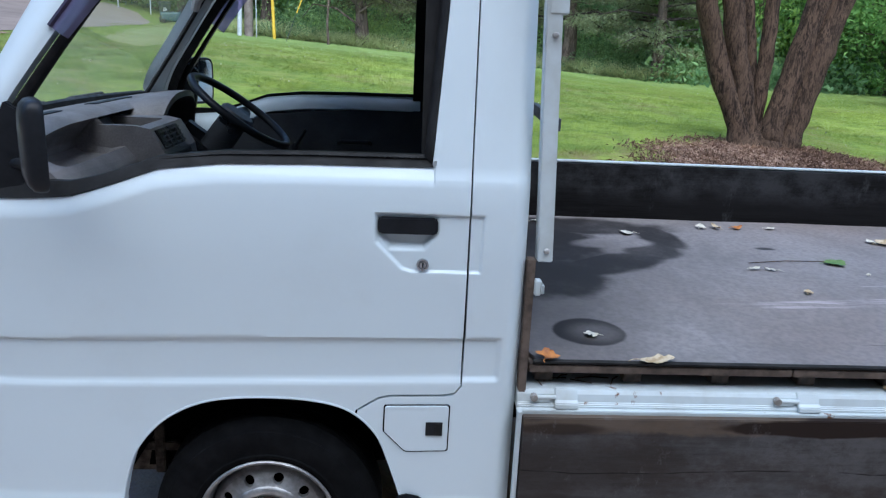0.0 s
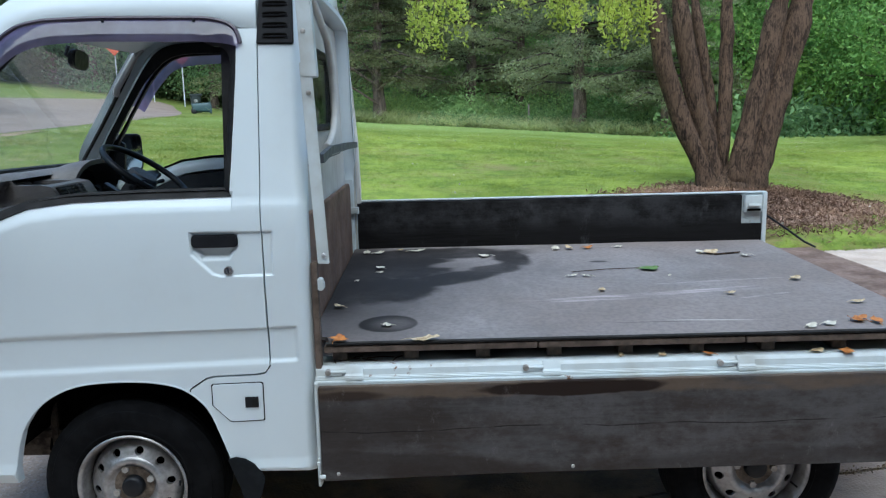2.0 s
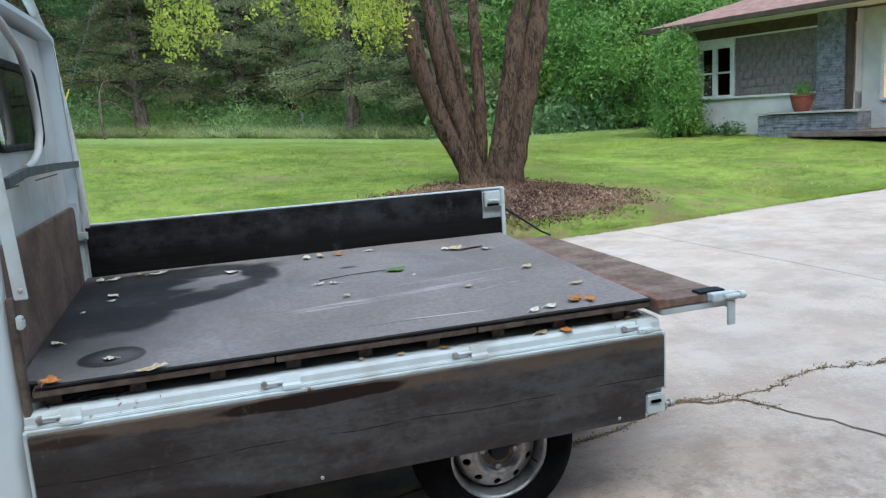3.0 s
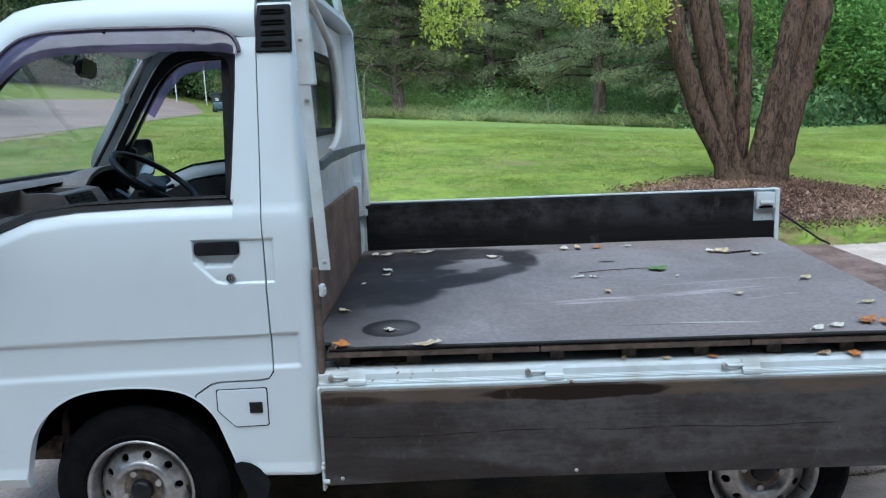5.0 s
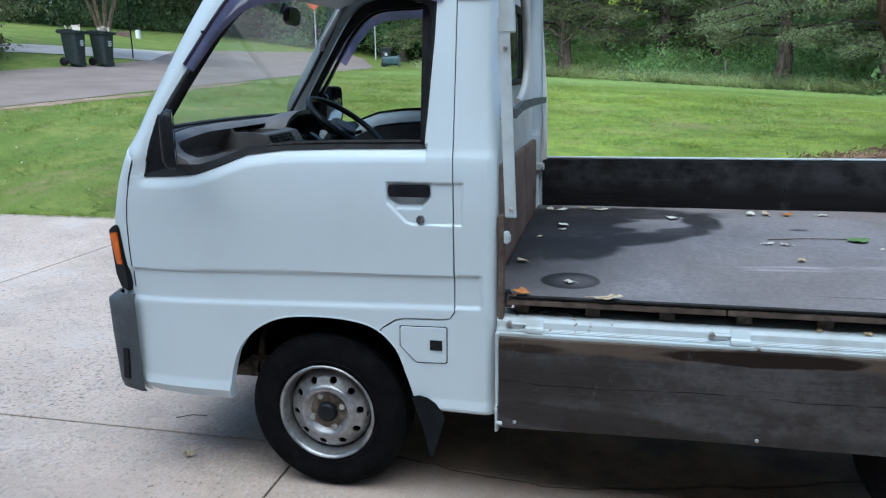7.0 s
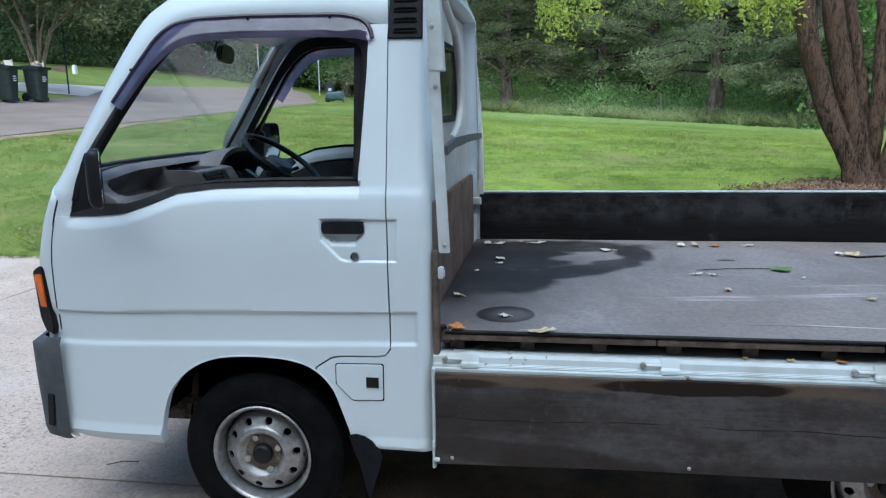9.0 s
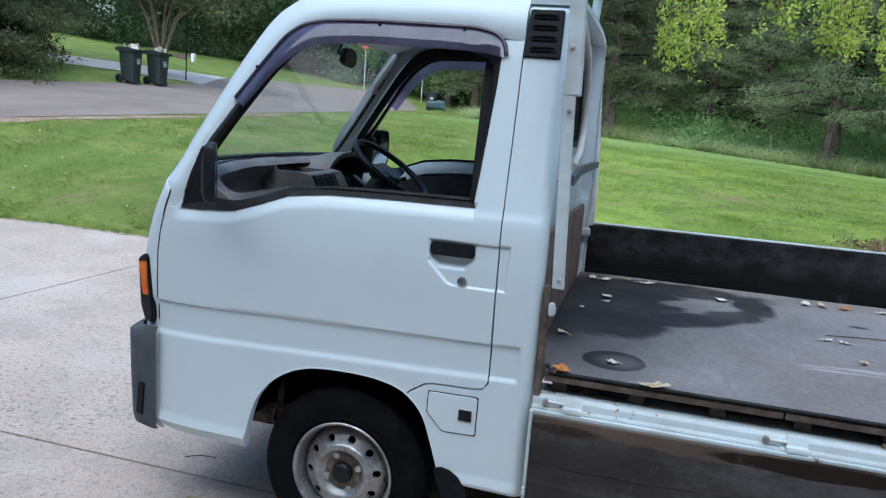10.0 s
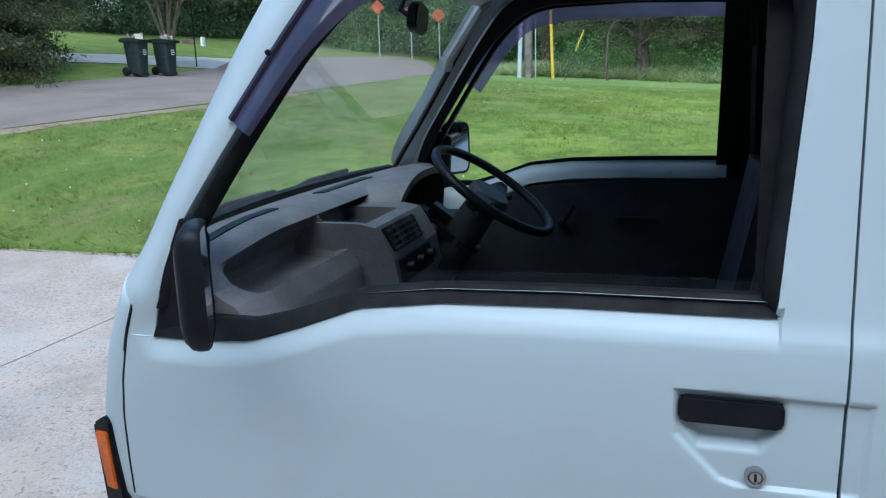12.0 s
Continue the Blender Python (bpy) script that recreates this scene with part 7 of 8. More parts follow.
for _ in range(70):
    t = rs.uniform(0, 1)
    cx, cy = -23.5 - rs.uniform(0, 3.5), 22 + 26 * t
    s = rs.uniform(0.5, 1.2)
    q = rs.normal(size=(330, 3)) * [0.9 * s, 0.9 * s, 0.9 * s]
    q[:, 2] = np.abs(q[:, 2])
    shade.append(q + [cx, cy, float(height(cx, cy))])
for _ in range(60):
    cx, cy = rs.uniform(9.5, 22), rs.uniform(21, 27)
    s = rs.uniform(0.5, 1.1)
    q = rs.normal(size=(350, 3)) * [0.8 * s, 0.7 * s, 0.8 * s]
    q[:, 2] = np.abs(q[:, 2])
    pts.append(q + [cx, cy, float(height(cx, cy))])
v, f = cards(np.concatenate(pts), 0.11, 0.55, 0.3, 94, True)
vs, fs = cards(np.concatenate(shade), 0.10, 0.55, 0.3, 95, True)
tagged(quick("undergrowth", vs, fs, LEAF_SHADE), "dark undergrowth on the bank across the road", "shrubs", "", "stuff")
tagged(quick("undergrowth", v, f, LEAF_MID), "green undergrowth along the edge of the woods", "shrubs", "", "stuff")

# ---- house beyond the lawn ----
HO = Vector((13.36, 14.97, 0.0))
HU = Vector((0.278, -0.961, 0.0)).normalized()
HN = Vector((-0.961, -0.278, 0.0)).normalized()


def hm(u, out, z):
    return tuple(HO + HU * u + HN * out + Vector((0, 0, z)))


def hbox(u0, u1, o0, o1, z0, z1):
    v = [hm(u, o, z) for u in (u0, u1) for o in (o0, o1) for z in (z0, z1)]
    return v, box(0, 1, 0, 1, 0, 1)[1]


CREAM = plain("cream_paint", (0.56, 0.54, 0.48), (0.68, 0.66, 0.60), 3, 0.7, 0, 0.1)
BROWN = plain("brown_trim", (0.050, 0.034, 0.022), (0.085, 0.060, 0.040), 6, 0.7, 0, 0.15)
SHINGLE = plain("grey_brown_shingle", (0.125, 0.105, 0.095), (0.20, 0.175, 0.16), 9, 0.85, 0, 0.5, 30)
STONE = plain("grey_ledge_stone", (0.10, 0.11, 0.125), (0.26, 0.27, 0.29), 7, 0.85, 0, 0.5, 30)
ROOFING = plain("reddish_roof_shingles", (0.20, 0.105, 0.085), (0.32, 0.19, 0.155), 5, 0.9, 0, 0.5, 30)
TERRACOTTA = plain("terracotta", (0.15, 0.038, 0.022), (0.23, 0.062, 0.036), 8, 0.7, 0, 0.2)
WHITE_TRIM = plain("white_trim", (0.62, 0.62, 0.59), (0.74, 0.74, 0.71), 6, 0.55, 0, 0.08)
house = thing("house", tuple(HO + Vector((0, 0, 0.40))), "low house with reddish hip roof and grey shingle siding", "house")
part("wall", join(hbox(-0.3, 3.93, -6.0, -0.02, 0.30, 1.28), hbox(0.94, 3.93, -0.30, -0.02, 1.28, 2.72), hbox(-0.3, -0.20, -0.30, -0.02, 1.28, 2.72), hbox(-0.3, 3.93, -0.30, -0.02, 2.72, 3.0)), CREAM, house, "cream base wall", bevel=0.01)
part("fascia", hbox(-0.3, 3.93, -0.02, 0.01, 2.735, 3.02), BROWN, house, "brown wall band under the eaves")
part("side_wall", hbox(-0.3, -0.18, -6.0, -0.30, 1.28, 3.0), CREAM, house)
for r in range(7):
    for k in range(11):
        u0 = 0.99 + (k - (0.5 if r % 2 else 0)) * 0.235
        a, b = max(0.99, u0), min(3.15, u0 + 0.228)
        if b - a > 0.03:
            tilt = 0.012
            geo = [hm(a, 0.006, 1.335 + r * 0.197), hm(b, 0.006, 1.335 + r * 0.197), hm(b, 0.006 + 0.0, 1.335 + r * 0.197 + 0.21), hm(a, 0.006, 1.335 + r * 0.197 + 0.21), hm(a, 0.032, 1.335 + r * 0.197), hm(b, 0.032, 1.335 + r * 0.197), hm(b, 0.010, 1.335 + r * 0.197 + 0.21), hm(a, 0.010, 1.335 + r * 0.197 + 0.21)]
            part("shingle", (geo, [(0, 1, 2, 3), (4, 7, 6, 5), (0, 4, 5, 1), (1, 5, 6, 2), (2, 6, 7, 3), (3, 7, 4, 0)]), SHINGLE, house)
part("sill_trim", hbox(-0.32, 3.16, -0.02, 0.06, 1.275, 1.325), WHITE_TRIM, house, "white sill board", bevel=0.008)
part("head_trim", hbox(-0.32, 3.16, -0.02, 0.05, 2.715, 2.755), WHITE_TRIM, house, "white head board", bevel=0.006)
win = part("window", join(hbox(-0.22, 0.96, -0.06, 0.035, 2.52, 2.715), hbox(-0.22, -0.10, -0.06, 0.03, 1.325, 2.52), hbox(0.84, 0.96, -0.06, 0.035, 1.325, 2.52), hbox(0.32, 0.43, -0.06, 0.03, 1.325, 2.52), hbox(-0.10, 0.84, -0.06, 0.025, 1.90, 1.945), hbox(-0.10, 0.84, -0.06, 0.028, 1.325, 1.37)), WHITE_TRIM, house, "white double window", bevel=0.004)
for u0, u1 in ((-0.10, 0.32), (0.43, 0.84)):
    for z0, z1 in ((1.37, 1.90), (1.945, 2.52)):
        part("pane", hbox(u0, u1, -0.045, -0.038, z0, z1), CLEAR, win)
part("room_behind", hbox(-0.18, 0.92, -0.30, -0.28, 1.30, 2.70), DARK, house)
rs = random.Random(9)
z = 0.42
row = 0
while z < 2.98:
    h = rs.choice((0.045, 0.055, 0.07))
    u = 3.16
    while u < 3.78:
        w = min(3.79 - u, rs.uniform(0.14, 0.34))
        part("stone", hbox(u + 0.003, u + w - 0.003, -0.02, 0.16 + rs.uniform(0, 0.03), z + 0.003, z + h - 0.003), STONE, house)
        u += w
    z += h
part("downspout", hbox(3.80, 3.92, 0.02, 0.12, 0.45, 3.0), BROWN, house, "dark brown corner post", bevel=0.01)
part("porch_wall", join(hbox(3.90, 4.34, -0.40, -0.30, 0.45, 3.0), hbox(4.34, 9.0, -0.40, -0.30, 0.45, 1.05), hbox(4.34, 9.0, -0.40, -0.30, 2.55, 3.0), hbox(5.47, 9.0, -0.40, -0.30, 1.05, 2.55), hbox(3.88, 3.93, -0.30, -0.02, 0.45, 3.0)), CREAM, house, "cream porch wall", bevel=0.01)
LIT = Nodes("lit_window")
LIT.put(LIT.b.inputs["Emission Color"], (1.0, 0.33, 0.06))
LIT.b.inputs["Emission Strength"].default_value = 0.8
LIT = LIT.done(LIT.mix(LIT.step(LIT.noise(5, 3), 0.3, 0.7), (0.7, 0.3, 0.1), (0.8, 0.42, 0.16)), 0.6)
lit = part("window", join(hbox(4.34, 4.42, -0.32, -0.24, 1.05, 2.55), hbox(5.39, 5.47, -0.32, -0.24, 1.05, 2.55), hbox(4.34, 5.47, -0.32, -0.23, 1.05, 1.11), hbox(4.34, 5.47, -0.32, -0.23, 2.49, 2.55), hbox(4.88, 4.92, -0.32, -0.24, 1.05, 2.55), *[hbox(4.42, 5.39, -0.31, -0.25, 1.11 + 0.276 * k, 1.135 + 0.276 * k) for k in range(1, 5)]), WHITE_TRIM, house, "white window with orange lamplight behind", bevel=0.004)
part("lit_blind", hbox(4.38, 5.43, -0.39, -0.36, 1.08, 2.52), LIT, lit, "orange lit blind")
part("planter", join(hbox(2.1, 3.15, 0.0, 0.10, 0.30, 0.86)), STONE, house)
z = 0.34
while z < 0.84:
    h = rs.choice((0.05, 0.06, 0.075))
    u = 2.05
    while u < 4.35:
        w = min(4.36 - u, rs.uniform(0.16, 0.40))
        part("stone", hbox(u + 0.003, u + w - 0.003, 0.10, 0.62 + rs.uniform(0, 0.035), z + 0.003, min(0.86, z + h) - 0.003), STONE, house)
        u += w
    z += h
part("planter_cap", hbox(2.02, 4.38, 0.06, 0.70, 0.862, 0.90), plain("pale_cap_stone", (0.30, 0.29, 0.27), (0.42, 0.40, 0.37), 6, 0.8, 0, 0.3), house, bevel=0.01)
part("porch_slab", hbox(3.0, 9.0, -1.0, 0.95, 0.36, 0.475), plain("porch_brick", (0.12, 0.085, 0.075), (0.20, 0.15, 0.135), 6, 0.85, 0, 0.3), house, bevel=0.015)
# hip roof with wide eaves
E0, RZ = 3.05, 4.35
ev = [hm(-0.95, 0.95, E0), hm(11, 0.95, E0), hm(11, -7.2, E0), hm(-0.95, -7.2, E0), hm(3.3, -3.1, RZ), hm(8.0, -3.1, RZ)]
lift = [tuple(Vector(p) + Vector((0, 0, 0.10))) for p in ev]
part("roof", (ev[:4] + lift, [(0, 1, 2, 3), (4, 5, 9, 8), (5, 6, 9), (6, 7, 8, 9), (7, 4, 8), (0, 4, 5, 1)[::-1], (1, 5, 6, 2)[::-1], (2, 6, 7, 3)[::-1], (3, 7, 4, 0)[::-1]]), ROOFING, house, "reddish shingled hip roof")
part("gutter", join(hbox(-0.97, 11, 0.93, 1.03, 3.02, 3.13), hbox(-1.05, -0.95, -7.2, 1.03, 3.02, 3.13)), BROWN, house, "dark brown gutter", bevel=0.01)
part("soffit", hbox(-0.94, 11, 0.0, 0.94, 3.02, 3.045), WHITE_TRIM, house)
part("downpipe", tube([hm(-0.35, 0.90, 3.0), hm(-0.35, 0.45, 2.85), hm(-0.33, 0.08, 2.70), hm(-0.33, 0.06, 0.5)], 0.035, 8), BROWN, house, soft=True)

pot = thing("flower_pot", hm(2.98, 0.40, 0.90), "round terracotta flower pot on the stone planter", "flower pot")
pm = Matrix.Translation(hm(2.98, 0.40, 0.90)) @ pose(0, 0, 0, 90)
part("pot", moved(lathe([(0.0, 0.0), (0.15, 0.0), (0.20, 0.12), (0.235, 0.28), (0.235, 0.32), (0.255, 0.33), (0.255, 0.37), (0.225, 0.37), (0.21, 0.30), (0.0, 0.30)], 28), pm), TERRACOTTA, pot, soft=40)
rs2 = np.random.RandomState(3)
c = np.array(hm(2.98, 0.40, 1.27)) + np.abs(rs2.normal(size=(500, 3))) * [0, 0, 0.10] + rs2.normal(size=(500, 3)) * [0.10, 0.10, 0.03]
v, f = cards(c, 0.05, 0.2, 1.2, 4)
quick("plant", v - np.array(hm(2.98, 0.40, 0.90)), f, LEAF_LIGHT, pot, "small green plant")

# bush at the house corner
rs = np.random.RandomState(15)
bush = thing("bush", (12.35, 14.55, 0.45), "tall yellow-green conical bush beside the house corner", "bush")
pts = []
for _ in range(150):
    t = rs.uniform(0, 1)
    a = rs.uniform(0, 2 * math.pi)
    r = 0.54 * (1 - 0.55 * t ** 1.5) * math.sqrt(rs.uniform(0.2, 1))
    pts.append(np.array([r * math.cos(a), r * math.sin(a), 0.1 + 2.15 * t]) + rs.normal(size=(150, 3)) * [0.13, 0.13, 0.16])
v, f = cards(np.concatenate(pts), 0.05, 0.35, 0.8, 16)
quick("foliage", v, f, LEAF_LIGHT, bush)
part("stem", cyl((12.35, 14.55, 0.35), (12.35, 14.55, 2.0), 0.05, 8, 0.02), BARK_FAR, bush)
pts = []
for u, o in ((0.4, 0.35), (0.95, 0.3), (1.25, 0.55), (0.1, 0.5)):
    pts.append(np.array(hm(u, o, 0.42)) + np.abs(rs.normal(size=(260, 3))) * [0, 0, 0.14] + rs.normal(size=(260, 3)) * [0.16, 0.16, 0.02])
v, f = cards(np.concatenate(pts), 0.05, 0.4, 0.6, 17)
tagged(quick("foundation_plants", v, f, LEAF_MID), "low plants along the house foot", "plants", "", "stuff")

# ---- roadside things ----
BIN = plain("dark_bin_plastic", (0.012, 0.020, 0.018), (0.026, 0.036, 0.033), 8, 0.5, 0, 0.1)
TEAL = plain("teal_bin_plastic", (0.020, 0.050, 0.055), (0.035, 0.075, 0.080), 8, 0.5, 0, 0.1)


def wheelie_bin(at, turn, body, label, fallen=False):
    base = new("wheelie_bin")
    def loft(u, v):
        a = 2 * math.pi * u
        k = 0.78 + 0.22 * v
        c, s = math.cos(a), math.sin(a)
        return (0.27 * k * math.copysign(abs(c) ** 0.45, c), 0.30 * k * math.copysign(abs(s) ** 0.45, s), 0.06 + 0.90 * v)
    part("body", join(grid(loft, 32, 8), box(-0.30, 0.30, -0.33, 0.33, 0.93, 0.975)), body, base, soft=40)
    part("lid", join(prism([(-0.31, 0.978), (0.32, 0.978), (0.32, 1.0), (0.05, 1.055), (-0.25, 1.05), (-0.31, 1.02)], "y", -0.33, 0.33)), body, base, bevel=0.012)
    part("handle", tube([(-0.30, -0.25, 0.98), (-0.37, -0.25, 1.0), (-0.37, 0.25, 1.0), (-0.30, 0.25, 0.98)], 0.015, 8), BLACK, base, soft=True)
    for s in (-1, 1):
        part("wheel", moved(lathe([(0.0, 0.0), (0.10, 0.0), (0.125, 0.012), (0.125, 0.05), (0.10, 0.06), (0.0, 0.06)], 20), pose(-0.22, 0.25 * s - 0.03, 0.125)), BLACK, base, soft=40)
    part("foot", box(0.05, 0.22, -0.2, 0.2, 0.0, 0.10), body, base, bevel=0.01)
    for k in range(3):
        part("mark", moved(box(0.262, 0.268, -0.10, 0.06 + 0.03 * (k % 2), 0.70 - 0.06 * k, 0.73 - 0.06 * k), pose(0, 0, 0)), WHITE_TRIM, base, "pale printed bars")
    base.matrix_basis = pose(*at, 0, 90, turn) @ pose(0, 0, 0, 0, 0, 180) if fallen else pose(*at, 0, 0, turn)
    base.scale = (0.84, 0.84, 0.83)
    return tagged(base, label, "wheelie bin", "wheelie bins")


wheelie_bin((-12.36, 14.78, float(height(-12.36, 14.78)) + 0.03), 8, BIN, "dark green wheeled rubbish bin stuffed at the roadside")
wheelie_bin((-12.16, 15.60, float(height(-12.16, 15.60)) + 0.03), 2, BIN, "black wheeled rubbish bin beside the road")
CARD = plain("pale_cardboard", (0.36, 0.29, 0.21), (0.62, 0.55, 0.45), 12, 0.8, 0, 0.3)
for x, y in ((-12.36, 14.78), (-12.16, 15.60)):
    rc = random.Random(int(x * 100))
    flaps = [moved(box(-rc.uniform(0.04, 0.10), rc.uniform(0.04, 0.10), -0.006, 0.006, -0.09, rc.uniform(0.03, 0.10)), pose(x + rc.uniform(-0.06, 0.20), y + rc.uniform(-0.15, 0.15), float(height(x, y)) + 0.93, rc.uniform(-50, 50), rc.uniform(-30, 30), rc.uniform(0, 180))) for _ in range(7)]
    tagged(part("cardboard_scraps", join(*flaps), CARD, None, at=(x, y, float(height(x, y)) + 0.87)), "torn pale cardboard sticking out of the bin", "cardboard", "cardboard on the bins")
wheelie_bin((-10.05, 32.87, float(height(-9.6, 33)) + 0.29), 16, TEAL, "teal wheeled bin lying on its side by the lawn", True)
wheelie_bin((-10.15, 33.9, float(height(-10.15, 33.9)) + 0.02), -70, BIN, "black wheeled bin behind the teal one")


def post(name, x, y, tall, r, material, label, category, lean=(0, 0)):
    z = float(height(x, y))
    ob = part(name, cyl((x, y, z - 0.1), (x + lean[0], y + lean[1], z + tall), r, 12, r * 0.9), material, None, soft=40, at=(x, y, z))
    return tagged(ob, label, category)


GREY_WOOD = plain("weathered_pole_wood", (0.13, 0.10, 0.085), (0.24, 0.20, 0.175), 4, 0.85, 0, 0.4)
PIPE = plain("pale_conduit", (0.40, 0.42, 0.44), (0.55, 0.57, 0.58), 6, 0.5, 0, 0.1)
YELLOW = plain("yellow_guy_guard", (0.55, 0.34, 0.02), (0.70, 0.46, 0.05), 8, 0.5, 0, 0.1)
post("utility_pole", -4.85, 25.2, 9.0, 0.15, GREY_WOOD, "weathered wooden utility pole on the lawn edge", "utility pole")
post("conduit", -5.12, 24.98, 2.6, 0.075, PIPE, "pale grey conduit on the utility pole", "conduit", (0.10, 0))
post("guide_wire", -4.55, 24.95, 6.0, 0.014, PIPE, "pale wire running down beside the utility pole", "wire")
post("guy_guard", -3.95, 24.9, 2.4, 0.055, YELLOW, "yellow plastic guard on a pole stay", "guy guard", (-0.10, 0.0))
g2 = part("guy_guard", cyl((-2.95, 22.9, 2.10), (-2.70, 22.9, 2.72), 0.022, 8), YELLOW, None, soft=40, at=(-2.95, 22.9, 2.1))
tagged(g2, "short yellow guard on a slanting stay wire", "guy guard")
tagged(part("stay_wire", tube([(-3.30, 22.9, float(height(-3.3, 22.9)) - 0.05), (-2.95, 22.9, 2.10), (-1.2, 23.4, 6.5)], 0.008, 6), BUMPER, None, at=(-3.3, 22.9, 1.2)), "slanting steel stay wire", "wire")
tagged(part("bare_sapling", tube([(-2.25, 25.9, 1.1), (-2.30, 25.9, 1.9), (-2.25, 25.9, 2.7), (-2.10, 25.9, 3.05), (-1.85, 25.9, 3.15)], [0.05, 0.04, 0.035, 0.025, 0.012], 8), BARK_FAR, None, soft=True, at=(-2.25, 25.9, 1.1)), "thin bare bent sapling", "sapling")
post("fence_stake", 4.55, 27.3, 1.00, 0.035, GREY_WOOD, "pale wooden stake in the weeds", "stake")
post("sign_post", -13.3, 18.5, 4.2, 0.02, BLACK, "thin dark post beside the side road", "post")
mb = thing("mailbox", (-19.6, 28.0, float(height(-19.6, 28))), "white mailbox beside a dark plate beyond the road", "mailbox")
zz = float(height(-19.6, 28.0))
part("white_box", box(-19.64, -19.48, 28.0, 28.2, zz - 0.05, zz + 0.36), WHITE_TRIM, mb, bevel=0.03)
part("dark_plate", box(-20.5, -19.85, 27.9, 27.96, zz - 0.02, zz + 0.30), plain("brown_plate", (0.10, 0.06, 0.045), (0.16, 0.10, 0.08), 6, 0.7, 0, 0.2), mb, bevel=0.02)


def white_house(x, y):
    """A small pale house seen in glimpses across the road."""
    z = float(height(x, y)) - 0.1
    base = thing("white_house", (x, y, z), "white house half hidden behind trees across the road", "house")
    m = pose(x, y, z, 0, 0, 40)
    part("wall", moved(join(box(-4, 4, -2.5, 2.5, 0, 2.9), prism([(-2.5, 2.9), (2.5, 2.9), (0, 4.2)], "x", -4, 4)), m), WHITE_TRIM, base)
    part("roof", moved(join(*[prism([(s * 2.9, 2.68), (s * 2.9, 2.82), (0, 4.38), (0, 4.22)], "x", -4.3, 4.3) for s in (-1, 1)]), m), SHINGLE, base, "grey shingle roof")
    for k in (-2.6, -0.6, 1.6):
        win = part("window", moved(box(k, k + 0.9, -2.54, -2.48, 0.9, 2.2), m), DARK, base, "dark window")
        part("frame", moved(join(box(k - 0.06, k, -2.56, -2.5, 0.84, 2.26), box(k + 0.9, k + 0.96, -2.56, -2.5, 0.84, 2.26), box(k, k + 0.9, -2.56, -2.5, 2.2, 2.26), box(k, k + 0.9, -2.56, -2.5, 0.84, 0.9), box(k, k + 0.9, -2.555, -2.5, 1.53, 1.57)), m), CREAM, win)


white_house(-34.0, 34.5)
RED = plain("red_reflector", (0.42, 0.050, 0.018), (0.55, 0.085, 0.03), 6, 0.4, 0, 0.05)
for x, y in ((-17.0, 42.0), (-15.2, 42.6), (-13.6, 43.0)):
    z = float(height(x, y))
    mk = thing("road_marker", (x, y, z), "red diamond end-of-road marker on a thin post", "road marker", "markers at the road end")
    part("post", cyl((x, y, z - 0.1), (x, y, z + 2.9), 0.035, 8), PIPE, mk)
    part("diamond", moved(prism([(-0.42, 0), (0, -0.42), (0.42, 0), (0, 0.42)], "y", -0.02, 0.02), pose(x, y - 0.06, z + 2.75, 0, 0, 18)), RED, mk, "red diamond plate", bevel=0.01)
gw = part("guy_wire", tube([(-15.6, 11.6, 1.45), (-17.2, 12.4, 2.7), (-19, 13.3, 4.2)], 0.022, 6), PIPE, None, at=(-15.6, 11.6, 1.45))
tagged(gw, "pale slanting wire guard by the road", "wire")
# ---- fallen leaves and litter ----
def leaf_mesh(seed, long, wide, curl):
    rs = random.Random(seed)
    n, rows = 8, []
    for k in range(n + 1):
        t = k / n
        w = wide * math.sin(math.pi * min(1, 0.06 + 0.94 * t)) ** 0.8 * (1 + 0.28 * rs.uniform(-1, 1))
        cz = curl * (4 * (t - 0.35) ** 2) * long * 0.6 + rs.uniform(-0.0015, 0.003)
        for s in (-1, -0.5, 0, 0.5, 1):
            rows.append((long * (t - 0.5), w * s, 0.003 + cz + curl * 0.9 * (s + 0.3 if s > 0 else 0.4 * abs(s)) * wide + rs.uniform(0, 0.003)))
    f = [(k * 5 + j, k * 5 + 5 + j, k * 5 + 6 + j, k * 5 + 1 + j) for k in range(n) for j in range(4)]
    stalk = tube([(-long * 0.5, 0, 0.004 + curl * long), (-long * 0.68, 0.004, 0.006), (-long * 0.85, 0.0, 0.004)], [0.0012, 0.001, 0.0008], 4)
    return join((rows, f), stalk)




def leaf(x, y, z, long, wide, curl, turn, material, label, group="fallen leaves on the bed"):
    seed = int(abs(x * 911 + y * 577) * 10)
    long, wide, curl = 0.80 * long, 0.95 * wide, 0.28 * curl
    ob = part("leaf", leaf_mesh(seed, long, wide, curl), material, None, soft=60, at=(0, 0, 0))
    ob.matrix_basis = pose(x, y, z, 0, 0, turn)
    return tagged(ob, label, "leaf", group)


for x, y, lo, wi, cu, tu, m in ((0.669, 1.218, 0.055, 0.022, 0.35, 20, PALE_LEAF), (0.613, 1.226, 0.05, 0.02, 0.3, 80, PALE_LEAF), (0.691, 0.929, 0.05, 0.022, 0.3, 140, PALE_LEAF), (0.838, 1.242, 0.085, 0.016, 0.25, 15, PALE_LEAF), (0.759, 1.263, 0.03, 0.012, 0.3, 40, DRY_LEAF), (1.124, 1.108, 0.07, 0.026, 0.3, 170, PALE_LEAF), (1.445, 1.218, 0.05, 0.018, 0.5, 60, PALE_LEAF), (1.506, 1.223, 0.06, 0.016, 0.7, 110, DRY_LEAF)):
    leaf(x, y, floor_z(y) + 0.002, lo, wi, cu, tu, m, "small curled pale dead leaf on the rubber sheet")
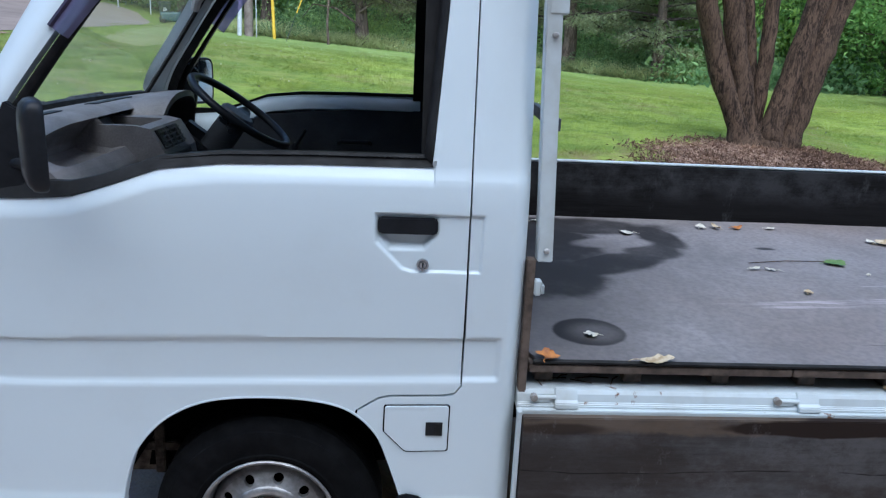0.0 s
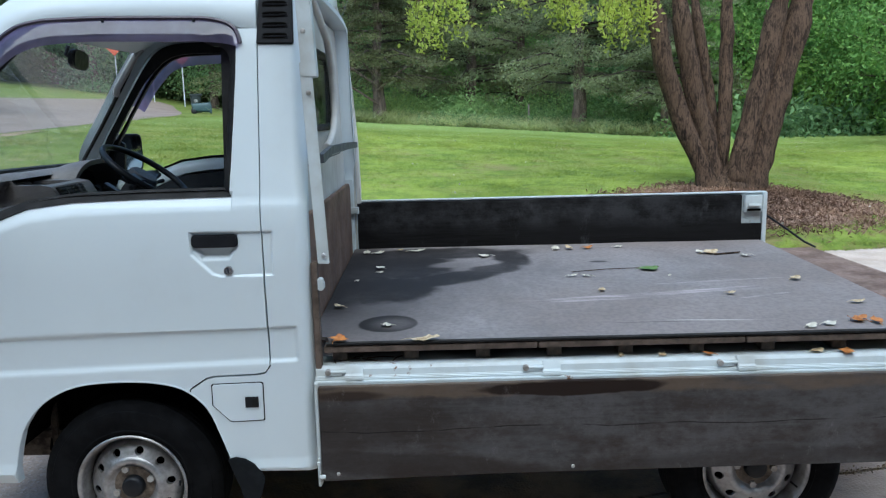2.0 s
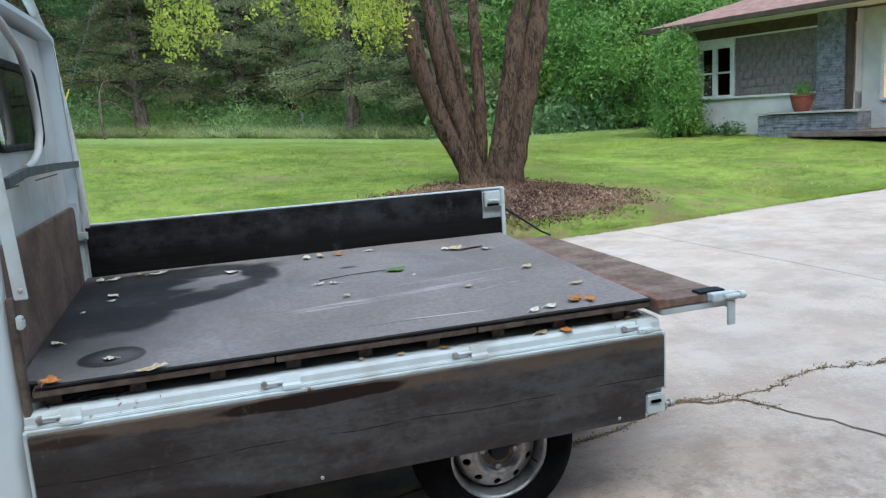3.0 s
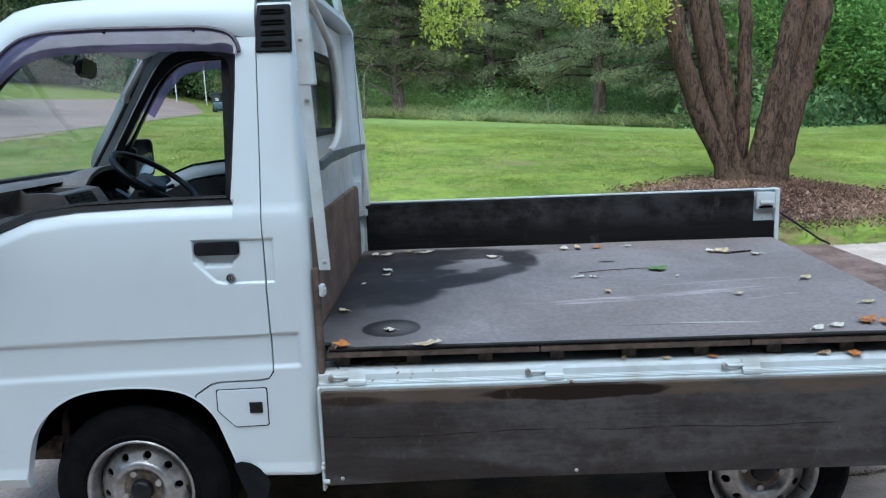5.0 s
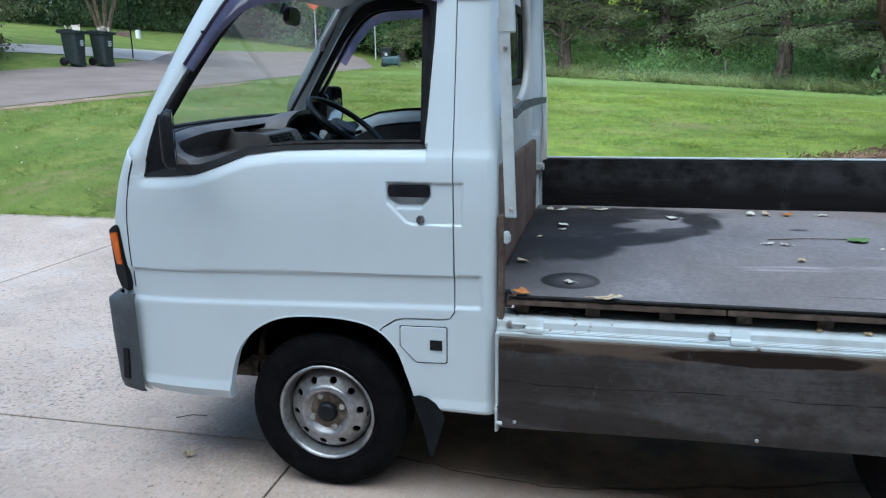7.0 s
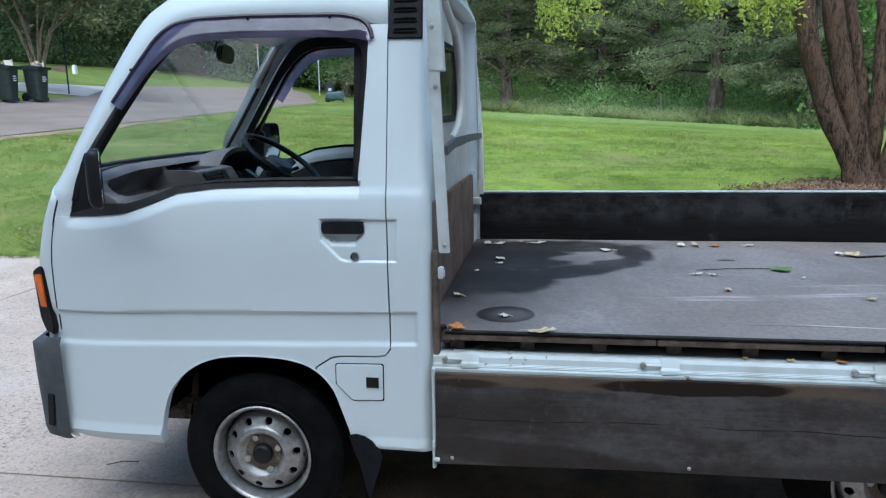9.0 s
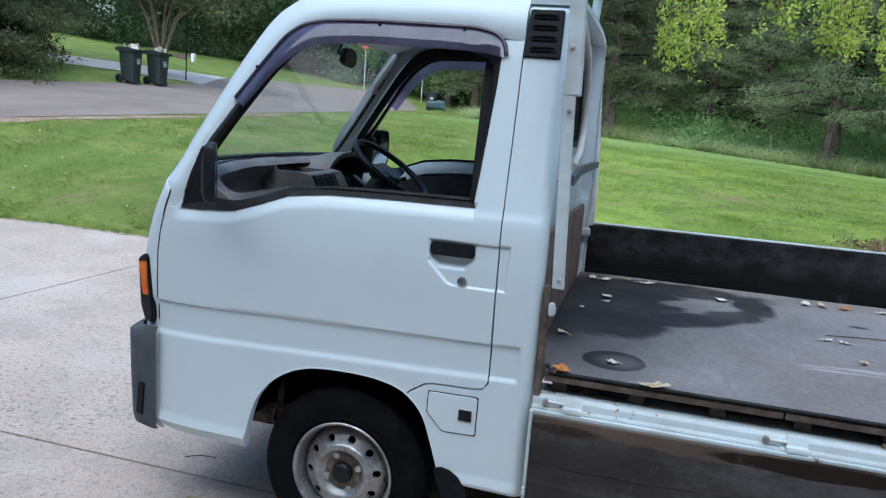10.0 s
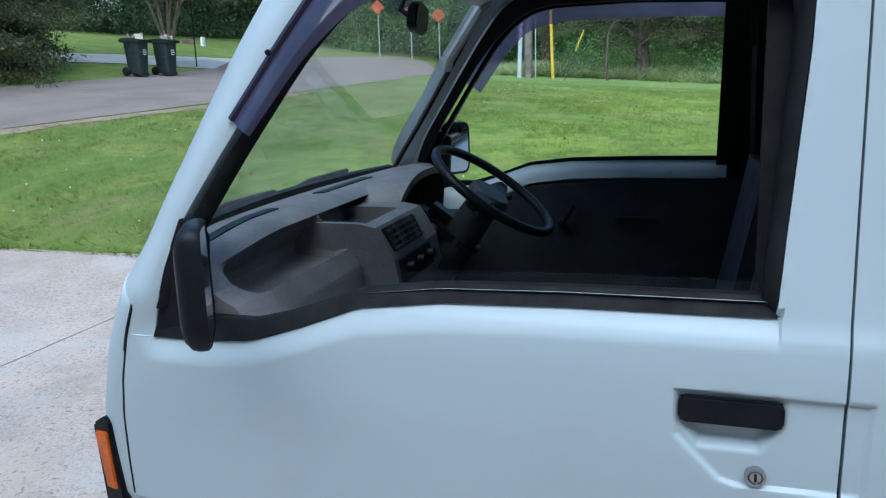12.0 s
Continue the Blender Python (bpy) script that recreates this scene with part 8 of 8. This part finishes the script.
for x, y, lo, wi, cu, tu, m in ((1.590, 1.223, 0.055, 0.018, 0.5, 10, ORANGE_LEAF), (1.726, 1.231, 0.05, 0.012, 0.2, 5, PALE_LEAF), (1.433, 0.723, 0.05, 0.011, 0.3, 20, PALE_LEAF), (1.483, 0.717, 0.055, 0.009, 0.3, 150, PALE_LEAF), (1.498, 0.513, 0.04, 0.013, 0.4, 60, DRY_LEAF), (1.921, 0.432, 0.04, 0.014, 0.3, 0, DRY_LEAF), (2.220, 0.602, 0.055, 0.018, 0.4, 30, DRY_LEAF), (2.080, 1.070, 0.085, 0.03, 0.4, 20, DRY_LEAF)):
    leaf(x, y, floor_z(y) + 0.002, lo, wi, cu, tu, m, "small curled pale dead leaf on the rubber sheet")
for x, y, lo, wi, cu, tu, m in ((2.037, 1.082, 0.05, 0.016, 0.5, 100, PALE_LEAF), (2.197, 1.002, 0.06, 0.02, 0.4, 160, PALE_LEAF), (2.275, 0.290, 0.06, 0.014, 0.3, 10, DRY_LEAF), (0.593, 0.380, 0.05, 0.016, 0.4, 150, DRY_LEAF), (0.764, 0.163, 0.045, 0.016, 0.2, 170, PALE_LEAF), (0.699, 0.851, 0.03, 0.012, 0.3, 0, PALE_LEAF), (0.621, 0.723, 0.022, 0.008, 0.3, 50, PALE_LEAF), (1.789, 0.690, 0.02, 0.006, 0.2, 60, PALE_LEAF)):
    leaf(x, y, floor_z(y) + 0.002, lo, wi, cu, tu, m, "small curled pale dead leaf on the rubber sheet")
leaf(1.749, 0.810, floor_z(0.810) + 0.002, 0.10, 0.035, 0.12, 15, GREEN_LEAF, "green leaf on the rubber sheet")
for x, y, tu in ((2.185, 0.114, 20), (2.217, 0.083, 80), (2.162, 0.096, 150)):
    leaf(x, y, floor_z(y) + 0.002, 0.060, 0.017, 0.5, tu, ORANGE_LEAF, "curled orange-brown leaf on the rubber sheet")
for x, y, tu in ((2.006, 0.050, 30), (2.070, 0.068, 10)):
    leaf(x, y, floor_z(y) + 0.002, 0.052, 0.016, 0.4, tu, PALE_LEAF, "curled pale leaf near the sheet edge")
leaf(0.886, 0.027, floor_z(0.027) + 0.002, 0.105, 0.020, 0.12, 8, DRY_LEAF, "large curled tan leaf at the sheet edge")
leaf(0.634, 0.036, floor_z(0.036), 0.055, 0.030, 0.6, 70, ORANGE_LEAF, "crumpled orange leaf in the bed corner")
for x, y, lo, wi, tu, m in ((2.02, 0.03, 0.05, 0.014, 20, DRY_LEAF), (1.70, 0.028, 0.04, 0.012, 160, ORANGE_LEAF), (1.57, 0.032, 0.03, 0.012, 50, DRY_LEAF), (2.10, 0.022, 0.05, 0.022, 60, ORANGE_LEAF), (2.36, 0.06, 0.08, 0.02, 30, DRY_LEAF), (2.31, 0.08, 0.07, 0.018, 120, ORANGE_LEAF), (1.45, 0.04, 0.035, 0.01, 80, DRY_LEAF)):
    leaf(x, y, 0.632, lo, wi, 0.35, tu, m, "dead leaf caught on the side rail", "fallen leaves on the rail")
for k, (x, y, l, a) in enumerate(((0.66, 0.06, 0.06, 20), (0.72, 0.05, 0.05, 160), (0.75, 0.07, 0.08, 5), (0.80, 0.06, 0.05, 60), (0.62, 0.05, 0.05, 100), (0.68, 0.075, 0.04, 45))):
    tw = part("twig", tube([(-l / 2, 0, 0.003), (0, 0.003, 0.005), (l / 2, -0.002, 0.003)], 0.0016, 5), BARK, None, at=(0, 0, 0))
    tw.matrix_basis = pose(x, y, 0.633, 0, 0, a)
    tagged(tw, "thin dark twig on the side rail", "twig", "twigs on the rail")
tw = part("twig", tube([(-0.19, -0.01, 0.003), (-0.05, 0.01, 0.004), (0.10, 0.0, 0.005), (0.17, 0.02, 0.004)], 0.0016, 5), BARK, None, at=(0, 0, 0))
tw.matrix_basis = pose(1.626, 0.810, floor_z(0.810) + 0.002, 0, 0, 6)
tagged(tw, "long thin twig on the rubber sheet", "twig")
tw = part("twig", tube([(-0.06, 0, 0.003), (0.06, 0.004, 0.004)], 0.004, 5), BARK, None, at=(0, 0, 0))
tw.matrix_basis = pose(2.142, 1.046, floor_z(1.046) + 0.002, 0, 0, 10)
tagged(tw, "short dark stick on the rubber sheet", "twig")
leaf(-0.58, 0.14, 0.001, 0.052, 0.024, 0.1, 30, DRY_LEAF, "small tan leaf lying on the concrete", "fallen leaves on the concrete")
tw = part("twig", tube([(-0.06, 0, 0.003), (0.0, 0.01, 0.006), (0.06, 0.0, 0.003)], 0.002, 5), BARK, None, at=(0, 0, 0))
tw.matrix_basis = pose(-0.74, 0.42, 0.0, 0, 0, 20)
tagged(tw, "thin twig on the concrete", "twig")
